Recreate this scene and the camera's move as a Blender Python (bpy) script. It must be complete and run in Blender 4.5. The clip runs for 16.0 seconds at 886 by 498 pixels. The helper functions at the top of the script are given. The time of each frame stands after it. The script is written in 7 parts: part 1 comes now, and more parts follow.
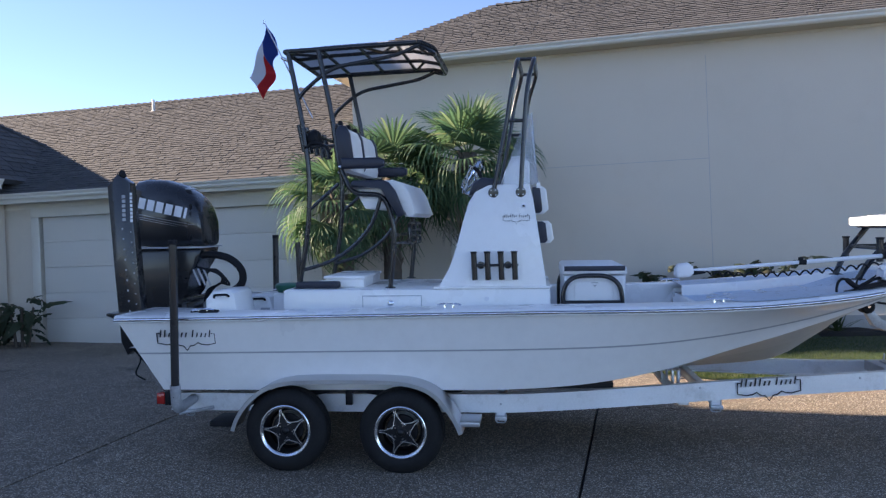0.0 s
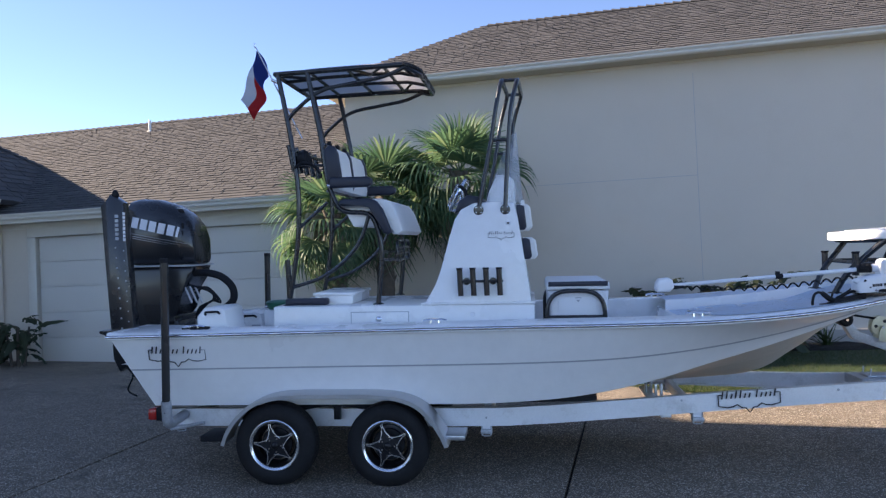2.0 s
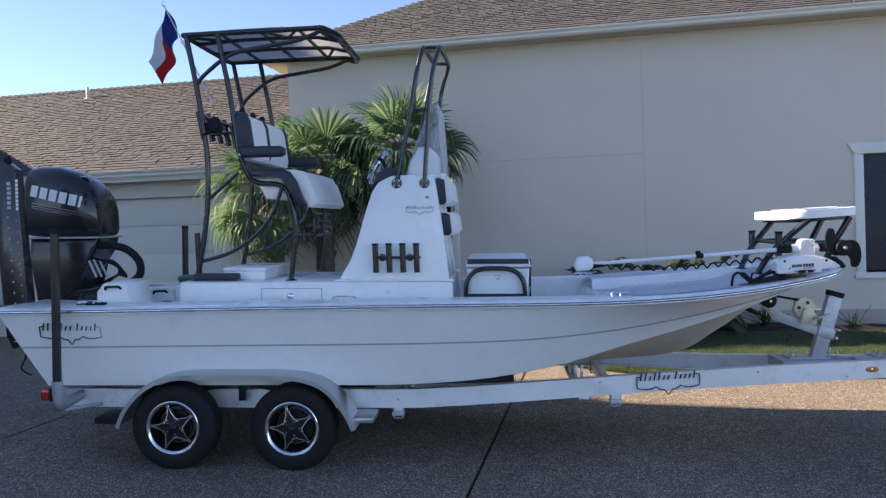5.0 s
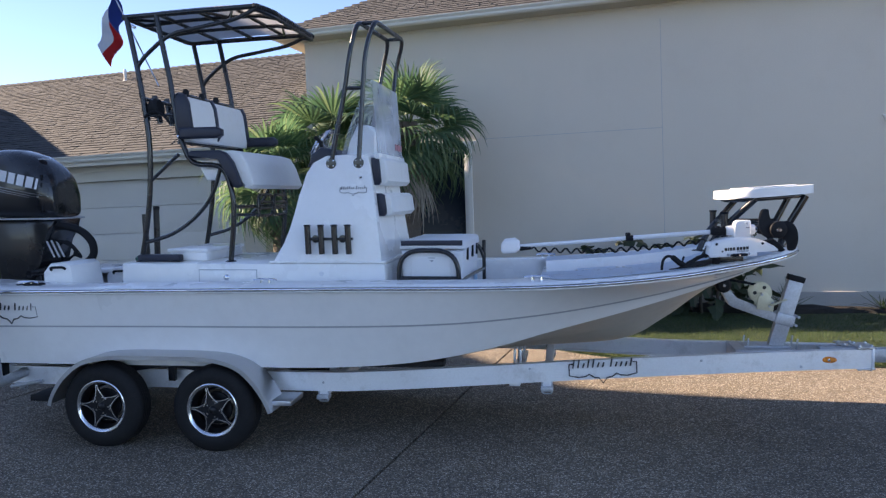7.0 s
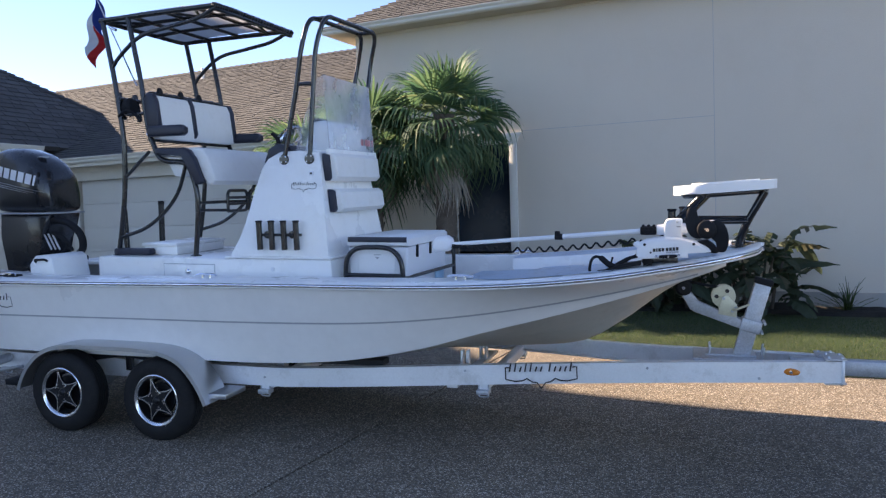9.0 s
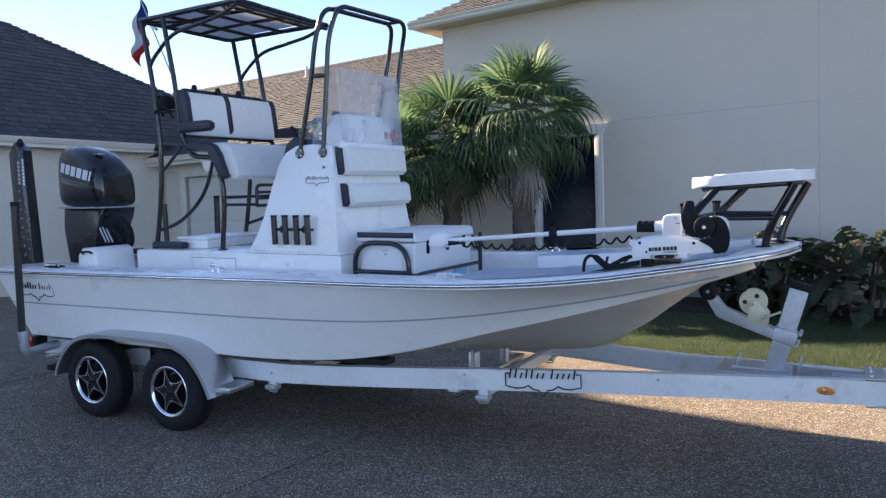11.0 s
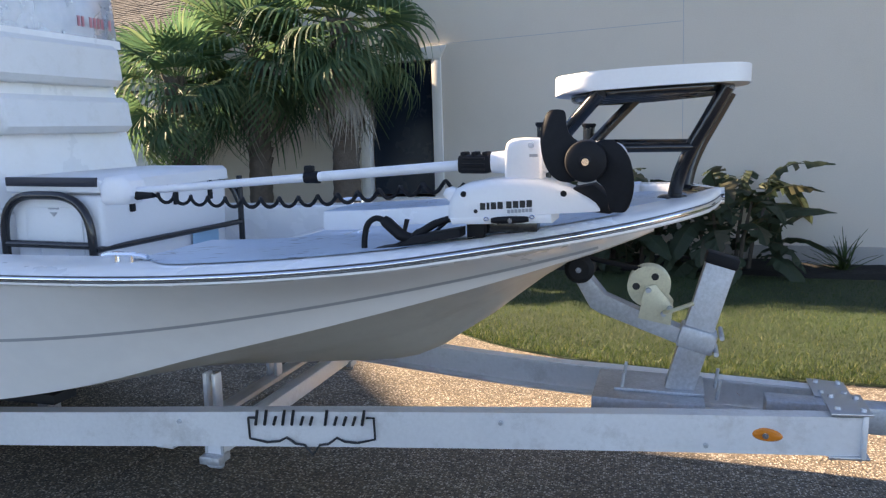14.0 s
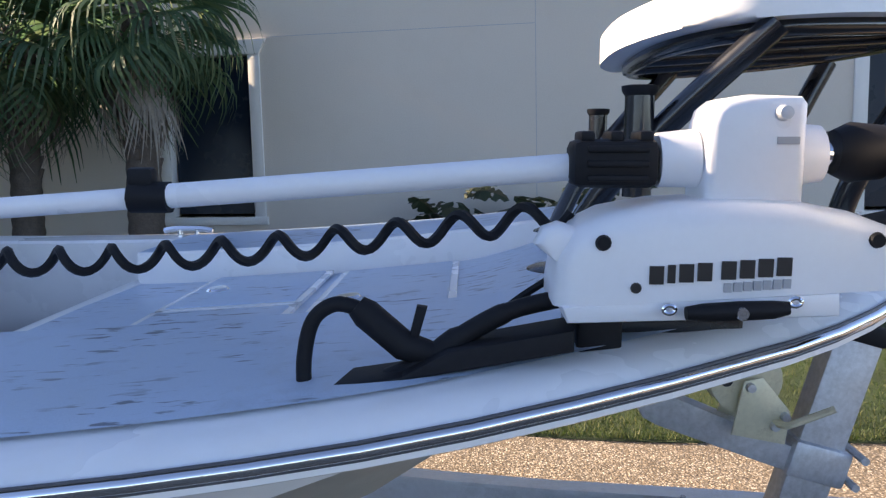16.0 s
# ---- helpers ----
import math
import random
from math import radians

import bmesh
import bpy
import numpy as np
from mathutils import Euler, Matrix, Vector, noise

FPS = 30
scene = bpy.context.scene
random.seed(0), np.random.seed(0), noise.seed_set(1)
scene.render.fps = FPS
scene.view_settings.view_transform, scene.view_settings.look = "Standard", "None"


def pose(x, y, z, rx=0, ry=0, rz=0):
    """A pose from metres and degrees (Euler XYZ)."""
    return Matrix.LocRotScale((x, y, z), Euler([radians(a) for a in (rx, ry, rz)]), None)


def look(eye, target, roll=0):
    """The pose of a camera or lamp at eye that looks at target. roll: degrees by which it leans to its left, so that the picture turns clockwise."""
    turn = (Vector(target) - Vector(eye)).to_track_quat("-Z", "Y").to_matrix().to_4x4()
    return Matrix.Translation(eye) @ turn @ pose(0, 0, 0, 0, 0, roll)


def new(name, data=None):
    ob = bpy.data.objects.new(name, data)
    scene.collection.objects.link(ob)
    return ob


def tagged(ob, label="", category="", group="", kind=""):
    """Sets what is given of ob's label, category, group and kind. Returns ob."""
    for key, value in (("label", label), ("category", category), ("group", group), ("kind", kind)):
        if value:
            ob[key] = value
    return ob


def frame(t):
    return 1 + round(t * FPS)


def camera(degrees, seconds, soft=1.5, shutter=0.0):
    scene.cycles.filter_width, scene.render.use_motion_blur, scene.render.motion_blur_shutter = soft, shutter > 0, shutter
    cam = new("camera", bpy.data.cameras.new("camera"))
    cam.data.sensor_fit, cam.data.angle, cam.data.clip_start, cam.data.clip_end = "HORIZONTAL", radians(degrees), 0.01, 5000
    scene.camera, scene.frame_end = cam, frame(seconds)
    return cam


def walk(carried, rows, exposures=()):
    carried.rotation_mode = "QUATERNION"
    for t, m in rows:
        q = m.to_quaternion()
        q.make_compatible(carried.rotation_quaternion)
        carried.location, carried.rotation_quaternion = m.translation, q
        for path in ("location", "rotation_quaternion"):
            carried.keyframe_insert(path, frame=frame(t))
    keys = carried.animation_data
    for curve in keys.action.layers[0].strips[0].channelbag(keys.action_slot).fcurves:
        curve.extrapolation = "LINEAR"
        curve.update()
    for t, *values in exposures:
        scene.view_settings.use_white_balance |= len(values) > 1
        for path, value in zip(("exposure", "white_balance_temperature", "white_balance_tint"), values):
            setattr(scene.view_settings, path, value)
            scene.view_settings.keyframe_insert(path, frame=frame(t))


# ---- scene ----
from mathutils.bvhtree import BVHTree

# ---------------------------------------------------------------- camera and walk
cam = camera(60.36, 16.0, soft=1.3)
# seconds, eye, turn to the left, tilt up, lean
ROWS = [
    (0, 0.3882, -0.1075, 1.8694, 3.580, -0.166, -2.189),
    (0.5, 0.4963, -0.1868, 1.8652, 4.052, 0.524, -2.357),
    (1, 0.5283, -0.2149, 1.8646, 4.179, 0.923, -2.406),
    (1.5, 0.5161, -0.2293, 1.8604, 3.899, 1.149, -2.499),
    (2, 0.5062, -0.2481, 1.8540, 3.392, 1.167, -2.531),
    (2.5, 0.5169, -0.2700, 1.8503, 3.171, 1.165, -2.545),
    (3, 0.5207, -0.2995, 1.8461, 2.797, 0.934, -2.481),
    (3.5, 0.5525, -0.2970, 1.8413, 2.354, 0.590, -2.329),
    (4, 0.6093, -0.2328, 1.8374, 1.388, 0.054, -2.098),
    (4.5, 0.7390, -0.0772, 1.8244, 0.541, -0.266, -1.840),
    (7, 2.1446, 0.3015, 1.8297, 6.424, -2.284, -1.925),
    (7.5, 2.5316, 0.3447, 1.8261, 8.616, -2.245, -2.082),
    (8, 2.8399, 0.5047, 1.8267, 10.427, -2.469, -2.077),
    (8.5, 3.1647, 0.6380, 1.8251, 12.407, -2.642, -1.901),
    (9, 3.5402, 0.7117, 1.8314, 15.122, -2.703, -1.797),
    (11.5, 4.4281, 1.6279, 1.7974, 25.765, -3.106, -1.789),
    (12, 4.3748, 1.9672, 1.8371, 22.348, -4.627, -2.150),
    (12.5, 4.2958, 2.3519, 1.8200, 18.262, -5.821, -2.220),
    (13, 4.2099, 2.7891, 1.7830, 15.401, -6.149, -2.063),
    (13.5, 4.1130, 3.2521, 1.7389, 14.651, -6.645, -2.024),
    (14, 4.0414, 3.6935, 1.7114, 14.204, -7.305, -1.775),
    (14.5, 3.9684, 4.1437, 1.7008, 13.244, -7.800, -1.558),
    (15, 3.7653, 4.5398, 1.6702, 10.971, -8.197, -1.233),
    (15.5, 3.5407, 4.8386, 1.6763, 6.623, -7.672, -1.094),
    (16, 3.3091, 5.1701, 1.6734, -0.919, -6.500, -1.289),
]
walk(cam, [(t, pose(x, y, z, 0, 0, turn) @ pose(0, 0, 0, 90 + tilt) @ pose(0, 0, 0, 0, 0, lean)) for t, x, y, z, turn, tilt, lean in ROWS],
     exposures=[(0.0, 1.69, 7450, 18), (4.5, 1.67, 7700, 18), (9.0, 1.80, 8000, 18), (12.0, 1.96, 8150, 17), (14.5, 2.12, 9050, 17), (15.3, 2.07, 9050, 17), (16.0, 1.84, 8350, 18)])

# ---------------------------------------------------------------- light
SUN_TO = Vector((-0.983, 0.184, 0.0)) * math.cos(radians(26)) + Vector((0, 0, math.sin(radians(26))))
world = bpy.data.worlds.new("sky")
scene.world = world
world.use_nodes = True
wn = world.node_tree.nodes
sky = wn.new("ShaderNodeTexSky")
sky.sky_type = "NISHITA"
sky.sun_disc = False
sky.sun_elevation = radians(26)
sky.sun_rotation = math.atan2(SUN_TO.x, SUN_TO.y)
sky.air_density, sky.dust_density, sky.ozone_density = 0.68, 0.0, 3.6
sky.altitude = 2500
world.node_tree.links.new(sky.outputs[0], wn["Background"].inputs[0])
wn["Background"].inputs[1].default_value = 0.125
sun = new("sun", bpy.data.lights.new("sun", "SUN"))
sun.data.energy, sun.data.angle, sun.data.color = 5.0, radians(0.5), (1.0, 0.91, 0.78)
sun.matrix_world = look(SUN_TO * 50, (0, 0, 0))

# ---------------------------------------------------------------- materials
def nodes_of(name):
    m = bpy.data.materials.new(name)
    m.use_nodes = True
    t = m.node_tree
    return m, t, t.nodes["Principled BSDF"]


def ramp(t, fac, stops):
    r = t.nodes.new("ShaderNodeValToRGB")
    el = r.color_ramp.elements
    while len(el) < len(stops):
        el.new(0.5)
    for e, (p, c) in zip(el, stops):
        e.position = p
        e.color = (*c, 1) if len(c) == 3 else c
    t.links.new(fac, r.inputs[0])
    return r.outputs[0]


def noise_tex(t, vec, scale, detail=4.0, rough=0.6):
    n = t.nodes.new("ShaderNodeTexNoise")
    n.inputs["Scale"].default_value, n.inputs["Detail"].default_value, n.inputs["Roughness"].default_value = scale, detail, rough
    t.links.new(vec, n.inputs["Vector"])
    return n.outputs["Fac"]


def mixc(t, fac, a, b, kind="MIX"):
    m = t.nodes.new("ShaderNodeMix")
    m.data_type, m.blend_type = "RGBA", kind
    for s, v in ((m.inputs[0], fac), (m.inputs[6], a), (m.inputs[7], b)):
        if hasattr(v, "is_linked"):
            t.links.new(v, s)
        else:
            s.default_value = v if not isinstance(v, tuple) else (*v, 1)
    return m.outputs[2]


def bump(t, bsdf, height, strength, dist):
    b = t.nodes.new("ShaderNodeBump")
    b.inputs["Strength"].default_value, b.inputs["Distance"].default_value = strength, dist
    t.links.new(height, b.inputs["Height"])
    t.links.new(b.outputs[0], bsdf.inputs["Normal"])


def coords(t, world_space=False):
    if world_space:
        return t.nodes.new("ShaderNodeNewGeometry").outputs["Position"]
    return t.nodes.new("ShaderNodeTexCoord").outputs["Object"]


def surface(name, col, rough=0.5, metal=0.0, vary=0.12, big=1.5, fine=40.0, bump_s=0.1, bump_d=0.002, coat=0.0, dirt=None, per_object=0.0, rough_vary=0.1, spec=0.5):
    """A painted, moulded or metal surface: broad tone changes, fine grain, slight relief, optional dirt colour."""
    m, t, b = nodes_of(name)
    v = coords(t)
    n1, n2 = noise_tex(t, v, big, 5), noise_tex(t, v, fine, 3)
    lo = tuple(c * (1 - vary) for c in col)
    hi = tuple(min(1, c * (1 + vary)) for c in col)
    c = ramp(t, n1, [(0.3, lo), (0.7, hi)])
    c = mixc(t, 0.5, c, ramp(t, n2, [(0.3, lo), (0.7, hi)]))
    if dirt:
        d = noise_tex(t, v, big * 2.3, 8, 0.75)
        c = mixc(t, ramp(t, d, [(0.52, (0, 0, 0)), (0.75, (0.6, 0.6, 0.6))]), c, dirt)
    if per_object:
        oi = t.nodes.new("ShaderNodeObjectInfo")
        k = ramp(t, oi.outputs["Random"], [(0, (1 - per_object,) * 3), (1, (1 + per_object,) * 3)])
        c = mixc(t, 1.0, c, k, "MULTIPLY")
    t.links.new(c, b.inputs["Base Color"])
    r = ramp(t, n1, [(0.25, (max(0.02, rough - rough_vary),) * 3), (0.75, (min(1, rough + rough_vary),) * 3)])
    t.links.new(r, b.inputs["Roughness"])
    b.inputs["Metallic"].default_value = metal
    b.inputs["Specular IOR Level"].default_value = spec
    b.inputs["Coat Weight"].default_value = coat
    b.inputs["Coat Roughness"].default_value = 0.08
    if bump_s:
        bump(t, b, n2, bump_s, bump_d)
    return m


GELCOAT = surface("gelcoat", (0.92, 0.91, 0.89), 0.28, vary=0.02, fine=12, bump_s=0.03, coat=0.25, dirt=(0.84, 0.82, 0.78), rough_vary=0.06)
HULL = surface("hull_side", (0.88, 0.855, 0.825), 0.3, vary=0.04, big=0.8, fine=9, bump_s=0.03, coat=0.2, dirt=(0.82, 0.79, 0.75), rough_vary=0.06)
# bottom: a darker cream than HULL all over, with random dirt blotches
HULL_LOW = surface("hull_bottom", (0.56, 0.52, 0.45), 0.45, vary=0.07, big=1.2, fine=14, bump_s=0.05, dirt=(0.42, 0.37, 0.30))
STRIPE = surface("hull_stripe", (0.42, 0.42, 0.43), 0.4, vary=0.05, bump_s=0)
# the blue in this colour stands in for sky reflected by the deck
NONSKID = surface("nonskid_deck", (0.45, 0.57, 0.70), 0.34, vary=0.07, big=3, fine=260, bump_s=0.35, bump_d=0.002, dirt=(0.33, 0.38, 0.45))


def scuffs(m, colour):
    """Dark boot scuffs: short broken streaks along the deck."""
    t = m.node_tree
    b = t.nodes["Principled BSDF"]
    old = b.inputs["Base Color"].links[0].from_socket
    mp = t.nodes.new("ShaderNodeMapping")
    mp.inputs["Scale"].default_value = (13, 55, 30)
    t.links.new(coords(t), mp.inputs["Vector"])
    n = noise_tex(t, mp.outputs[0], 1.0, 3, 0.55)
    k = noise_tex(t, coords(t), 4.0, 3)
    f = mixc(t, 1.0, ramp(t, n, [(0.59, (0, 0, 0)), (0.64, (0.85, 0.85, 0.85))]), ramp(t, k, [(0.44, (0, 0, 0)), (0.56, (1, 1, 1))]), "MULTIPLY")
    t.links.new(mixc(t, f, old, colour), b.inputs["Base Color"])


scuffs(NONSKID, (0.07, 0.085, 0.12))
ALU = surface("aluminium_channel", (0.86, 0.87, 0.88), 0.42, metal=0.4, vary=0.06, big=2.0, fine=60, bump_s=0.05, dirt=(0.45, 0.43, 0.40))
ALU_BRIGHT = surface("tread_plate", (0.52, 0.53, 0.55), 0.36, metal=0.9, vary=0.06, big=3, fine=90, bump_s=0.15, bump_d=0.003)
GALV = surface("galvanised_steel", (0.52, 0.54, 0.57), 0.5, metal=0.7, vary=0.25, big=9, fine=70, bump_s=0.1, dirt=(0.38, 0.38, 0.38))
BLACK_PAINT = surface("black_powder_coat", (0.012, 0.013, 0.016), 0.25, vary=0.2, fine=120, bump_s=0.04, coat=0.3)
BLACK_GLOSS = surface("black_gloss_cowl", (0.012, 0.013, 0.016), 0.28, vary=0.2, big=2, fine=30, bump_s=0.01, coat=0.45)
BLACK_MATT = surface("black_plastic", (0.011, 0.0115, 0.014), 0.6, vary=0.2, fine=90, bump_s=0.15, spec=0.22)
RUBBER = surface("tyre_rubber", (0.011, 0.011, 0.012), 0.7, vary=0.25, big=6, fine=60, bump_s=0.25, dirt=(0.03, 0.028, 0.026), spec=0.3)
RIM_SILVER = surface("machined_alloy", (0.86, 0.87, 0.88), 0.22, metal=1.0, vary=0.05, fine=60, bump_s=0.03)
RIM_DARK = surface("gunmetal_alloy", (0.022, 0.022, 0.025), 0.35, metal=0.6, vary=0.2, fine=60, bump_s=0.05)
CHROME = surface("polished_steel", (0.82, 0.83, 0.85), 0.12, metal=1.0, vary=0.04, bump_s=0.02)
RUBRAIL = surface("rub_rail_insert", (0.08, 0.08, 0.09), 0.45, vary=0.2, bump_s=0.05)
VINYL_WHITE = surface("white_vinyl", (0.78, 0.77, 0.74), 0.45, vary=0.04, big=4, fine=150, bump_s=0.2, bump_d=0.001, dirt=(0.66, 0.64, 0.58))
VINYL_NAVY = surface("navy_vinyl", (0.014, 0.018, 0.034), 0.42, vary=0.15, big=4, fine=150, bump_s=0.25, bump_d=0.001)
CANVAS = surface("grey_canopy_cloth", (0.50, 0.50, 0.50), 0.85, vary=0.06, fine=300, bump_s=0.2, bump_d=0.001)
MOTOR_WHITE = surface("white_motor_housing", (0.86, 0.86, 0.87), 0.32, vary=0.02, fine=80, bump_s=0.06, coat=0.1)
COOLER_WHITE = surface("cooler_plastic", (0.80, 0.80, 0.80), 0.42, vary=0.03, fine=120, bump_s=0.1)
PLAT_WHITE = surface("platform_top", (0.82, 0.82, 0.81), 0.4, vary=0.03, fine=90, bump_s=0.1)
DECAL = surface("dark_vinyl_decal", (0.015, 0.015, 0.018), 0.4, vary=0.1, bump_s=0)
DECAL_WHITE = surface("white_decal", (0.80, 0.80, 0.82), 0.4, vary=0.03, bump_s=0)
DECAL_GREY = surface("grey_decal", (0.40, 0.41, 0.43), 0.4, vary=0.03, bump_s=0)
DECAL_BLUE = surface("pale_blue_label", (0.28, 0.52, 0.68), 0.4, vary=0.08, bump_s=0)
RED_LENS = surface("red_lens", (0.45, 0.02, 0.015), 0.2, vary=0.1, bump_s=0.05, coat=0.5)
AMBER_LENS = surface("amber_lens", (0.80, 0.22, 0.02), 0.2, vary=0.1, bump_s=0.05, coat=0.5)
WINCH_CREAM = surface("winch_zinc_yellow", (0.66, 0.62, 0.46), 0.4, metal=0.35, vary=0.1, big=14, fine=90, bump_s=0.08, dirt=(0.40, 0.34, 0.22))
WOOD_BUNK = surface("carpet_bunk", (0.03, 0.03, 0.032), 0.95, vary=0.2, fine=300, bump_s=0.5)
GREEN_TARP = surface("green_tub", (0.01, 0.12, 0.07), 0.5, vary=0.1, bump_s=0.05)

STUCCO = surface("beige_stucco", (0.67, 0.605, 0.52), 0.9, vary=0.05, big=0.35, fine=55, bump_s=0.5, bump_d=0.006, dirt=(0.62, 0.555, 0.47), rough_vary=0.03, spec=0.2)
TRIM = surface("cream_trim_paint", (0.72, 0.68, 0.60), 0.6, vary=0.04, big=2, fine=50, bump_s=0.08)
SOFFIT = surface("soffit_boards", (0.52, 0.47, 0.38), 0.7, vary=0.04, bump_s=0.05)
DOOR_PAINT = surface("garage_door_paint", (0.74, 0.71, 0.65), 0.55, vary=0.03, big=1.2, fine=70, bump_s=0.12)
WHITE_TRIM = surface("white_window_trim", (0.76, 0.74, 0.69), 0.5, vary=0.03, bump_s=0.05)
CONCRETE_BASE = surface("foundation_concrete", (0.36, 0.34, 0.31), 0.9, vary=0.1, big=2, fine=60, bump_s=0.4, bump_d=0.004)
MULCH = surface("dark_mulch", (0.022, 0.018, 0.015), 0.95, vary=0.5, big=12, fine=70, bump_s=1.0, bump_d=0.03)
BARK = surface("palm_bark", (0.105, 0.085, 0.068), 0.95, vary=0.4, big=9, fine=60, bump_s=0.8, bump_d=0.01)
BARK_DEAD = surface("dead_palm_frond", (0.25, 0.225, 0.19), 0.85, vary=0.3, big=6, fine=50, bump_s=0.2)
JOINT = surface("expansion_joint", (0.025, 0.024, 0.024), 0.95, vary=0.3, bump_s=0.3)


def shingle_material():
    m, t, b = nodes_of("asphalt_shingle")
    v = coords(t, True)
    n1, n2 = noise_tex(t, v, 0.7, 4), noise_tex(t, v, 160, 2)
    isl = t.nodes.new("ShaderNodeNewGeometry").outputs["Random Per Island"]
    oi = t.nodes.new("ShaderNodeObjectInfo")
    add, fr_ = t.nodes.new("ShaderNodeMath"), t.nodes.new("ShaderNodeMath")
    fr_.operation = "FRACT"
    t.links.new(isl, add.inputs[0])
    t.links.new(oi.outputs["Random"], add.inputs[1])
    t.links.new(add.outputs[0], fr_.inputs[0])
    c = ramp(t, fr_.outputs[0], [(0.0, (0.034, 0.033, 0.035)), (0.3, (0.052, 0.051, 0.053)), (0.7, (0.082, 0.080, 0.082)), (1.0, (0.044, 0.043, 0.045))])
    c = mixc(t, 0.35, c, ramp(t, n2, [(0.3, (0.035, 0.035, 0.037)), (0.7, (0.135, 0.133, 0.135))]))
    c = mixc(t, ramp(t, n1, [(0.35, (0, 0, 0)), (0.7, (0.3, 0.3, 0.3))]), c, (0.066, 0.064, 0.065))
    t.links.new(c, b.inputs["Base Color"])
    b.inputs["Roughness"].default_value = 0.9
    bump(t, b, n2, 0.5, 0.004)
    return m


def aggregate_material():
    """Exposed pebble concrete: small stones of mixed browns set in grey cement, oil stains at a larger scale."""
    m, t, b = nodes_of("exposed_aggregate")
    v = coords(t, True)
    vo = t.nodes.new("ShaderNodeTexVoronoi")
    vo.inputs["Scale"].default_value = 80
    t.links.new(v, vo.inputs["Vector"])
    sep = t.nodes.new("ShaderNodeSeparateColor")
    t.links.new(vo.outputs["Color"], sep.inputs[0])
    stone = ramp(t, sep.outputs[0], [(0.0, (0.04, 0.032, 0.026)), (0.2, (0.17, 0.125, 0.085)), (0.55, (0.36, 0.285, 0.205)), (0.82, (0.68, 0.60, 0.50)), (1.0, (0.06, 0.052, 0.047))])
    c = mixc(t, ramp(t, vo.outputs["Distance"], [(0.35, (0, 0, 0)), (0.62, (1, 1, 1))]), stone, (0.15, 0.125, 0.10))
    big, mid = noise_tex(t, v, 0.55, 5), noise_tex(t, v, 5, 5)
    c = mixc(t, 1.0, c, ramp(t, big, [(0.3, (0.82,) * 3), (0.7, (1.14,) * 3)]), "MULTIPLY")
    c = mixc(t, 1.0, c, ramp(t, mid, [(0.3, (0.84,) * 3), (0.65, (1.06,) * 3)]), "MULTIPLY")
    spots = noise_tex(t, v, 1.3, 2, 0.4)
    c = mixc(t, ramp(t, spots, [(0.70, (0, 0, 0)), (0.78, (0.7, 0.7, 0.7))]), c, (0.06, 0.052, 0.045))
    t.links.new(c, b.inputs["Base Color"])
    b.inputs["Roughness"].default_value = 0.85
    b.inputs["Specular IOR Level"].default_value = 0.3
    inv = t.nodes.new("ShaderNodeMath")
    inv.operation = "SUBTRACT"
    inv.inputs[0].default_value = 1.0
    t.links.new(vo.outputs["Distance"], inv.inputs[1])
    bump(t, b, inv.outputs[0], 0.7, 0.006)
    return m


def grass_material(name, stops, blade=True):
    m, t, b = nodes_of(name)
    v = coords(t, True)
    if blade:
        k = t.nodes.new("ShaderNodeNewGeometry").outputs["Random Per Island"]
    else:
        k = noise_tex(t, v, 30, 6, 0.8)
    c = ramp(t, k, stops)
    c = mixc(t, 1.0, c, ramp(t, noise_tex(t, v, 1.1, 4), [(0.3, (0.75,) * 3), (0.7, (1.15,) * 3)]), "MULTIPLY")
    t.links.new(c, b.inputs["Base Color"])
    b.inputs["Roughness"].default_value = 0.6
    if blade:
        tr = t.nodes.new("ShaderNodeBsdfTranslucent")
        t.links.new(c, tr.inputs[0])
        mx = t.nodes.new("ShaderNodeMixShader")
        mx.inputs[0].default_value = 0.5
        t.links.new(b.outputs[0], mx.inputs[1])
        t.links.new(tr.outputs[0], mx.inputs[2])
        t.links.new(mx.outputs[0], t.nodes["Material Output"].inputs[0])
    else:
        bump(t, b, k, 0.8, 0.03)
    return m


def glass_material(name, tint, haze, cloud=0.0):
    m, t, b = nodes_of(name)
    b.inputs["Base Color"].default_value = (*tint, 1)
    b.inputs["Transmission Weight"].default_value = 1.0
    b.inputs["IOR"].default_value = 1.1
    v = coords(t)
    r = ramp(t, noise_tex(t, v, 3, 4), [(0.3, (haze * 0.4,) * 3), (0.7, (haze,) * 3)])
    t.links.new(r, b.inputs["Roughness"])
    if cloud:
        # pale scattering film, standing in for whitish haze and bright reflection on the pane
        d = t.nodes.new("ShaderNodeBsdfDiffuse")
        d.inputs[0].default_value = (0.82, 0.84, 0.88, 1)
        tl = t.nodes.new("ShaderNodeBsdfTranslucent")
        tl.inputs[0].default_value = (0.82, 0.84, 0.88, 1)
        film = t.nodes.new("ShaderNodeMixShader")
        film.inputs[0].default_value = 0.5
        t.links.new(d.outputs[0], film.inputs[1])
        t.links.new(tl.outputs[0], film.inputs[2])
        mx = t.nodes.new("ShaderNodeMixShader")
        t.links.new(ramp(t, noise_tex(t, v, 4, 4), [(0.3, (cloud * 0.7,) * 3), (0.7, (cloud * 1.25,) * 3)]), mx.inputs[0])
        t.links.new(b.outputs[0], mx.inputs[1])
        t.links.new(film.outputs[0], mx.inputs[2])
        t.links.new(mx.outputs[0], t.nodes["Material Output"].inputs[0])
    return m


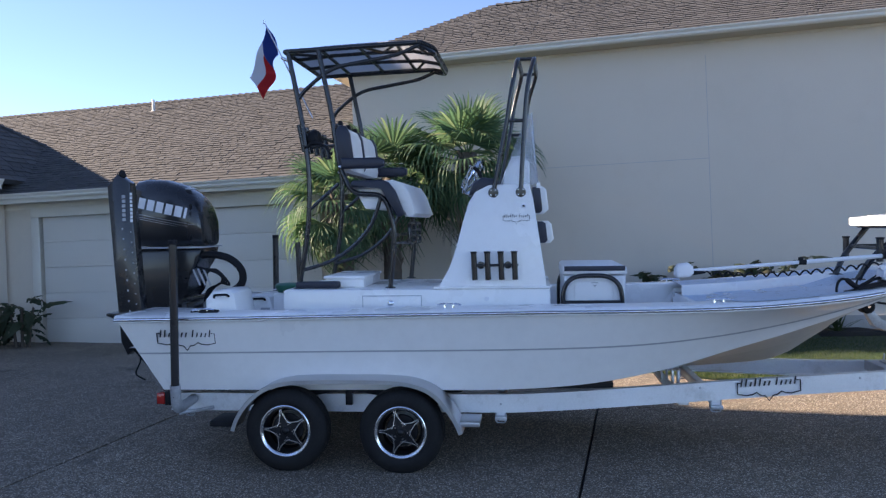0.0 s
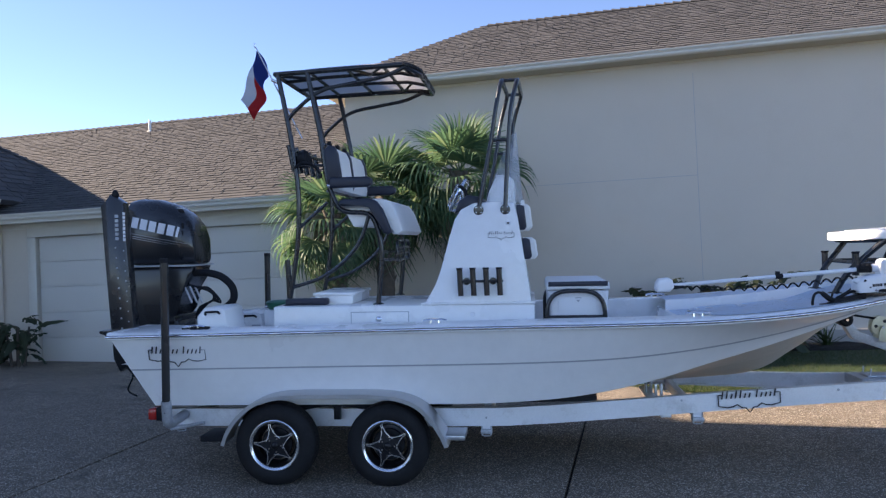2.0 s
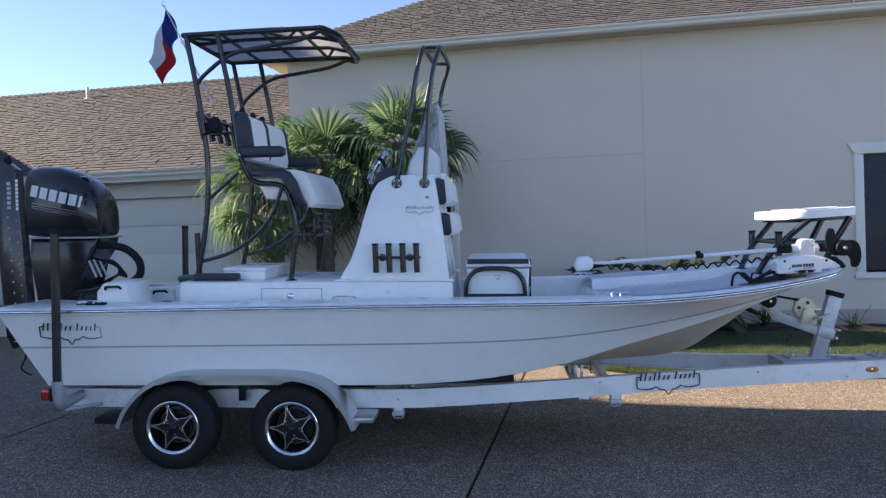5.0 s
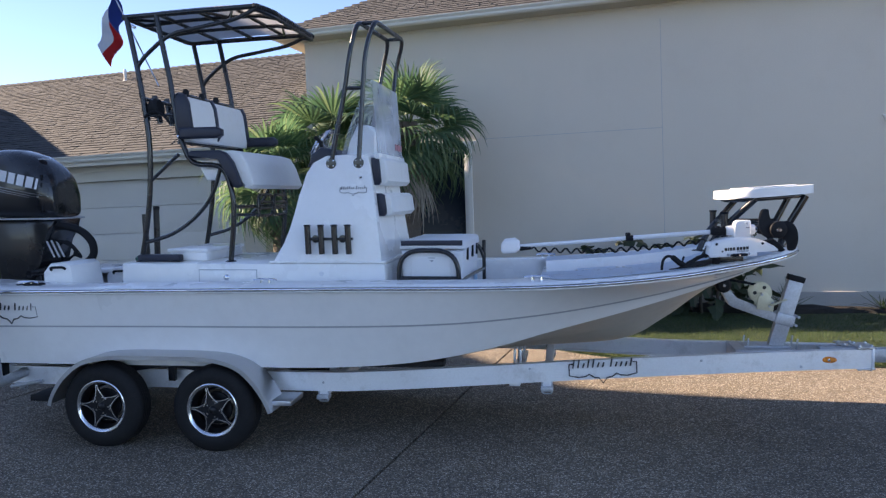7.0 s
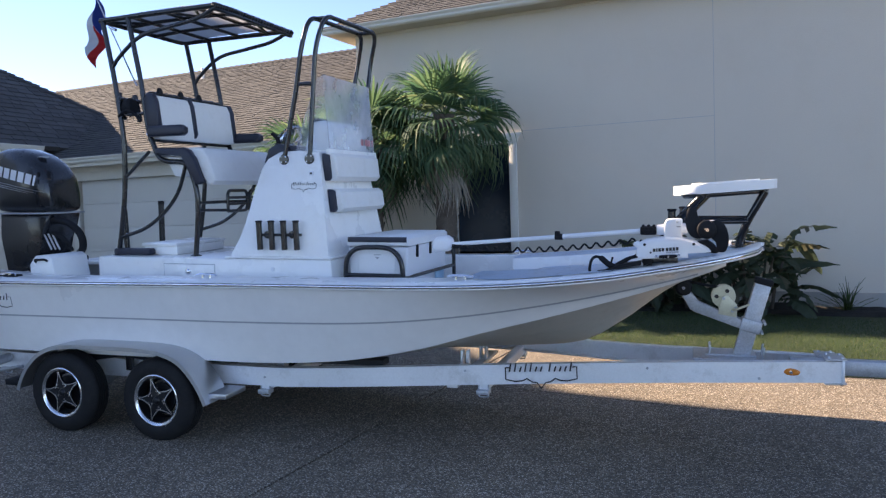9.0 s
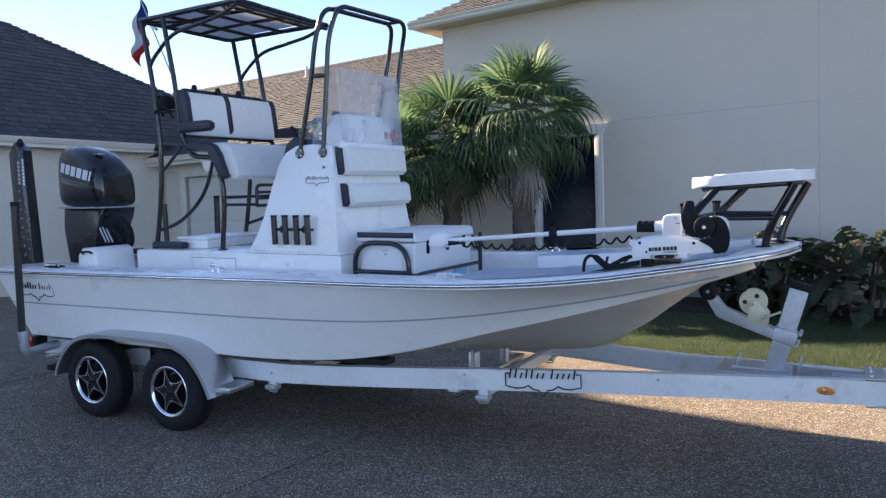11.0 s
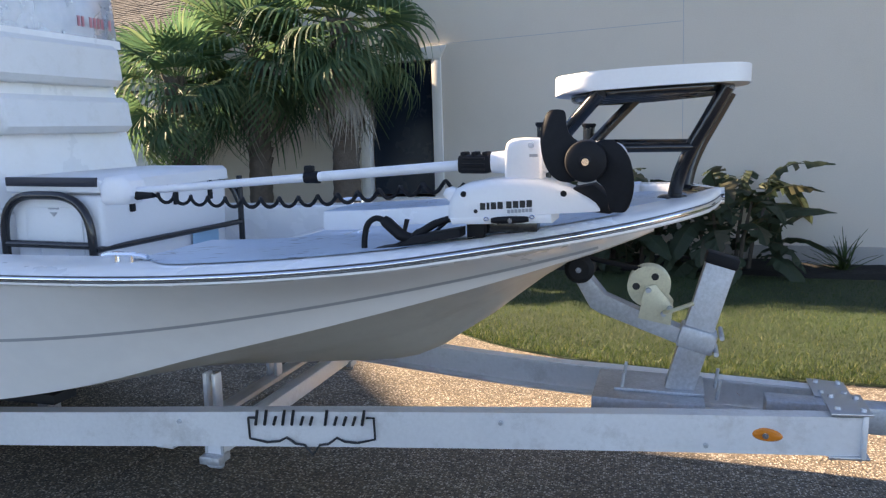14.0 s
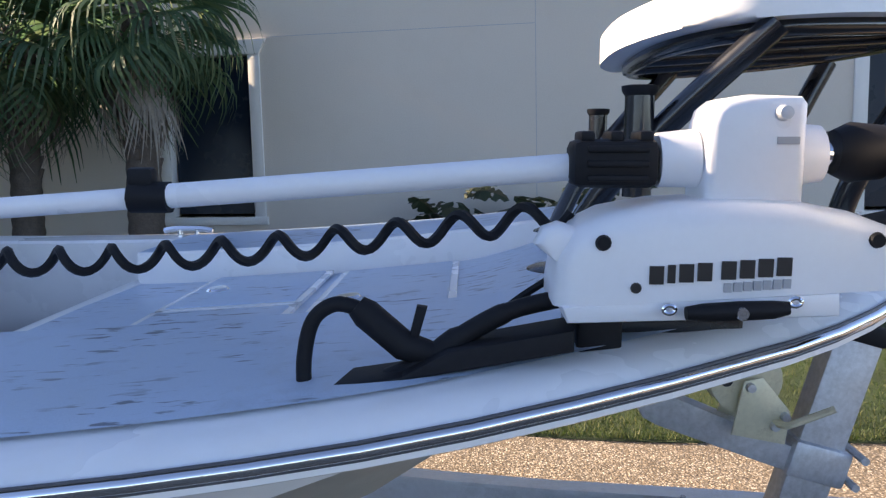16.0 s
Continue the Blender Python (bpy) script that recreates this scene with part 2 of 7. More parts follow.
SHINGLE = shingle_material()
AGGREGATE = aggregate_material()
TURF = grass_material("turf", [(0.2, (0.018, 0.034, 0.011)), (0.6, (0.036, 0.064, 0.02)), (0.85, (0.07, 0.085, 0.032))], False)
BLADES = grass_material("grass_blades", [(0.0, (0.02, 0.045, 0.013)), (0.5, (0.048, 0.088, 0.024)), (0.8, (0.09, 0.125, 0.036)), (1.0, (0.22, 0.21, 0.09))])
FROND = grass_material("palm_leaf", [(0.0, (0.055, 0.125, 0.066)), (0.5, (0.09, 0.175, 0.09)), (0.85, (0.13, 0.215, 0.105)), (1.0, (0.21, 0.25, 0.13))])
PLANT = grass_material("dark_shrub_leaf", [(0.0, (0.035, 0.055, 0.03)), (0.6, (0.065, 0.09, 0.05)), (1.0, (0.13, 0.12, 0.075))])
ACRYLIC = glass_material("hazed_acrylic", (0.93, 0.95, 0.97), 0.08, 0.3)
ACRYLIC_SIDE = glass_material("clear_acrylic", (0.93, 0.95, 0.97), 0.1, 0.2)
PLASTIC_WRAP = glass_material("clear_wrap", (0.9, 0.92, 0.95), 0.15)
PANE = surface("dark_window_glass", (0.010, 0.020, 0.034), 0.25, vary=0.1, bump_s=0, spec=0.25)


def let_through(m, fac, colour):
    """Thin cloth: part of the light passes."""
    t = m.node_tree
    tr = t.nodes.new("ShaderNodeBsdfTranslucent")
    tr.inputs[0].default_value = (*colour, 1)
    mx = t.nodes.new("ShaderNodeMixShader")
    mx.inputs[0].default_value = fac
    t.links.new(t.nodes["Principled BSDF"].outputs[0], mx.inputs[1])
    t.links.new(tr.outputs[0], mx.inputs[2])
    t.links.new(mx.outputs[0], t.nodes["Material Output"].inputs[0])


let_through(CANVAS, 0.5, (0.75, 0.75, 0.76))
RED_CLOTH = surface("red_cloth", (0.62, 0.04, 0.04), 0.75, vary=0.1, fine=200, bump_s=0.1)
WHITE_CLOTH = surface("white_cloth", (0.78, 0.78, 0.78), 0.75, vary=0.05, fine=200, bump_s=0.1)
BLUE_CLOTH = surface("blue_cloth", (0.02, 0.055, 0.25), 0.75, vary=0.1, fine=200, bump_s=0.1)
let_through(RED_CLOTH, 0.45, (0.75, 0.04, 0.05))
let_through(WHITE_CLOTH, 0.45, (0.85, 0.85, 0.88))
let_through(BLUE_CLOTH, 0.45, (0.03, 0.08, 0.35))


# ---------------------------------------------------------------- building helpers
def finish(me, angle=38):
    for p in me.polygons:
        p.use_smooth = True
    me.set_sharp_from_angle(angle=radians(angle))


def mesh_of(name, bm, material, angle=38):
    bmesh.ops.recalc_face_normals(bm, faces=bm.faces[:])
    me = bpy.data.meshes.new(name)
    bm.to_mesh(me)
    bm.free()
    me.materials.append(material)
    finish(me, angle)
    return me


def part(name, bm, material, parent=None, label="", at=None, angle=38):
    """Links a bmesh as ONE mesh object under a thing or a part; at: its pose in the parent's space."""
    ob = new(name, mesh_of(name, bm, material, angle))
    if parent is not None:
        ob.parent = parent
    if at is not None:
        ob.matrix_basis = at
    if label:
        ob["label"] = label
    return ob


def again(ob, at, parent=None):
    """One more part that shares its mesh with ob."""
    o = new(ob.name.split(".")[0], ob.data)
    o.parent = parent or ob.parent
    o.matrix_basis = at
    if "label" in ob:
        o["label"] = ob["label"]
    return o


def thing(name, label, category, at=None, group="", kind=""):
    ob = new(name)
    ob.empty_display_size = 0.1
    if at is not None:
        ob.matrix_basis = at
    return tagged(ob, label, category, group, kind)


def solid(name, bm, material, label, category, at=None, group="", kind="", angle=38):
    """A thing that is one mesh."""
    ob = new(name, mesh_of(name, bm, material, angle))
    if at is not None:
        ob.matrix_basis = at
    return tagged(ob, label, category, group, kind)


def box(x0, x1, y0, y1, z0, z1, bev=0.0, seg=2, bm=None):
    bm = bm or bmesh.new()
    b2 = bmesh.new()
    vs = [b2.verts.new((x, y, z)) for x in (x0, x1) for y in (y0, y1) for z in (z0, z1)]
    for f in ((0, 1, 3, 2), (4, 6, 7, 5), (0, 4, 5, 1), (2, 3, 7, 6), (0, 2, 6, 4), (1, 5, 7, 3)):
        b2.faces.new([vs[i] for i in f])
    if bev:
        bmesh.ops.bevel(b2, geom=b2.edges[:], offset=bev, segments=seg, affect="EDGES", profile=0.5)
    return join(bm, b2)


def join(bm, other, m=None):
    """Adds other to bm (through the matrix m) and frees it."""
    if m is not None:
        bmesh.ops.transform(other, matrix=m, verts=other.verts)
    idx = {}
    for v in other.verts:
        idx[v] = bm.verts.new(v.co)
    for f in other.faces:
        try:
            bm.faces.new([idx[v] for v in f.verts])
        except ValueError:
            pass
    other.free()
    return bm


def smooth_path(pts, n=6, closed=False):
    """Catmull-Rom points through pts."""
    P = [Vector(p) for p in pts]
    out = []
    k = len(P)
    rng = range(k if closed else k - 1)
    for i in rng:
        a, b, c, d = (P[(i + j) % k] if closed else P[min(max(i + j, 0), k - 1)] for j in (-1, 0, 1, 2))
        for s in range(n):
            t = s / n
            out.append(0.5 * ((2 * b) + (c - a) * t + (2 * a - 5 * b + 4 * c - d) * t * t + (3 * b - a - 3 * c + d) * t ** 3))
    if not closed:
        out.append(P[-1])
    return out


def fillet(pts, r, n=5):
    """A bent tube's line: straight runs with round corners of radius about r."""
    P = [Vector(p) for p in pts]
    out = [P[0]]
    for a, b, c in zip(P, P[1:], P[2:]):
        d1, d2 = (a - b), (c - b)
        k = min(r, d1.length * 0.45, d2.length * 0.45)
        p, q = b + d1.normalized() * k, b + d2.normalized() * k
        for i in range(n + 1):
            t = i / n
            out.append((1 - t) ** 2 * p + 2 * t * (1 - t) * b + t * t * q)
    out.append(P[-1])
    return out


def sweep(path, r, seg=10, closed=False, bm=None, flat=1.0, caps=True):
    """A round tube along path; r may be a list, one radius a point."""
    bm = bm or bmesh.new()
    P = [Vector(p) for p in path]
    n = len(P)
    rs = r if isinstance(r, (list, tuple)) else [r] * n
    rings = []
    up = None
    for i, p in enumerate(P):
        if closed:
            d = (P[(i + 1) % n] - P[i - 1]).normalized()
        else:
            d = (P[min(i + 1, n - 1)] - P[max(i - 1, 0)]).normalized()
        if up is None:
            up = Vector((0, 0, 1)) if abs(d.z) < 0.9 else Vector((1, 0, 0))
        s = d.cross(up).normalized()
        up = s.cross(d).normalized()
        rings.append([bm.verts.new(p + (s * math.cos(a) + up * math.sin(a) * flat) * rs[i]) for a in (2 * math.pi * j / seg for j in range(seg))])
    for i in range(n if closed else n - 1):
        A, B = rings[i], rings[(i + 1) % n]
        for j in range(seg):
            bm.faces.new((A[j], A[(j + 1) % seg], B[(j + 1) % seg], B[j]))
    if not closed and caps:
        bm.faces.new(rings[0][::-1])
        bm.faces.new(rings[-1])
    return bm


def rod(a, b, r, r2=None, seg=12, bm=None):
    return sweep([a, b], [r, r2 if r2 is not None else r], seg, bm=bm)


def lathe(profile, seg=32, bm=None, m=None):
    """Turns (radius, height) points about z."""
    b2 = bmesh.new()
    rings = []
    for r, h in profile:
        if r < 1e-5:
            rings.append([b2.verts.new((0, 0, h))])
        else:
            rings.append([b2.verts.new((r * math.cos(a), r * math.sin(a), h)) for a in (2 * math.pi * j / seg for j in range(seg))])
    for A, B in zip(rings, rings[1:]):
        for j in range(seg):
            k = (j + 1) % seg
            if len(A) == 1 and len(B) > 1:
                b2.faces.new((A[0], B[j], B[k]))
            elif len(B) == 1 and len(A) > 1:
                b2.faces.new((A[j], A[k], B[0]))
            elif len(A) > 1:
                b2.faces.new((A[j], A[k], B[k], B[j]))
    return join(bm or bmesh.new(), b2, m)


def prism(outline, y0, y1, bev=0.0, seg=2, bm=None, inset=0.0):
    """A side outline of (x, z) points pushed through from y0 to y1, edges rounded."""
    b2 = bmesh.new()
    A = [b2.verts.new((x, y0, z)) for x, z in outline]
    B = [b2.verts.new((x, y1, z)) for x, z in outline]
    n = len(A)
    f0, f1 = b2.faces.new(A), b2.faces.new(B[::-1])
    for i in range(n):
        b2.faces.new((A[i], B[i], B[(i + 1) % n], A[(i + 1) % n]))
    if bev:
        es = list({e for f in (f0, f1) for e in f.edges})
        bmesh.ops.bevel(b2, geom=es, offset=bev, segments=seg, affect="EDGES", profile=0.5)
    return join(bm or bmesh.new(), b2)


def plate(outline, z0, z1, bev=0.0, seg=2, bm=None):
    """A plan outline of (x, y) points raised from z0 to z1, edges rounded."""
    b2 = prism([(x, y) for x, y in outline], z0, z1, bev, seg)
    for v in b2.verts:
        v.co = Vector((v.co.x, v.co.z, v.co.y))
    return join(bm or bmesh.new(), b2)


def loft(sections, closed=False, cap0=False, cap1=False, bm=None):
    """Faces between rows of points; closed: each row is a ring."""
    bm = bm or bmesh.new()
    rows = [[bm.verts.new(p) for p in s] for s in sections]
    for A, B in zip(rows, rows[1:]):
        n = len(A)
        for j in range(n if closed else n - 1):
            k = (j + 1) % n
            bm.faces.new((A[j], A[k], B[k], B[j]))
    if cap0:
        bm.faces.new(rows[0][::-1])
    if cap1:
        bm.faces.new(rows[-1])
    return bm


def interp(x, table):
    """Smooth value at x from a table of (x, value) rows."""
    if x <= table[0][0]:
        return table[0][1]
    for (a, va), (b, vb) in zip(table, table[1:]):
        if x <= b:
            t = (x - a) / (b - a)
            return va + (vb - va) * t
    return table[-1][1]


def smoothstep(a, b, x):
    t = min(1, max(0, (x - a) / (b - a)))
    return t * t * (3 - 2 * t)

# ---------------------------------------------------------------- yard, lawn, beds
TH = radians(-10.7)
AX = Vector((math.cos(TH), math.sin(TH), 0))
AN = Vector((-math.sin(TH), math.cos(TH), 0))
HOUSE = pose(-2.0, 16.31, 0, 0, 0, -10.7)


def yard(x, y):
    """Height of the yard: it falls along the boat towards the street and rises a little to the lawn; it dips to the garage."""
    z = 0.046 - 0.0235 * 26 * math.tanh(x / 26) + 0.0285 * 3.6 * math.tanh((y - 7.42) / 3.6)
    return z - 0.22 * smoothstep(9, 15.5, y) * smoothstep(-2.0, -7.0, x)


def sheet(xs, ys, dz, inside=None):
    bm = bmesh.new()
    g = [[bm.verts.new((x, y, yard(x, y) + dz)) for x in xs] for y in ys]
    for j in range(len(ys) - 1):
        for i in range(len(xs) - 1):
            bm.faces.new((g[j][i], g[j][i + 1], g[j + 1][i + 1], g[j + 1][i]))
    return bm


spread = [-600, -250, -120, -60] + [-32 + 1.6 * i for i in range(41)] + [60, 120, 250, 600]
solid("ground", sheet(spread, spread, -0.09), TURF, "flat turf ground running out to the horizon", "ground", kind="structure")

driveway = thing("driveway", "exposed aggregate concrete driveway in large slabs", "driveway", kind="structure")
bm = sheet([-26 + 2 * i for i in range(27)], [-20 + 2 * i for i in range(21)], -0.045)
part("joint_filler", bm, JOINT, driveway, "dark expansion joint filler")
P_LINES = [-18.0, -13.53, -9.05, -4.57, -0.08, 4.42, 8.9, 14.0]
Q_LINES = [-18.0, -11.0, -4.0, 2.5, 8.6, 15.6]
for p0, p1 in zip(P_LINES, P_LINES[1:]):
    for q0, q1 in zip(Q_LINES, Q_LINES[1:]):
        bm = bmesh.new()
        g = 0.013
        n = 8
        rows = []
        ring = []
        for j in range(n + 1):
            row = []
            for i in range(n + 1):
                a = p0 + g + (p1 - p0 - 2 * g) * i / n
                gq = 0.005
                b = q0 + gq + (q1 - q0 - 2 * gq) * j / n
                w = AX * a + AN * b
                edge = i in (0, n) or j in (0, n)
                row.append(bm.verts.new((w.x, w.y, yard(w.x, w.y) - (0.004 if edge else 0))))
            rows.append(row)
        for j in range(n):
            for i in range(n):
                bm.faces.new((rows[j][i], rows[j][i + 1], rows[j + 1][i + 1], rows[j + 1][i]))
        es = [e for e in bm.edges if e.is_boundary]
        ext = bmesh.ops.extrude_edge_only(bm, edges=es)
        for v in [v for v in ext["geom"] if isinstance(v, bmesh.types.BMVert)]:
            v.co.z -= 0.06
        part("slab", bm, AGGREGATE, driveway)

LAWN_EDGE = smooth_path([(-0.6, 13.6, 0), (0.4, 12.5, 0), (1.5, 11.3, 0), (2.3, 10.5, 0), (2.9, 10.0, 0), (3.5, 9.73, 0), (4.4, 9.53, 0), (5.6, 9.48, 0), (9.0, 9.4, 0), (14.0, 9.2, 0), (22, 9.0, 0)], 6)


def lawn_y(x):
    for a, b in zip(LAWN_EDGE, LAWN_EDGE[1:]):
        if a.x <= x <= b.x:
            return a.y + (b.y - a.y) * (x - a.x) / (b.x - a.x)
    return LAWN_EDGE[-1].y if x > 0 else 99


def wall_y(x):
    return 15.93 - 0.189 * x


def bed_y(x):
    """Front edge of the planting bed along the wall."""
    return min(wall_y(x) - 0.7, 13.75 + 0.1 * math.sin(x * 1.7) + 0.6 * smoothstep(1.5, -2.5, x))


bm = bmesh.new()
cols = []
for p in LAWN_EDGE:
    top = max(wall_y(p.x), p.y + 0.1)
    col = []
    for k in range(9):
        y = p.y + (top - p.y) * (k / 8) ** 1.4
        col.append(bm.verts.new((p.x, y, yard(p.x, y) + 0.004 + 0.025 * smoothstep(0, 1.5, k))))
    col.insert(0, bm.verts.new((p.x, p.y - 0.005, yard(p.x, p.y) - 0.05)))
    cols.append(col)
for A, B in zip(cols, cols[1:]):
    for k in range(len(A) - 1):
        bm.faces.new((A[k], B[k], B[k + 1], A[k + 1]))
solid("lawn", bm, TURF, "mown green lawn between driveway and house", "lawn", kind="structure")

bm = bmesh.new()
xs = [-2.6 + 0.25 * i for i in range(70)]
cols = []
for x in xs:
    col = []
    for k in range(10):
        y = bed_y(x) + (wall_y(x) + 0.05 - bed_y(x)) * k / 9
        lump = 0.05 * noise.noise((x * 2.2, y * 2.2, 0)) + 0.02 * noise.noise((x * 9, y * 9, 3))
        col.append(bm.verts.new((x, y, yard(x, y) + (0.0 if k == 0 else 0.075 + lump))))
    cols.append(col)
for A, B in zip(cols, cols[1:]):
    for k in range(9):
        bm.faces.new((A[k], B[k], B[k + 1], A[k + 1]))
solid("planting_bed", bm, MULCH, "dark bark mulch planting bed along the house wall", "planting bed", kind="structure")


# ---------------------------------------------------------------- houses
def roof_slope(name, parent, corners, thickness=0.07):
    """A roof deck slab; corners: eave left, eave right, ridge right, ridge left."""
    P = [Vector(c) for c in corners]
    nrm = (P[1] - P[0]).cross(P[-1] - P[0]).normalized()
    bm = bmesh.new()
    A = [bm.verts.new(p) for p in P]
    B = [bm.verts.new(p - nrm * thickness) for p in P]
    bm.faces.new(A)
    bm.faces.new(B[::-1])
    for i in range(len(A)):
        k = (i + 1) % len(A)
        bm.faces.new((A[i], B[i], B[k], A[k]))
    return part(name, bm, SHINGLE, parent)


def shingles(parent, el, er, rr, rl, tab=0.21, course=0.142, seed=1, singles=0):
    """Lapped shingle tabs over a slope, each a thin wedge with its own edge; the first ones over the eave as parts of their own."""
    rnd = random.Random(seed)
    el, er, rr, rl = (Vector(p) for p in (el, er, rr, rl))
    along = (er - el).normalized()
    nrm = along.cross(rl - el).normalized()
    up = nrm.cross(along)
    H = (rl - el).dot(up)
    a0, a1 = (rl - el).dot(along), (rr - el).dot(along)
    L = (er - el).length
    verts, faces = [], []
    shared = []
    rows = int(H / course)
    made = 0
    for r in range(rows):
        h0 = r * course - 0.01
        t = r / rows
        s, e = a0 * t, L + (a1 - L) * t
        x = s - rnd.random() * tab
        while x < e:
            w = tab * rnd.choice((0.7, 0.85, 1.0, 1.0, 1.2))
            xa, xb = max(x, s) + 0.009, min(x + w, e) - 0.009
            x += w
            if xb - xa < 0.03:
                continue
            lift = 0.014 + rnd.random() * 0.012
            drop = rnd.uniform(-0.012, 0.012)
            o = el + along * xa + up * (h0 + drop)
            if made < singles:
                made += 1
                k = min(2, int((xb - xa) / tab * 2.2))
                if len(shared) < 3:
                    shared = []
                    for wid in (0.12, 0.17, 0.21):
                        bm = bmesh.new()
                        vs = [bm.verts.new(q) for q in ((0, 0, 0), (wid, 0, 0), (wid, course + 0.03, 0.002), (0, course + 0.03, 0.002), (0, 0, 0.02), (wid, 0, 0.02), (wid, course + 0.03, 0.004), (0, course + 0.03, 0.004))]
                        for f in ((4, 5, 6, 7), (0, 1, 5, 4), (1, 2, 6, 5), (3, 0, 4, 7), (0, 3, 2, 1)):
                            bm.faces.new([vs[i] for i in f])
                        shared.append(mesh_of("shingle", bm, SHINGLE))
                ob = new("shingle", shared[k])
                ob.parent = parent
                ob.matrix_basis = Matrix((along, up, nrm)).transposed().to_4x4()
                ob.matrix_basis.translation = o
                continue
            i = len(verts)
            c = course + 0.03
            for q in (o, o + along * (xb - xa), o + along * (xb - xa) + up * c + nrm * 0.002, o + up * c + nrm * 0.002):
                verts.append(q)
            for q in (verts[i] + nrm * lift, verts[i + 1] + nrm * lift, verts[i + 2] + nrm * 0.002, verts[i + 3] + nrm * 0.002):
                verts.append(q)
            faces += [(i + 4, i + 5, i + 6, i + 7), (i, i + 1, i + 5, i + 4), (i + 1, i + 2, i + 6, i + 5), (i + 3, i, i + 4, i + 7)]
    me = bpy.data.meshes.new("shingle_field")
    me.from_pydata(verts, [], faces)
    me.materials.append(SHINGLE)
    ob = new("shingle_field", me)
    ob.parent = parent
    return tagged(ob, "weathered brown-grey asphalt shingle courses", kind="stuff")


def caps(parent, a, b, step=0.2):
    """Lapped ridge or hip cap shingles."""
    a, b = Vector(a), Vector(b)
    d = (b - a).normalized()
    s = d.cross(Vector((0, 0, 1))).normalized()
    n = s.cross(d)
    bm = bmesh.new()
    w, l = 0.13, step + 0.06
    vs = [bm.verts.new(q) for q in ((0, -w, -0.04), (0, 0, 0.045), (0, w, -0.04), (l, w, -0.07), (l, 0, 0.0), (l, -w, -0.07), (0, -w, -0.075), (0, 0, -0.005), (0, w, -0.075))]
    for f in ((0, 1, 4, 5), (1, 2, 3, 4), (0, 6, 7, 1), (1, 7, 8, 2)):
        bm.faces.new([vs[i] for i in f])
    me = mesh_of("ridge_cap", bm, SHINGLE)
    k = int((b - a).length / step)
    for i in range(k):
        ob = new("ridge_cap", me)
        ob.parent = parent
        ob.matrix_basis = Matrix((d, s, n)).transposed().to_4x4()
        ob.matrix_basis.translation = a + d * (i * step) + n * 0.012


def gutter(parent, x0, x1, y, z):
    """Ogee eave gutter along the local x axis, front face towards -y."""
    prof = [(y, z - 0.125), (y - 0.06, z - 0.125), (y - 0.085, z - 0.095), (y - 0.085, z - 0.06), (y - 0.12, z - 0.02), (y - 0.12, z), (y - 0.108, z), (y - 0.108, z - 0.02), (y - 0.015, z - 0.105), (y, z - 0.105)]
    bm = loft([[(x, a, b) for a, b in prof] for x in (x0, x1)], closed=True, cap0=True, cap1=True)
    return part("gutter", bm, TRIM, parent, "cream metal eave gutter", angle=25)


EAVE, HALF, RISE, C0, FT = 5.815, 3.3, 1.92, -0.52, 0.30

main_house = thing("main_house", "tall beige stucco house wing with a brown shingle hip roof", "house", HOUSE)
# front wall in pieces round two tall windows
OPENINGS = ((1.72, 2.98), (10.72, 11.98))
WZ0, WZ1 = 0.98, 3.21
T = 0.22
LEN = 19.0
WALL_TOP = EAVE - 0.10
for x0, x1, z0, z1 in ((C0, 1.72, FT, WALL_TOP), (1.72, 2.98, FT, WZ0), (1.72, 2.98, WZ1, WALL_TOP), (2.98, 10.72, FT, WALL_TOP), (10.72, 11.98, FT, WZ0), (10.72, 11.98, WZ1, WALL_TOP), (11.98, LEN, FT, WALL_TOP)):
    part("front_wall", box(x0, x1, 0.0, T, z0, z1), STUCCO, main_house, "smooth beige stucco wall")
bm = box(C0, C0 + T, T, 2 * HALF - 1, -0.6, WALL_TOP)
box(LEN - T, LEN, T, 2 * HALF - 1, -0.6, WALL_TOP, bm=bm)
box(C0 + T, LEN - T, 2 * HALF - 1 - T, 2 * HALF - 1, -0.6, WALL_TOP, bm=bm)
part("side_and_back_walls", bm, STUCCO, main_house)
part("foundation", box(C0 - 0.02, LEN, -0.025, T, -0.75, FT, 0.008), CONCRETE_BASE, main_house, "bare grey concrete foundation")
part("expansion_bead", box(6.816, 6.824, -0.0035, 0.01, FT, WALL_TOP - 0.3), DECAL_GREY, main_house)
part("expansion_bead", box(0.6, 6.816, -0.0035, 0.01, 3.396, 3.404), DECAL_GREY, main_house)
# eaves: soffit, fascia, gutter
EX = C0 - 0.5
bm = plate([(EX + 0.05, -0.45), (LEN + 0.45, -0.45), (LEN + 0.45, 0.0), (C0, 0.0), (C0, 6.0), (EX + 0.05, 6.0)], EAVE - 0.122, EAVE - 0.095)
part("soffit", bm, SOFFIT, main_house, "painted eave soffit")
bm = box(EX + 0.03, LEN + 0.45, -0.47, -0.44, EAVE - 0.125, EAVE - 0.03)
box(EX + 0.03, EX + 0.06, -0.44, 6.0, EAVE - 0.125, EAVE - 0.03, bm=bm)
part("fascia", bm, TRIM, main_house, "cream fascia board")
part("frieze_board", box(C0, LEN, -0.03, 0.0, EAVE - 0.165, EAVE - 0.122), TRIM, main_house)
gutter(main_house, EX, LEN + 0.5, -0.47, EAVE)
e0, e1 = (EX, -0.5, EAVE), (LEN + 0.5, -0.5, EAVE)
r0, r1 = (EX + HALF, -0.5 + HALF, EAVE + RISE), (LEN + 0.5 - HALF, -0.5 + HALF, EAVE + RISE)
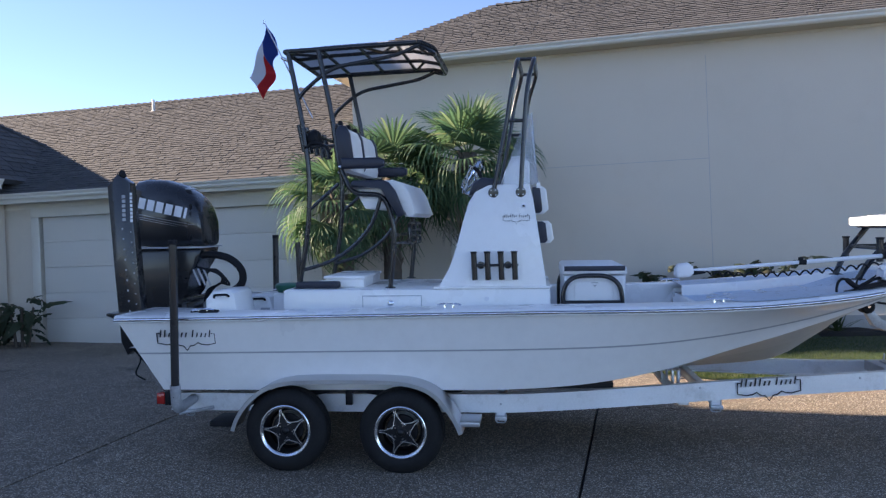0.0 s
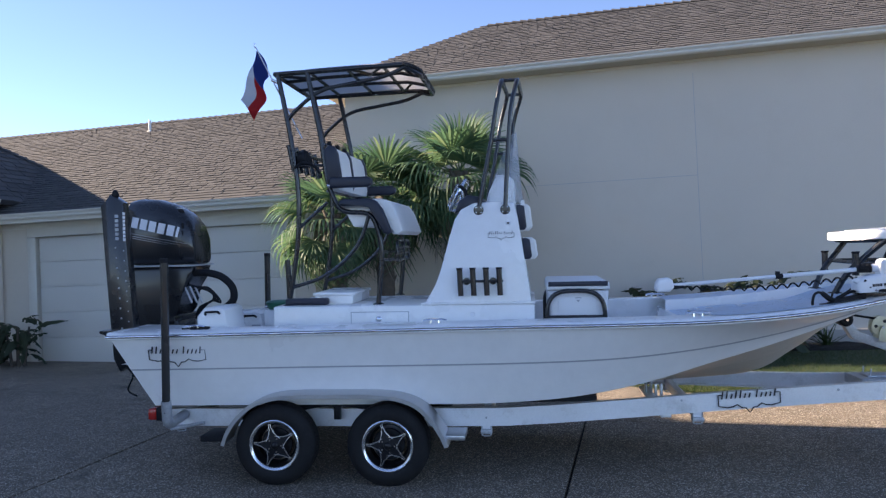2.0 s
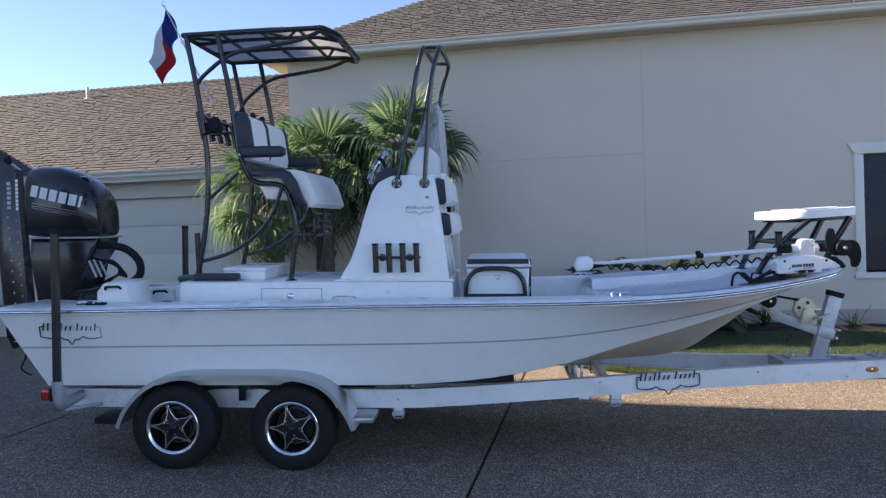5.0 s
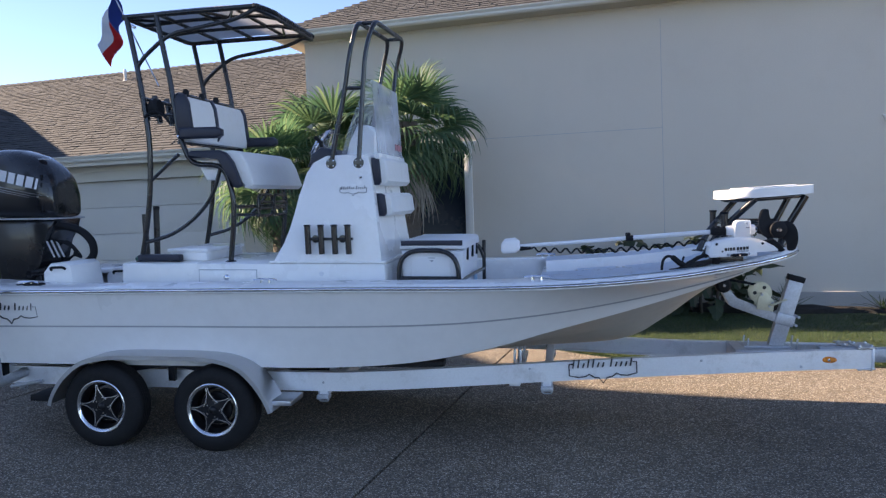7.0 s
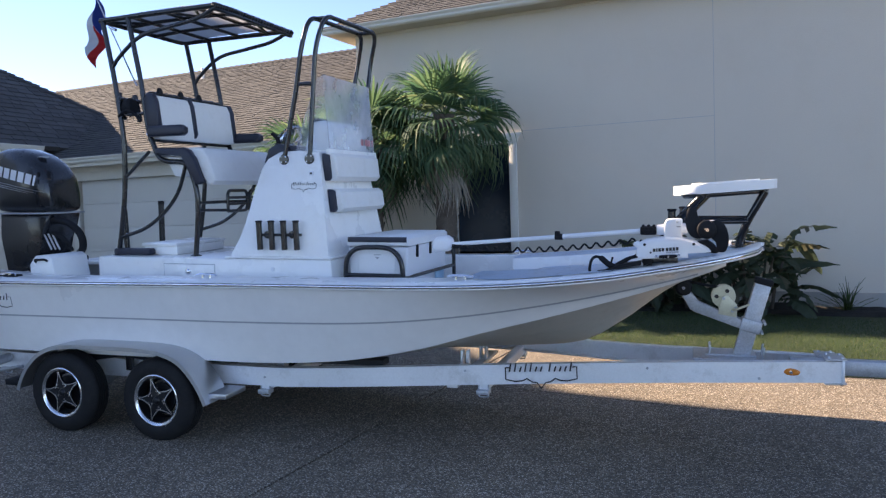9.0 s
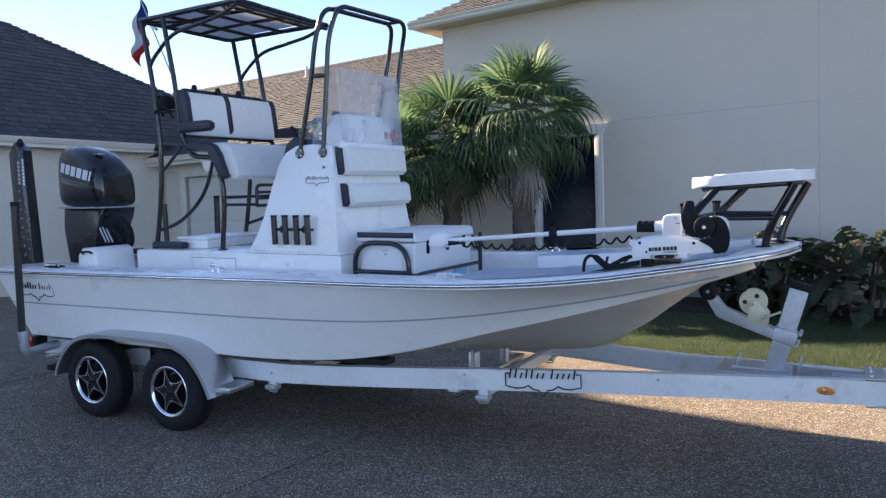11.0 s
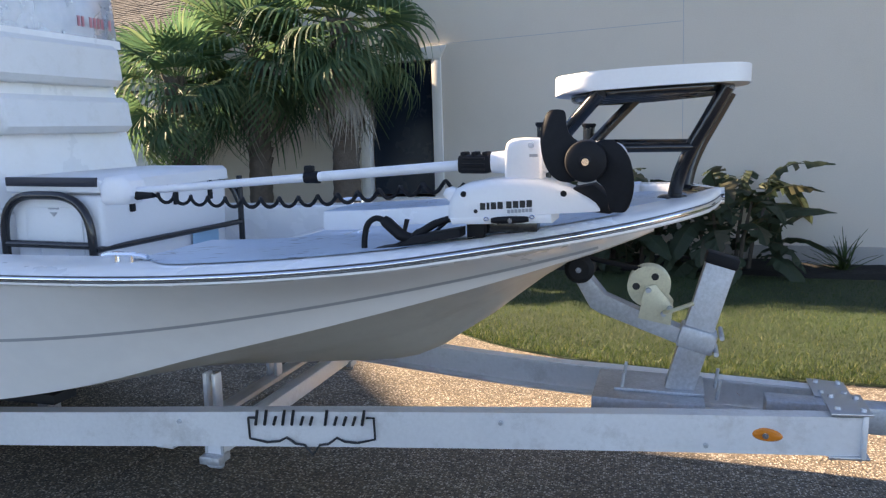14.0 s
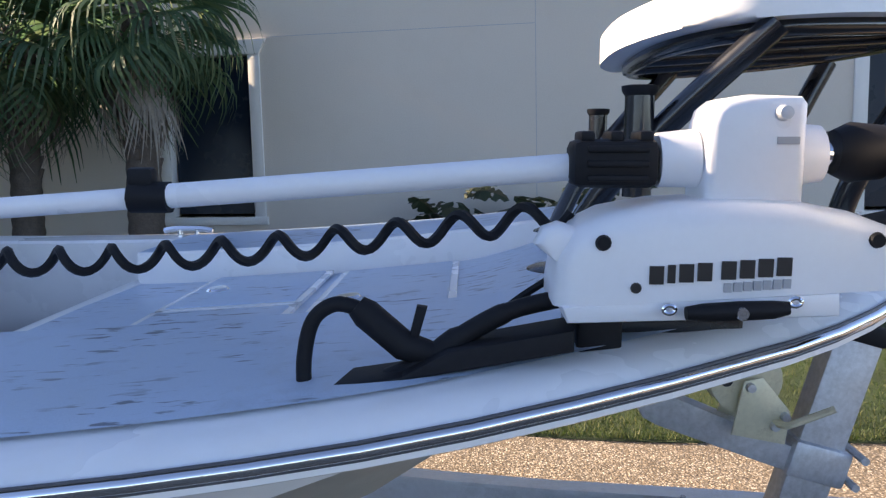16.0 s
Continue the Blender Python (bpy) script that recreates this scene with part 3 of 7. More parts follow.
b0, b1 = (EX, -0.5 + 2 * HALF, EAVE), (LEN + 0.5, -0.5 + 2 * HALF, EAVE)
roof = roof_slope("roof", main_house, (e0, e1, r1, r0))
roof["label"] = "brown-grey shingle hip roof"
for c in ((b0, e0, r0), (b1, b0, r0, r1), (e1, b1, r1)):
    roof_slope("roof_side", main_house, c)
shingles(roof, e0, e1, r1, r0, seed=3, singles=280)
caps(roof, e0, r0)
caps(roof, r0, r1)


def tall_window(x0, x1):
    """A dark glazed window with white jambs, sill and a wider head with slanted ends."""
    win = part("window", box(x0 + 0.05, x1 - 0.05, 0.10, 0.106, WZ0 + 0.04, WZ1 - 0.04), PANE, main_house, "dark blue-black glazed window")
    for x in (x0 - 0.13, x1 - 0.03):
        part("jamb", box(x, x + 0.16, -0.035, 0.12, WZ0, WZ1 - 0.03, 0.004), WHITE_TRIM, win, "white painted jamb")
    part("head_casing", prism([(x0 - 0.13, WZ1 - 0.03), (x1 + 0.13, WZ1 - 0.03), (x1 + 0.24, WZ1 + 0.17), (x0 - 0.24, WZ1 + 0.17)], -0.05, 0.12, 0.005), WHITE_TRIM, win, "white head casing with slanted ends")
    part("sill", box(x0 - 0.16, x1 + 0.16, -0.06, 0.12, WZ0 - 0.11, WZ0, 0.006), WHITE_TRIM, win, "white painted sill")


for x0, x1 in OPENINGS:
    tall_window(x0, x1)

# garage wing
GE, GY, GL, GR, GZ = 3.32, -1.9, -9.9, C0 - 0.04, 0.09
GRIDGE_Y, GRIDGE_Z, GTOP, GEND = 3.2, 6.23, GE - 0.15, -14.2
garage = thing("garage", "low beige garage wing with a brown shingle roof", "garage", HOUSE)
D0, D1, DT = -7.07, -1.2, 2.835
for x0, x1, z0, z1 in ((GL, D0, GZ - 0.5, GTOP), (D0, D1, DT, GTOP), (D1, GR, GZ - 0.5, GTOP)):
    part("front_wall", box(x0, x1, GY, GY + 0.2, z0, z1), STUCCO, garage, "beige stucco garage wall")
part("end_wall", prism([(GY + 0.2, GZ - 0.5), (8.0, GZ - 0.5), (8.0, GTOP), (GRIDGE_Y, GRIDGE_Z - 0.2), (GY + 0.2, GTOP)], GR - 0.2, GR, bm=None), STUCCO, garage, at=Matrix(((0, 1, 0, 0), (1, 0, 0, 0), (0, 0, 1, 0), (0, 0, 0, 1))))
part("back_wall", box(GEND + 0.1, GR - 0.2, 8.0, 8.2, GZ - 0.5, GTOP), STUCCO, garage)
gdoor = thing("garage_door", "", "")
gdoor.parent = garage
for k in ("label", "category"):
    if k in gdoor:
        del gdoor[k]
gdoor["label"] = "wide cream sectional garage door, closed"
sect = (DT - GZ) / 5
for k in range(5):
    z0 = GZ + k * sect
    s = part("door_section", box(D0, D1, GY + 0.10, GY + 0.15, z0 + 0.004, z0 + sect - 0.004, 0.006), DOOR_PAINT, gdoor)
    part("section_rib", box(D0 + 0.02, D1 - 0.02, GY + 0.0985, GY + 0.102, z0 + 0.02, z0 + 0.05), DOOR_PAINT, s)
part("door_backing", box(D0, D1, GY + 0.152, GY + 0.17, GZ, DT), DOOR_PAINT, gdoor)
part("door_seal", box(D0, D1, GY + 0.095, GY + 0.155, GZ - 0.03, GZ + 0.002), RUBBER, gdoor)
bm = box(D0 - 0.2, D0, GY - 0.03, GY + 0.1, GZ - 0.3, DT, 0.005)
box(D1, D1 + 0.2, GY - 0.03, GY + 0.1, GZ - 0.3, DT, 0.005, bm=bm)
box(D0 - 0.2, D1 + 0.2, GY - 0.035, GY + 0.1, DT, DT + 0.2, 0.005, bm=bm)
part("door_casing", bm, TRIM, garage, "cream door casing")
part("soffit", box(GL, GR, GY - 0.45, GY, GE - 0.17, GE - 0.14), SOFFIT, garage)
part("fascia", box(GL, GR, GY - 0.48, GY - 0.45, GE - 0.2, GE - 0.03), TRIM, garage, "cream fascia board")
part("frieze_board", box(GL, GR, GY - 0.025, GY, GE - 0.3, GE - 0.17), TRIM, garage)
gutter(garage, GL, GR, GY - 0.48, GE)
ge0, ge1, gr1, gr0 = (GEND, GY - 0.5, GE), (GR, GY - 0.5, GE), (GR, GRIDGE_Y, GRIDGE_Z), (GEND, GRIDGE_Y, GRIDGE_Z)
groof = roof_slope("roof", garage, (ge0, ge1, gr1, gr0))
groof["label"] = "weathered brown-grey shingle gable roof"
shingles(groof, ge0, ge1, gr1, gr0, seed=5, singles=280)
roof_slope("roof_back", garage, ((GR, 2 * GRIDGE_Y + 2.4, GE), (GEND, 2 * GRIDGE_Y + 2.4, GE), gr0, gr1))
caps(groof, (GEND, GRIDGE_Y, GRIDGE_Z), gr1)
vz = GE + (2.5 - (GY - 0.5)) * (GRIDGE_Z - GE) / (GRIDGE_Y - (GY - 0.5))
vent = part("roof_vent_pipe", lathe([(0.0, 0.3), (0.035, 0.3), (0.04, 0.28), (0.04, 0.02), (0.09, -0.02), (0.1, -0.1)], 14, m=pose(-7.2, 2.5, vz)), WHITE_TRIM, groof, "white plumbing vent pipe")

# side wing beyond the garage: its shaded roof rises towards the street; an added unseen block shades the stern and the
# near driveway
wing = thing("side_wing", "shaded side wing of the house with a dark shingle roof", "house", pose(-2.488, 16.364, 0.24, 0, 0, -10.7))
WX, WE, PITCH, ya = -7.0, 3.4, 0.8, -8.2


def wing_slope(x, y):
    return (x, y, WE + PITCH * (WX - x))


part("wall", box(-7.6, -7.4, ya, -1.95, -0.8, WE - 0.1), STUCCO, wing, "beige stucco wing wall")
part("end_wall", box(-10.0, -7.6, ya, ya + 0.2, -0.8, WE - 0.1), STUCCO, wing)
part("fascia", box(WX - 0.02, WX + 0.01, ya, -2.42, WE - 0.2, WE - 0.02), TRIM, wing, "cream fascia board")
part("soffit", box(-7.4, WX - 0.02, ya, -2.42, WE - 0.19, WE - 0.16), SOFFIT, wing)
h0, h1, h2, h3 = wing_slope(WX, 2.6), wing_slope(-11.3, -3.85), wing_slope(-18.6, ya), wing_slope(WX, ya)
wr = roof_slope("roof", wing, (h3, h0, h1, h2), 0.1)
wr["label"] = "dark shaded shingle hip roof"
shingles(wr, h3, h0, h1, wing_slope(-11.3, ya), tab=0.33, course=0.2, seed=9)
caps(wr, h0, h1)
roof_slope("roof_side", wing, (h0, (-20.0, 2.6, WE), h1), 0.1)
roof_slope("roof_side", wing, ((-20.0, 2.6, WE), (-22.0, ya, WE + 2), h2, h1), 0.1)
# tall block added out of view, only to throw shade on boat and driveway
part("shade_block", box(-20.0, -10.0, -24.0, -6.96, -0.6, 10.2), STUCCO, wing)
bm = loft([[(x, y, z) for x, z in ((WX, WE - 0.12), (WX + 0.06, WE - 0.12), (WX + 0.12, WE - 0.02), (WX + 0.12, WE), (WX + 0.1, WE), (WX + 0.05, WE - 0.09), (WX, WE - 0.09))] for y in (ya, -2.45)], closed=True, cap0=True, cap1=True)
part("gutter", bm, TRIM, wing, "cream metal eave gutter", angle=25)

# ---------------------------------------------------------------- the boat on its trailer
BOAT = pose(-0.867, 7.418, 0.067, 1.56, 1.41, -2.99)
SHEER = [(-2.08, 1.265), (-1.0, 1.285), (0.0, 1.303), (1.6, 1.328), (2.7, 1.340), (3.4, 1.364), (4.1, 1.422), (4.6, 1.490), (5.0, 1.538), (5.26, 1.560)]
BEAM = [(-2.08, 1.17), (-1.0, 1.22), (0.5, 1.24), (2.0, 1.25), (3.0, 1.24), (3.6, 1.215), (4.0, 1.17), (4.4, 1.075), (4.7, 0.955), (4.9, 0.80), (5.05, 0.60), (5.14, 0.42), (5.2, 0.24), (5.23, 0.02)]
CHINE_B = [(-2.08, 1.05), (0.5, 1.06), (1.5, 1.04), (2.2, 0.99), (3.0, 0.88), (3.6, 0.74), (4.1, 0.58), (4.5, 0.42), (4.8, 0.26), (4.95, 0.12), (5.0, 0.03)]
CHINE_Z = [(-2.08, 0.625), (0.5, 0.645), (1.4, 0.652), (2.1, 0.70), (2.7, 0.805), (3.2, 0.94), (3.7, 1.062), (4.2, 1.19), (4.6, 1.30), (5.0, 1.42)]
KEEL_Z = [(-2.08, 0.60), (1.0, 0.61), (2.4, 0.635), (3.0, 0.662), (3.4, 0.688), (3.75, 0.725), (3.95, 0.785), (4.1, 0.885), (4.25, 0.985), (4.45, 1.145), (4.62, 1.26), (4.8, 1.36), (5.0, 1.45)]


def lerp_curve(x, table):
    """Smooth interpolation through a table's rows."""
    k = len(table)
    if x <= table[0][0]:
        return table[0][1]
    if x >= table[-1][0]:
        return table[-1][1]
    for i in range(k - 1):
        (a, va), (b, vb) = table[i], table[i + 1]
        if a <= x <= b:
            m0 = (vb - table[i - 1][1]) / (b - table[i - 1][0]) if i else (vb - va) / (b - a)
            m1 = (table[i + 2][1] - va) / (table[i + 2][0] - a) if i + 2 < k else (vb - va) / (b - a)
            h = b - a
            t = (x - a) / h
            return (2 * t ** 3 - 3 * t * t + 1) * va + (t ** 3 - 2 * t * t + t) * h * m0 + (-2 * t ** 3 + 3 * t * t) * vb + (t ** 3 - t * t) * h * m1


boat = thing("bay_boat", "white and cream fibreglass bay boat on a trailer", "boat", BOAT)
US = [-2.0 + 0.125 * i for i in range(53)] + [4.68, 4.76, 4.84, 4.91, 4.97]


def hull_section(u):
    """Half section, from sheer to keel: flared topside, hard chine, shallow V bottom."""
    b, s = lerp_curve(u, BEAM), lerp_curve(u, SHEER) - 0.02
    cb, cz, kz = lerp_curve(u, CHINE_B), lerp_curve(u, CHINE_Z), lerp_curve(u, KEEL_Z)
    kz = min(kz, cz - 0.01)
    side = []
    for k in range(9):
        t = k / 8
        flare = t + 0.22 * math.sin(math.pi * t) * smoothstep(2.4, 4.4, u)
        side.append((b - 0.02 + (cb - b + 0.02) * min(1, flare), s + (cz - s) * t))
    edge = cz - 0.012
    fold = 0.30 * smoothstep(1.5, 3.2, u)
    bottom = [(cb - 0.05, edge), ((cb - 0.05) * 0.78, edge + (kz - edge) * (0.28 - 0.05 * fold)), ((cb - 0.05) * 0.5, edge + (kz - edge) * (0.56 - 0.3 * fold)), ((cb - 0.05) * 0.46, edge + (kz - edge) * (0.6 - 0.3 * fold)), ((cb - 0.05) * 0.2, edge + (kz - edge) * 0.86), (0.0, kz)]
    return side, bottom


def stern_u(u, z):
    """The transom leans aft at the top."""
    return max(u, -1.98 + 0.58 * (1.24 - z)) if u < -1.4 else u


for sgn, nm in ((-1, "starboard_side"), (1, "port_side")):
    rows = []
    for u in US:
        side, _ = hull_section(u)
        # the transom leans aft at the top
        rows.append([(stern_u(u, z), sgn * y, z) for y, z in side])
    part(nm, loft(rows), HULL, boat, "cream gelcoat topside")
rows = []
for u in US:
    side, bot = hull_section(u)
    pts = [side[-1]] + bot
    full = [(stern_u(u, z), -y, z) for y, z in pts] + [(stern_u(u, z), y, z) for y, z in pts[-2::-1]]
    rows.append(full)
part("hull_bottom", loft(rows), HULL_LOW, boat, "darker cream hull bottom with stain blotches")
side, bot = hull_section(-2.0)
ring = [(stern_u(-2.0, z), -y, z) for y, z in side + bot] + [(stern_u(-2.0, z), y, z) for y, z in (side + bot)[-2::-1]]
bm = bmesh.new()
bm.faces.new([bm.verts.new(p) for p in ring])
part("transom", bm, HULL, boat)

# painted stripe along the topsides
for sgn in (-1, 1):
    rows = []
    for u in US[:-3]:
        z = lerp_curve(u, [(-2.0, 0.955), (0.0, 0.985), (1.5, 1.003), (2.4, 1.03), (3.1, 1.09), (3.6, 1.155), (4.1, 1.235), (4.6, 1.33), (5.0, 1.42)])
        side, _ = hull_section(u)
        pts = []
        for dz in (0.007, -0.007):
            zz = z + dz
            for (ya, za), (yb, zb) in zip(side, side[1:]):
                if zb <= zz <= za:
                    t = (zz - za) / (zb - za)
                    pts.append((stern_u(u, zz), sgn * (ya + (yb - ya) * t + 0.004), zz))
                    break
        if len(pts) == 2:
            rows.append(pts)
    part("pinstripe", loft(rows), STRIPE, boat, "thin grey pinstripe")

# gunwale cap: a broad white moulding round the boat, rub rail outside
def cap_rows(sgn):
    rows = []
    for u in US + [5.03, 5.09, 5.14, 5.18, 5.21, 5.235, 5.25]:
        b, s = lerp_curve(u, BEAM), lerp_curve(u, SHEER)
        wdt = min(0.27, b)
        rows.append([(u, sgn * (b - 0.005), s - 0.038), (u, sgn * (b + 0.012), s - 0.03), (u, sgn * (b + 0.012), s), (u, sgn * (b - 0.006), s + 0.014), (u, sgn * max(0, b - 0.05), s + 0.024), (u, sgn * max(0, b - wdt * 0.6), s + 0.029), (u, sgn * max(0, b - wdt), s + 0.03)])
    return rows


for sgn in (-1, 1):
    part("gunwale_cap", loft(cap_rows(sgn)), GELCOAT, boat, "glossy white gunwale moulding")
    line = [(u, sgn * (lerp_curve(u, BEAM) + 0.016), lerp_curve(u, SHEER) - 0.012) for u in US + [5.03, 5.09, 5.14, 5.18, 5.21, 5.235, 5.25]]
    part("rub_rail", sweep([(u, y - sgn * 0.004, z + 0.004) for u, y, z in line], 0.0105, 10), CHROME, boat, "bright steel rub rail")
    part("rub_rail_groove", sweep([(u, y, z + 0.0155) for u, y, z in line], 0.0022, 6), RUBRAIL, boat, "thin black rub rail groove")
    part("rub_rail_groove", sweep([(u, y - sgn * 0.004, z - 0.008) for u, y, z in line], 0.0020, 6), RUBRAIL, boat)


def hull_point(u, z):
    side, _ = hull_section(u)
    for (ya, za), (yb, zb) in zip(side, side[1:]):
        if zb <= z <= za:
            t = (z - za) / (zb - za)
            return ya + (yb - ya) * t
    return side[0][0]


FLOOR = 0.98
rows = []
for u in US:
    if u < 3.1:
        w = min(0.95, lerp_curve(u, CHINE_B) - 0.04)
        rows.append([(u, -w, FLOOR), (u, w, FLOOR)])
part("cockpit_sole", loft(rows), GELCOAT, boat, "white cockpit floor")
DECK0 = 3.1


def deck_z(u):
    return lerp_curve(u, SHEER) - 0.075 + 0.07 * smoothstep(4.2, 4.75, u)


for sgn in (-1, 1):
    rows = []
    for u in US + [5.03]:
        if u > -1.3:
            b, s = lerp_curve(u, BEAM), lerp_curve(u, SHEER)
            low = max(FLOOR, lerp_curve(u, CHINE_Z) + 0.1) if u < DECK0 else deck_z(u) - 0.01
            wdt = min(0.27, b)
            inner = b - wdt
            rows.append([(u, sgn * inner, s + 0.03), (u, sgn * (inner - 0.012), s + 0.02), (u, sgn * (inner - 0.012), s - 0.01), (u, sgn * min(b - 0.1, inner + 0.03), min(s - 0.03, s + 0.03 - (s + 0.03 - low) * 0.6)), (u, sgn * min(hull_point(u, low) - 0.03, inner + (0.05 if u < DECK0 else 0.03)), low)])
    part("inner_coaming", loft(rows), GELCOAT, boat, "white inner face of the gunwale")
# bow deck: flush side decks of pale non-skid coloured with reflected sky blue, a shallow well between them with hatch
# lids
def well_half(u):
    return max(0.02, min(0.56, lerp_curve(u, BEAM) - 0.3))


rows = []
for u in [DECK0 + 0.1 * i for i in range(21)]:
    w = max(0.02, min(0.60, lerp_curve(u, BEAM) - 0.235))
    rows.append([(u, -w, deck_z(u)), (u, -w * 0.3, deck_z(u) + 0.008), (u, w * 0.3, deck_z(u) + 0.008), (u, w, deck_z(u))])
part("bow_deck", loft(rows), NONSKID, boat, "pale non-skid bow deck with scuffs, blue sky reflection in its colour")
for sgn in (-1, 1):
    rows, face = [], []
    for u in [3.12 + 0.08 * i for i in range(23)]:
        b, s = lerp_curve(u, BEAM), lerp_curve(u, SHEER)
        k = 0.12 * smoothstep(3.35, 3.12, u)
        inner = well_half(u)
        rows.append([(u, sgn * max(inner, b - 0.075 - k), s + 0.031), (u, sgn * max(inner, b - 0.10 - k * 0.8), s + 0.033), (u, sgn * max(inner, b - 0.18), s + 0.034), (u, sgn * max(inner, b - 0.28), s + 0.035), (u, sgn * inner, s + 0.034)])
        face.append([(u, sgn * inner, s + 0.034), (u, sgn * (inner - 0.008), s + 0.026), (u, sgn * (inner - 0.012), deck_z(u) - 0.005)])
    part("side_deck", loft(rows), NONSKID, boat, "scuffed pale non-skid side deck, blue sky reflection in its colour")
    part("well_edge", loft(face), GELCOAT, boat, "white edge of the deck well")
part("deck_step", box(DECK0 - 0.012, DECK0 + 0.03, -0.9, 0.9, FLOOR + 0.02, deck_z(DECK0) + 0.01, 0.008), GELCOAT, boat, "white step up to the bow deck")
for u0, u1, v0, v1 in ((3.42, 3.78, -0.50, -0.03), (3.42, 3.78, 0.03, 0.50), (3.86, 4.20, -0.46, 0.46)):
    bm = box(0, u1 - u0, v0, v1, 0.0, 0.012, 0.006)
    sl = math.degrees(math.atan2(deck_z(u1) - deck_z(u0), u1 - u0))
    h = part("hatch_lid", bm, NONSKID, boat, "flush non-skid hatch lid", at=pose(u0, 0, deck_z(u0) + 0.010, 0, -sl, 0))
    bm = bmesh.new()
    for a, b_, c, d in ((-0.02, 0.0, v0 - 0.02, v1 + 0.02), (u1 - u0, u1 - u0 + 0.02, v0 - 0.02, v1 + 0.02), (-0.02, u1 - u0 + 0.02, v0 - 0.02, v0), (-0.02, u1 - u0 + 0.02, v1, v1 + 0.02)):
        box(a, b_, c, d, -0.002, 0.008, bm=bm)
    part("hatch_gutter", bm, GELCOAT, h)
    part("hatch_latch", lathe([(0, 0.008), (0.03, 0.007), (0.036, 0.0), (0.03, -0.004)], 18, m=pose(0.07, (v0 + v1) / 2, 0.012)), CHROME, h)
# stern corner mouldings, splash well and transom top
bm = plate([(-2.02, -1.14), (-1.25, -1.17), (-1.25, -0.62), (-2.0, -0.45)], 1.25, 1.295, 0.015)
part("stern_deck", bm, GELCOAT, boat, "white stern quarter deck")
bm = plate([(-2.02, 1.14), (-1.25, 1.17), (-1.25, 0.62), (-2.0, 0.45)], 1.25, 1.295, 0.015)
part("stern_deck", bm, GELCOAT, boat)
part("splash_well", box(-1.95, -1.25, -0.62, 0.62, 0.95, 1.08, 0.02), GELCOAT, boat)
part("transom_cap", box(-2.1, -1.92, -0.5, 0.5, 1.0, 1.16, 0.03), GELCOAT, boat)
for v0, v1, dz in ((-0.66, -0.2, 0.0), (0.3, 0.75, -0.13)):
    ob = part("stern_locker", prism([(-1.40, 1.0), (-1.05, 1.0), (-1.12, 1.44 + dz), (-1.17, 1.47 + dz), (-1.33, 1.46 + dz), (-1.40, 1.38 + dz)], v0, v1, 0.025), GELCOAT, boat, "white moulded stern locker")
    part("grab_handle", sweep(fillet([(-1.31, v0 - 0.002, 1.40 + dz), (-1.30, v0 - 0.03, 1.425 + dz), (-1.18, v0 - 0.03, 1.43 + dz), (-1.17, v0 - 0.002, 1.41 + dz)], 0.02), 0.011), BLACK_MATT, ob)
    part("recessed_pull", box(-1.22, -1.12, v0 - 0.012, v0 + 0.01, 1.16, 1.2, 0.008), DECAL_GREY, ob)
# the central deck box that carries tower and console
part("deck_box", prism([(-0.7, FLOOR), (1.785, FLOOR), (1.772, 1.44), (1.755, 1.452), (-0.685, 1.452), (-0.7, 1.44)], -0.52, 0.78, 0.02), GELCOAT, boat, "long white moulded deck box")
for a, b_ in ((0.06, 0.6),):
    lid = part("locker_door", box(a, b_, -0.529, -0.515, 1.2, 1.39, 0.006), GELCOAT, boat, "flush white locker door")
    part("locker_seam", box(a - 0.007, b_ + 0.007, -0.5235, -0.512, 1.193, 1.397, 0.002), DECAL_GREY, lid)
    part("locker_latch", lathe([(0, 0.014), (0.012, 0.013), (0.024, 0.008), (0.03, 0.0)], 20, m=pose(0.32, -0.528, 1.325, 90)), CHROME, lid)
part("drain_fitting", lathe([(0, 0.006), (0.02, 0.005), (0.022, 0)], 12, m=pose(1.2, -0.52, 1.36, 90)), DECAL_WHITE, boat)
# cleats flush on the gunwale
bm = bmesh.new()
sweep(smooth_path([(-0.1, 0, 0.022), (-0.05, 0, 0.03), (0.05, 0, 0.03), (0.1, 0, 0.022)], 4), 0.011, 8, bm=bm)
rod((-0.035, 0, 0), (-0.035, 0, 0.03), 0.012, 0.010, 8, bm=bm)
rod((0.035, 0, 0), (0.035, 0, 0.03), 0.012, 0.010, 8, bm=bm)
cleat = None
for u in (-1.24, 0.92, 3.1):
    for sgn in (-1, 1):
        m = pose(u, sgn * (lerp_curve(u, BEAM) - 0.15), lerp_curve(u, SHEER) + 0.026)
        if cleat is None:
            cleat = part("cleat", bm, CHROME, boat, "steel cleat", at=m)
        else:
            again(cleat, m)
# a dark mooring line left round the stern cleat
part("mooring_line", sweep(smooth_path([(-1.36, -1.05, 1.31), (-1.28, -1.01, 1.32), (-1.2, -1.06, 1.325), (-1.12, -1.02, 1.318), (-1.18, -1.0, 1.31), (-1.27, -1.07, 1.315), (-1.1, -1.08, 1.31)], 5), 0.011, 7), BLACK_MATT, boat)


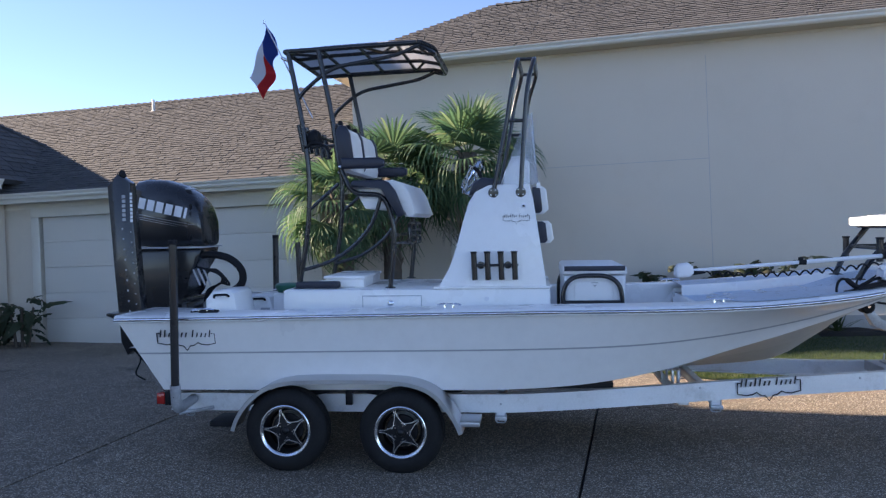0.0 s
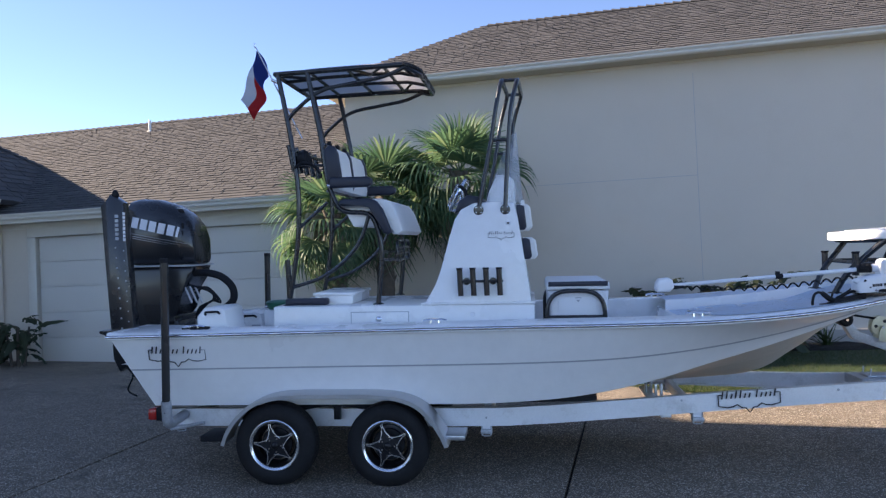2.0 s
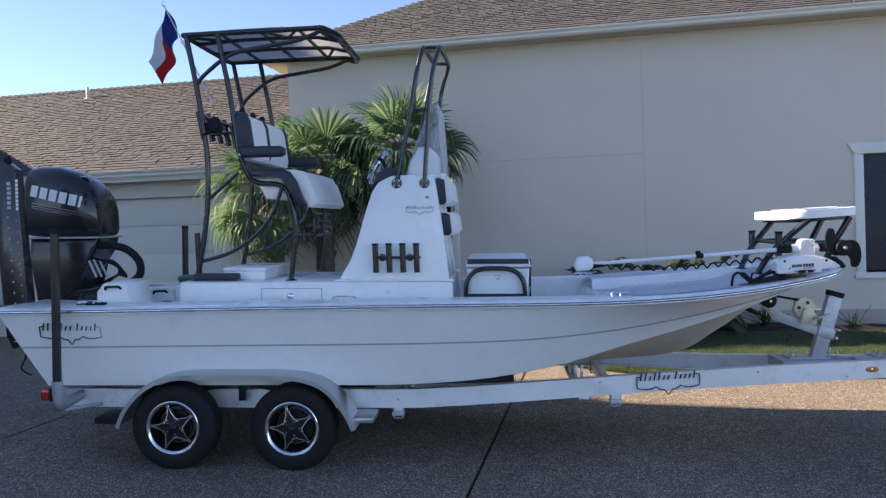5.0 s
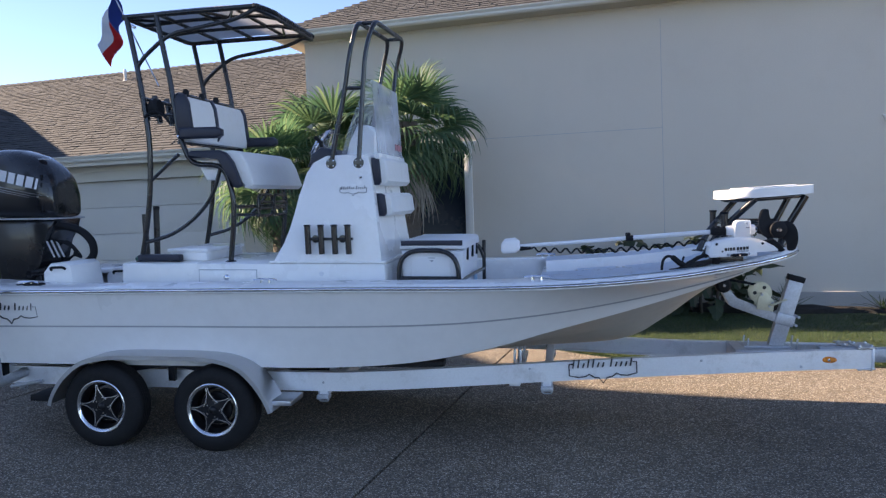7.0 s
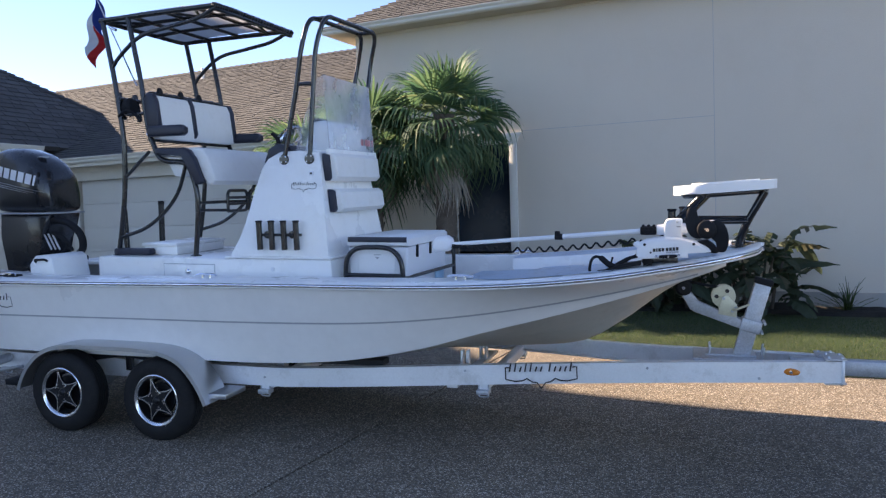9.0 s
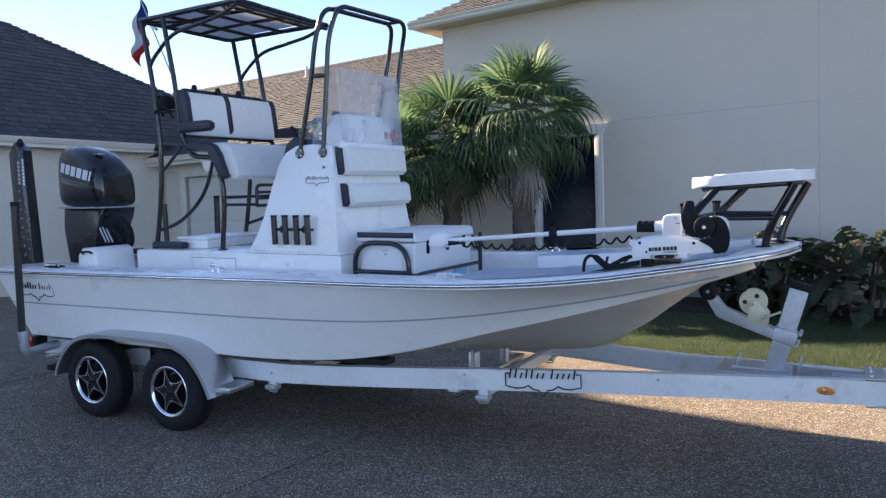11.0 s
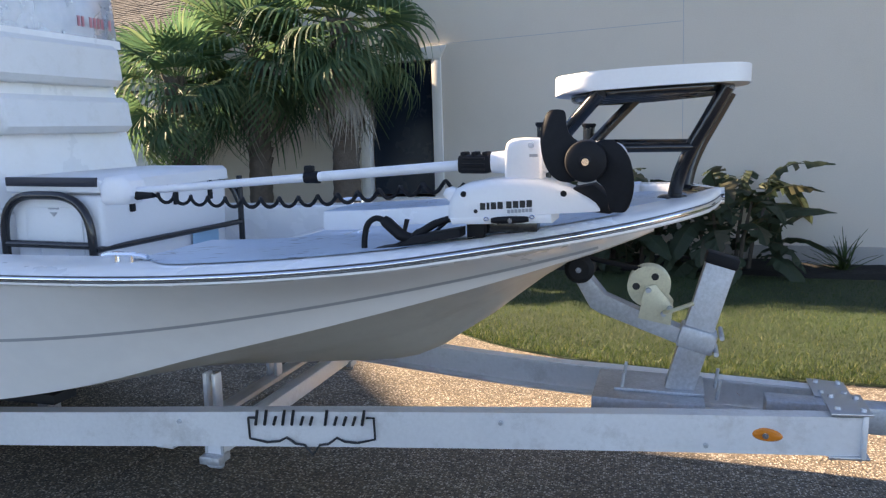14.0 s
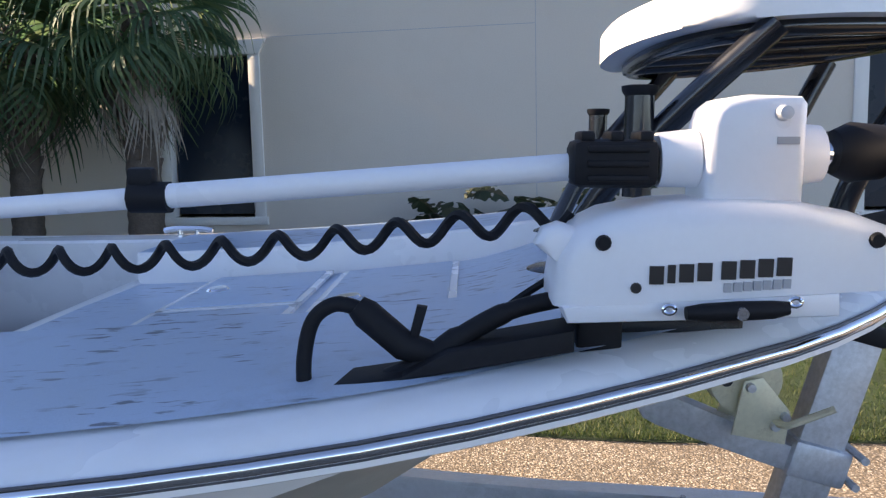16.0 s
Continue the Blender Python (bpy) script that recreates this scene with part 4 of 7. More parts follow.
def wing_emblem(parent, at, s, material, lettering=True):
    """A plain outlined banner with scalloped lower edge, over a row of small bars that stand for unreadable script."""
    pts = [(-0.5, 0.1), (-0.5, -0.07), (-0.36, -0.10), (-0.26, -0.09), (-0.2, -0.06), (-0.13, -0.11), (-0.06, -0.12), (0.0, -0.2), (0.06, -0.12), (0.13, -0.11), (0.2, -0.06), (0.26, -0.09), (0.36, -0.10), (0.5, -0.07), (0.5, 0.1), (0.44, 0.1)]
    bm = sweep([(x * s, 0, z * s) for x, z in pts], 0.010 * s, 6)
    sweep([(-0.5 * s, 0, 0.1 * s), (-0.44 * s, 0, 0.1 * s)], 0.010 * s, 6, bm=bm)
    e = part("emblem", bm, material, parent, "dark scalloped banner decal", at=at)
    x = -0.455
    for k in range(12):
        h = 0.13 if k in (0, 1, 3, 4, 7, 11) else 0.08
        bm = sweep([((x + 0.01) * s, 0, 0.04 * s), ((x + 0.035) * s, 0, (0.03 + h) * s)], 0.012 * s, 6)
        part("script_bar", bm, material, e)
        x += 0.073 if k != 6 else 0.12
    return e


lean = math.degrees(math.atan2(hull_point(-1.3, 1.15) - hull_point(-1.3, 1.05), 0.1))
wing_emblem(boat, pose(-1.36, -hull_point(-1.36, 1.09) - 0.004, 1.09, lean, 0, 0), 0.52, DECAL)

# ---------------------------------------------------------------- trailer
trailer = thing("boat_trailer", "tandem-axle aluminium boat trailer with a long bare tongue", "trailer", BOAT)


def channel(a, b, h=0.155, w=0.075, t=0.012, side=1):
    """A C-channel between a and b (centres), web on the outer side, flanges inwards."""
    a, b = Vector(a), Vector(b)
    d = (b - a).normalized()
    s = Vector((-d.y, d.x, 0)).normalized() * side
    prof = [(0, -h / 2), (w, -h / 2), (w, -h / 2 + t), (t, -h / 2 + t), (t, h / 2 - t), (w, h / 2 - t), (w, h / 2), (0, h / 2)]
    return [[p + s * x + Vector((0, 0, z)) for x, z in prof] for p in (a, b)]


for sgn in (-1, 1):
    ctrl = [(-1.62, 0.93, 0.495), (1.1, 0.93, 0.503), (1.7, 0.91, 0.515), (2.4, 0.83, 0.545), (3.6, 0.645, 0.597), (4.8, 0.455, 0.636), (5.78, 0.30, 0.658)]
    pts = smooth_path(ctrl, 4)
    rows = []
    for i, p in enumerate(pts):
        d = (pts[min(i + 1, len(pts) - 1)] - pts[max(i - 1, 0)]).normalized()
        s = Vector((d.y, -d.x, 0)).normalized()
        far = smoothstep(2.6, 4.6, p.x) if sgn > 0 else 0
        rows.append([(p.x - s.x * x * 1.0 + 0, sgn * (p.y - abs(s.y) * x) - 0.07 * far, p.z + z - 0.055 * far) for x, z in ((0, -0.078), (0.075, -0.078), (0.075, -0.066), (0.012, -0.066), (0.012, 0.066), (0.075, 0.066), (0.075, 0.078), (0, 0.078))])
    rail = part("side_rail", loft(rows, closed=True, cap0=True, cap1=True), ALU, trailer, "bright aluminium C-channel side rail", angle=25)
    if sgn < 0:
        near_rail = rail
    # lamps and bolts on the rail
    lamp = part("side_marker_lamp", lathe([(0, 0.016), (0.05, 0.013), (0.062, 0.004), (0.064, 0)], 22, m=pose(5.42, -0.3605 if sgn < 0 else 0.29, 0.655 if sgn < 0 else 0.60, 90, 0, -9 if sgn < 0 else 180 + 9) @ Matrix.Diagonal((0.95, 0.42, 1, 1))), AMBER_LENS, rail, "amber oval side marker lamp")
    part("lamp_centre", lathe([(0, 0.021), (0.012, 0.019), (0.014, 0.012)], 12, m=pose(5.42, -0.3605 if sgn < 0 else 0.29, 0.655 if sgn < 0 else 0.60, 90, 0, -9 if sgn < 0 else 180 + 9)), CHROME, lamp)
    for u, z in ((1.33, 0.50), (3.02, 0.61), (5.2, 0.60), (4.4, 0.66)):
        y = interp(u, [(1.1, 0.93), (1.7, 0.91), (2.4, 0.83), (3.6, 0.645), (4.8, 0.455), (5.78, 0.30)])
        part("bolt_head", lathe([(0, 0.012), (0.009, 0.011), (0.011, 0.0)], 8, m=pose(u, sgn * (y + 0.001) - (0.07 * smoothstep(2.6, 4.6, u) if sgn > 0 else 0), z - (0.055 * smoothstep(2.6, 4.6, u) if sgn > 0 else 0), 90 * -sgn)), GALV, rail)
    # tail lamp and rear end
    t = part("tail_lamp", box(-1.69, -1.615, sgn * 0.98 - 0.09, sgn * 0.98 + 0.06, 0.50, 0.60, 0.012), RED_LENS, trailer, "red tail lamp")
    part("lamp_housing", box(-1.62, -1.57, sgn * 0.98 - 0.08, sgn * 0.98 + 0.05, 0.49, 0.61, 0.006), BLACK_MATT, t)
    # guide post
    g = part("guide_post", rod((-1.40, sgn * 1.30, 0.62), (-1.385, sgn * 1.30, 1.93), 0.034, 0.034, 16), BLACK_PAINT, trailer, "upright black guide post")
    part("post_cap", lathe([(0.037, -0.02), (0.037, 0.012), (0.03, 0.02), (0, 0.02)], 16, m=pose(-1.385, sgn * 1.30, 1.93)), BLACK_MATT, g)
    part("post_socket", sweep(fillet([(-1.40, sgn * 0.95, 0.53), (-1.40, sgn * 1.28, 0.50), (-1.40, sgn * 1.30, 0.72)], 0.08), 0.043, 14), GALV, g, "galvanised post bracket")
    b_ = sweep([(-1.52, sgn * 0.98, 0.40), (-1.2, sgn * 0.99, 0.46)], 0.016, 8)
    part("step_brace", b_, GALV, trailer)
    # bunk board under the hull
    rows = []
    for u in (-1.75, -0.5, 1.0, 1.7, 2.3):
        z = 0.60 + 0.02 * max(0, u)
        rows.append([(u, sgn * 0.55, z - 0.05), (u, sgn * 0.69, z - 0.05), (u, sgn * 0.69, z - 0.005), (u, sgn * 0.55, z - 0.005)])
    part("bunk", loft(rows, closed=True, cap0=True, cap1=True), WOOD_BUNK, trailer, "dark carpeted bunk board")
    for u in (-1.3, 0.0, 1.33, 2.2):
        part("bunk_bracket", box(u - 0.03, u + 0.03, sgn * 0.62 - 0.04, sgn * 0.62 + 0.04, 0.45, 0.60), GALV, trailer)

# cross members and keel supports
for u, v, z in ((-1.45, 0.92, 0.47), (1.33, 0.92, 0.44), (3.16, 0.70, 0.50)):
    c = part("cross_member", box(u - 0.035, u + 0.035, -v, v, z - 0.05, z + 0.035, 0.004), ALU, trailer, "aluminium cross member")
    for sgn in (-1, 1):
        k = part("u_bolt_plate", box(u - 0.05, u + 0.05, sgn * v - 0.045, sgn * v + 0.045, z - 0.075, z - 0.04, 0.004), GALV, c)
        part("u_bolt", sweep(fillet([(u - 0.04, sgn * v, z + 0.05), (u - 0.04, sgn * v, z - 0.10), (u + 0.04, sgn * v, z - 0.10), (u + 0.04, sgn * v, z + 0.05)], 0.02), 0.007, 6), GALV, c)
for sgn in (-1, 1):
    for du in (0, 0.05):
        part("keel_stand", box(2.86 + du, 2.88 + du, sgn * 0.3 - 0.03, sgn * 0.3 + 0.03, 0.44, 0.68, 0.003), ALU, trailer, "short upright hull support")
part("stand_bar", box(2.85, 2.94, -0.69, 0.66, 0.45, 0.475, 0.004), ALU, trailer)

# tongue, coupling plates, winch post
tongue = part("tongue_tube", box(5.45, 8.1, -0.055, 0.055, 0.575, 0.69, 0.008), GALV, trailer, "galvanised square tongue tube")
part("coupler", prism([(8.05, 0.60), (8.4, 0.60), (8.45, 0.66), (8.35, 0.72), (8.05, 0.70)], -0.06, 0.06, 0.015), GALV, tongue)
part("post_cradle", box(4.73, 5.2, -0.2, 0.2, 0.60, 0.692, 0.006), GALV, trailer, "galvanised channel under the winch post")
for z, nm in ((0.742, "top"), (0.566, "bottom")):
    for sgn in (-1, 1):
      pl = part("tongue_plate", plate([(5.65, sgn * 0.335), (5.80, sgn * 0.31), (5.80, sgn * 0.08), (5.65, sgn * 0.10)], z, z + 0.012, 0.003), ALU_BRIGHT, trailer, "bolted aluminium tongue plate", at=pose(0, -0.07, -0.055) if sgn > 0 else pose(0, 0, 0))
      for u in (5.68, 5.77):
        for v in (sgn * 0.28, sgn * 0.14):
            part("bolt_head", lathe([(0, 0.014), (0.010, 0.013), (0.013, 0.0)], 8, m=pose(u, v, z + (0.012 if nm == "top" else 0.0), 0 if nm == "top" else 180)), GALV, pl)
part("end_plate", box(5.765, 5.785, -0.315, -0.22, 0.57, 0.745, 0.003), ALU, trailer)
part("post_foot", box(4.82, 5.2, -0.1, 0.1, 0.692, 0.706, 0.003), GALV, trailer)
for u in (4.85, 5.25):
    for v in (-0.08, 0.08):
        part("foot_bolt", rod((u, v, 0.68), (u + 0.01, v, 0.77), 0.008, seg=8), GALV, trailer)
winch_post = part("winch_post", box(-0.055, 0.068, -0.04, 0.04, 0.0, 0.60, 0.006), GALV, trailer, "leaning galvanised winch post", at=pose(5.085, -0.02, 0.695, 0, 15.2, 0))
part("post_cap", box(-0.062, 0.075, -0.047, 0.047, 0.585, 0.635, 0.008), BLACK_MATT, winch_post, "black plastic end cap")
part("post_clamp", box(-0.068, 0.088, -0.058, 0.058, 0.2, 0.30, 0.012), GALV, winch_post)
for z in (0.225, 0.3):
    part("clamp_bolt", rod((0.1, -0.085, z), (0.1, 0.085, z), 0.011, seg=8), GALV, winch_post)
arm = part("winch_arm", prism([(5.12, 0.895), (4.74, 1.03), (4.705, 1.05), (4.625, 1.19), (4.65, 1.225), (4.69, 1.215), (4.765, 1.105), (5.12, 0.975)], -0.06, 0.02, 0.008), GALV, trailer, "bent galvanised bow-stop arm")
roller = part("bow_roller", lathe([(0, -0.06), (0.045, -0.06), (0.066, -0.04), (0.06, 0.0), (0.066, 0.04), (0.045, 0.06), (0, 0.06)], 24, m=pose(4.655, -0.02, 1.225, 90)), RUBBER, trailer, "black rubber bow roller")
part("roller_nut", lathe([(0, 0.02), (0.014, 0.02), (0.016, 0.0)], 6, m=pose(4.655, -0.075, 1.225, 90)), CHROME, roller)
winch = part("winch_drum", lathe([(0, -0.045), (0.088, -0.045), (0.092, -0.035), (0.085, -0.03), (0.04, -0.025), (0.04, 0.025), (0.085, 0.03), (0.09, 0.04), (0, 0.045)], 30, m=pose(4.955, -0.05, 1.165, 90)), WINCH_CREAM, trailer, "yellow zinc winch drum with round holes")
for k in range(3):
    a = radians(60 + 120 * k)
    part("drum_hole", lathe([(0, 0.002), (0.015, 0.002), (0.016, 0.0)], 14, m=pose(4.955 + 0.052 * math.cos(a), -0.0955, 1.165 + 0.052 * math.sin(a), 90)), DECAL, winch)
bm = prism([(4.915, 1.03), (5.05, 1.005), (5.06, 1.09), (4.985, 1.18), (4.94, 1.17)], -0.115, -0.108, 0.002)
wf = part("winch_side_plate", bm, WINCH_CREAM, trailer, "pressed yellow winch side plate")
bm = prism([(4.915, 1.03), (5.05, 1.005), (5.06, 1.09), (4.985, 1.18), (4.94, 1.17)], 0.008, 0.015, 0.002)
part("winch_side_plate", bm, WINCH_CREAM, trailer)
for x, z in ((4.955, 1.155), (5.02, 1.055), (5.045, 1.08)):
    part("winch_bolt", lathe([(0, 0.016), (0.011, 0.015), (0.013, 0.0)], 8, m=pose(x, -0.114, z, 90)), GALV, wf)
part("winch_strap", sweep([(4.955, -0.05, 1.225), (4.66, -0.02, 1.275)], 0.012, 6), BLACK_MATT, trailer, "black winch strap")
part("winch_handle", sweep(fillet([(5.02, -0.1, 1.06), (5.03, -0.16, 1.07), (5.14, -0.17, 1.12)], 0.02), 0.009, 8), WINCH_CREAM, trailer)
wing_emblem(trailer, pose(3.61, -0.655, 0.598, 0, -2.0, 9.0), 0.55, DECAL)

# tongue jack with a rounded white head, its clamp plate and a black safety line
jack = part("jack_head", lathe([(0, 0.42), (0.07, 0.415), (0.12, 0.38), (0.135, 0.33), (0.13, 0.26), (0.10, 0.14), (0.07, 0.05), (0.05, 0.0), (0, 0.0)], 24, m=pose(6.255, -0.06, 0.77)), MOTOR_WHITE, trailer, "rounded white tongue jack head")
part("jack_tube", rod((6.255, -0.06, 0.25), (6.255, -0.06, 0.80), 0.03, seg=14), GALV, trailer, "galvanised jack tube")
part("jack_window", box(6.17, 6.26, -0.19, -0.17, 1.10, 1.15, 0.006), DECAL_GREY, jack)
part("jack_plate", box(6.14, 6.40, -0.085, -0.055, 0.585, 0.675, 0.004), GALV, trailer, "bolted jack clamp plate")
for k, z in enumerate((0.66, 0.46)):
    part("safety_line", sweep([(6.24 + 0.06 * math.cos(a), -0.1 - 0.01 * k, z + 0.03 * math.sin(a)) for a in (2 * math.pi * i / 20 for i in range(20))], 0.009, 6, closed=True), BLACK_MATT, trailer, "black safety line loop")

# axles, wheels, fenders
for u in (-0.452, 0.522):
    ax = part("axle", rod((u, -1.1, 0.345), (u, 1.1, 0.345), 0.04), GALV, trailer, "galvanised torsion axle")
    for sgn in (-1, 1):
        part("swing_arm", box(u - 0.1, u + 0.14, sgn * 0.86 - 0.04, sgn * 0.86 + 0.04, 0.33, 0.43, 0.01), GALV, ax)


def tyre_mesh():
    """Road tyre about z, with rounded shoulders and four tread grooves."""
    R, W = 0.35, 0.2
    prof = [(0.205, -W / 2 + 0.012), (0.215, -W / 2), (0.26, -W / 2 - 0.010), (0.305, -W / 2 - 0.004), (0.332, -W / 2 + 0.014), (0.345, -W / 2 + 0.03)]
    for k in range(5):
        z = -W / 2 + 0.035 + k * 0.0265
        prof += [(R, z), (R, z + 0.018), (R - 0.009, z + 0.0195), (R - 0.009, z + 0.0255)]
    prof = prof[:-2] + [(0.345, W / 2 - 0.03), (0.332, W / 2 - 0.014), (0.305, W / 2 + 0.004), (0.26, W / 2 + 0.01), (0.215, W / 2), (0.205, W / 2 - 0.012)]
    return lathe(prof, 56)


def spoke():
    """One machined spoke of the five-point star: two ridges that meet at the hub."""
    bm = bmesh.new()
    for s in (-1, 1):
        rows = []
        for k in range(7):
            t = k / 6
            r = 0.045 + 0.138 * t
            off = s * (0.056 * (1 - t) ** 2.1 + 0.006)
            z = 0.030 - 0.012 * t
            hw = 0.0045
            rows.append([(r, off - hw, z - 0.02), (r, off - hw, z), (r, off + hw, z), (r, off + hw, z - 0.02)])
        loft(rows, closed=True, cap0=True, cap1=True, bm=bm)
    return bm


def spoke_web():
    rows = []
    for k in range(7):
        t = k / 6
        r = 0.04 + 0.148 * t
        w = 0.056 * (1 - t) ** 2.1 + 0.008
        rows.append([(r, -w, 0.004 - 0.006 * t), (r, -w, 0.022 - 0.010 * t), (r, w, 0.022 - 0.010 * t), (r, w, 0.004 - 0.006 * t)])
    return loft(rows, closed=True, cap0=True, cap1=True)


tyre_me = mesh_of("tyre", tyre_mesh(), RUBBER)
rim_me = mesh_of("rim_barrel", lathe([(0.150, -0.07), (0.198, -0.085), (0.206, -0.09), (0.212, -0.085), (0.2, -0.06), (0.19, 0.0), (0.194, 0.03), (0.188, 0.032), (0.18, 0.0), (0.17, -0.05)], 48), RIM_DARK)
lip_me = mesh_of("rim_lip", lathe([(0.188, 0.0), (0.19, 0.016), (0.196, 0.026), (0.210, 0.032), (0.220, 0.027), (0.220, 0.012), (0.208, 0.0)], 56), RIM_SILVER)
disc_me = mesh_of("brake_disc", lathe([(0, -0.035), (0.13, -0.035), (0.135, -0.045), (0.0, -0.05)], 32), RIM_DARK)
spoke_me, web_me = mesh_of("spoke_ridge", spoke(), RIM_SILVER), mesh_of("spoke_web", spoke_web(), RIM_DARK)
hub_me = mesh_of("hub_cap", lathe([(0, 0.05), (0.02, 0.049), (0.03, 0.042), (0.034, 0.03), (0.05, 0.028), (0.052, 0.01), (0.052, 0.0)], 28), RIM_DARK)
nut_me = mesh_of("lug_nut", lathe([(0, 0.036), (0.007, 0.036), (0.01, 0.028), (0.01, 0.015)], 8), CHROME)
for sgn in (-1, 1):
    for u, turn in ((-0.452, 14), (0.522, 16)):
        wheel = new("wheel")
        wheel.parent = trailer
        wheel["label"] = "dark five-spoke alloy wheel with a machined lip"
        wheel.matrix_basis = pose(u, sgn * 1.195, 0.342, 90 if sgn < 0 else -90, 0, 0) @ pose(0, 0, 0, 0, 0, turn)
        for nm, me, dz in (("tyre", tyre_me, 0), ("rim_barrel", rim_me, 0.055), ("rim_lip", lip_me, 0.072), ("brake_disc", disc_me, 0.06), ("hub_cap", hub_me, 0.062)):
            o = new(nm, me)
            o.parent = wheel
            o.matrix_basis = pose(0, 0, dz)
            if nm == "tyre":
                o["label"] = "black road tyre"
        for k in range(5):
            for nm, me in (("spoke_ridge", spoke_me), ("spoke_web", web_me)):
                o = new(nm, me)
                o.parent = wheel
                o.matrix_basis = pose(0, 0, 0.068, 0, 0, 72 * k + 90)
            o = new("lug_nut", nut_me)
            o.parent = wheel
            o.matrix_basis = pose(0.058 * math.cos(radians(72 * k + 54)), 0.058 * math.sin(radians(72 * k + 54)), 0.055)
    # tandem fender of tread plate
    prof = smooth_path([(-0.91, 0, 0.35), (-0.865, 0, 0.46), (-0.775, 0, 0.585), (-0.635, 0, 0.70), (-0.46, 0, 0.757), (-0.25, 0, 0.775), (0.1, 0, 0.779), (0.4, 0, 0.777), (0.62, 0, 0.755), (0.785, 0, 0.69), (0.905, 0, 0.575), (0.99, 0, 0.45), (1.035, 0, 0.35)], 3)
    yo, yi = sgn * 1.335, sgn * 1.03
    rows = []
    for i, p in enumerate(prof):
        d = (prof[min(i + 1, len(prof) - 1)] - prof[max(i - 1, 0)]).normalized()
        n = Vector((-d.z, 0, d.x))
        q = p - n * 0.004
        lipp = p - n * 0.032
        rows.append([(lipp.x, yo, lipp.z), (p.x, yo, p.z), (p.x + n.x * 0.004, yo - sgn * 0.012, p.z + n.z * 0.004), (p.x + n.x * 0.004, yi, p.z + n.z * 0.004), (q.x, yi, q.z), (q.x, yo - sgn * 0.006, q.z), (lipp.x, yo - sgn * 0.006, lipp.z)])
    fe = part("fender", loft(rows, closed=True, cap0=True, cap1=True), ALU_BRIGHT, trailer, "polished aluminium tandem fender", angle=30)
    part("fender_bracket", box(0.0, 0.06, sgn * 1.0 - 0.02, sgn * 1.0 + 0.02, 0.5, 0.74, 0.003), BLACK_PAINT, fe)
    arch = [(p.x, p.z - 0.006) for p in prof if p.z > 0.5]
    part("fender_liner", prism(arch + [(0.90, 0.50), (0.08, 0.62), (-0.05, 0.62), (-0.80, 0.50)], min(yi, yi - sgn * 0.006), max(yi, yi - sgn * 0.006)), BLACK_MATT, fe, "black inner fender liner")
    part("fender_step", box(0.99, 1.17, min(sgn * 0.97, sgn * 1.26), max(sgn * 0.97, sgn * 1.26), 0.385, 0.425, 0.004), ALU_BRIGHT, fe)
    part("fender_step", box(-1.12, -0.93, min(sgn * 0.97, sgn * 1.26), max(sgn * 0.97, sgn * 1.26), 0.36, 0.41, 0.004), BLACK_MATT, fe)

# ---------------------------------------------------------------- outboard motor
outboard = thing("outboard_motor", "large glossy black outboard motor on the transom", "outboard", BOAT @ pose(0.09, 0.1, 0))
# cowl: rounded body lofted along the fore-and-aft line
rows = []
for u, top, low, hw in ((-2.50, 2.36, 1.90, 0.13), (-2.488, 2.48, 1.87, 0.20), (-2.45, 2.535, 1.865, 0.235), (-2.34, 2.553, 1.86, 0.255), (-2.16, 2.54, 1.86, 0.265), (-1.98, 2.48, 1.86, 0.262), (-1.86, 2.395, 1.86, 0.255), (-1.785, 2.30, 1.86, 0.24), (-1.75, 2.20, 1.865, 0.215), (-1.738, 2.10, 1.88, 0.17)):
    ring = []
    for k in range(24):
        a = 2 * math.pi * k / 24
        c, s = math.cos(a), math.sin(a)
        ex = 0.55
        y = hw * math.copysign(abs(c) ** ex, c)
        zc, hh = (top + low) / 2, (top - low) / 2
        z = zc + hh * math.copysign(abs(s) ** (0.62 if s > 0 else 0.35), s)
        y *= 1 - 0.10 * max(0, s)
        ring.append((u, y, z))
    rows.append(ring)
cowl = part("cowl", loft(rows, closed=True, cap0=True, cap1=True), BLACK_GLOSS, outboard, "glossy black engine cowl")
# lettering becomes plain bars that follow the flank, sweep lines under it
flank = bmesh.new()
flank.from_mesh(cowl.data)
flank_tree = BVHTree.FromBMesh(flank)


def on_flank(u, z, off=0.004):
    hit = flank_tree.ray_cast(Vector((u, -1.0, z)), Vector((0, 1, 0)))[0]
    return (u, (hit.y if hit else -0.2) - off, z)


x = -2.40
for k in range(6):
    w_ = 0.074 if k != 5 else 0.026
    rows = []
    for j in range(5):
        t = j / 4
        rows.append([on_flank(x + w_ * i / 3 + 0.022 * t, 2.245 - 0.23 * (x + w_ * i / 3 + 2.345) + 0.105 * t) for i in range(4)])
    part("name_bar", loft(rows), DECAL_WHITE, cowl, "silver-white name bar")
    x += 0.096
for z0, u1 in ((2.19, -1.78), (2.165, -1.88), (2.145, -1.98)):
    line = [on_flank(-2.38 + (u1 + 2.38) * i / 12, z0 - 0.20 * (u1 + 2.38) * i / 12, 0.003) for i in range(13)]
    part("flank_stripe", sweep(line, [0.004 - 0.003 * i / 12 for i in range(13)], 6), DECAL_GREY, cowl)
flank.free()
part("crest_badge", plate([(-1.94, -0.05), (-1.88, -0.05), (-1.85, 0.02), (-1.91, 0.05)], 2.44, 2.446), DECAL_WHITE, cowl, at=pose(0, -0.1, 0.0))
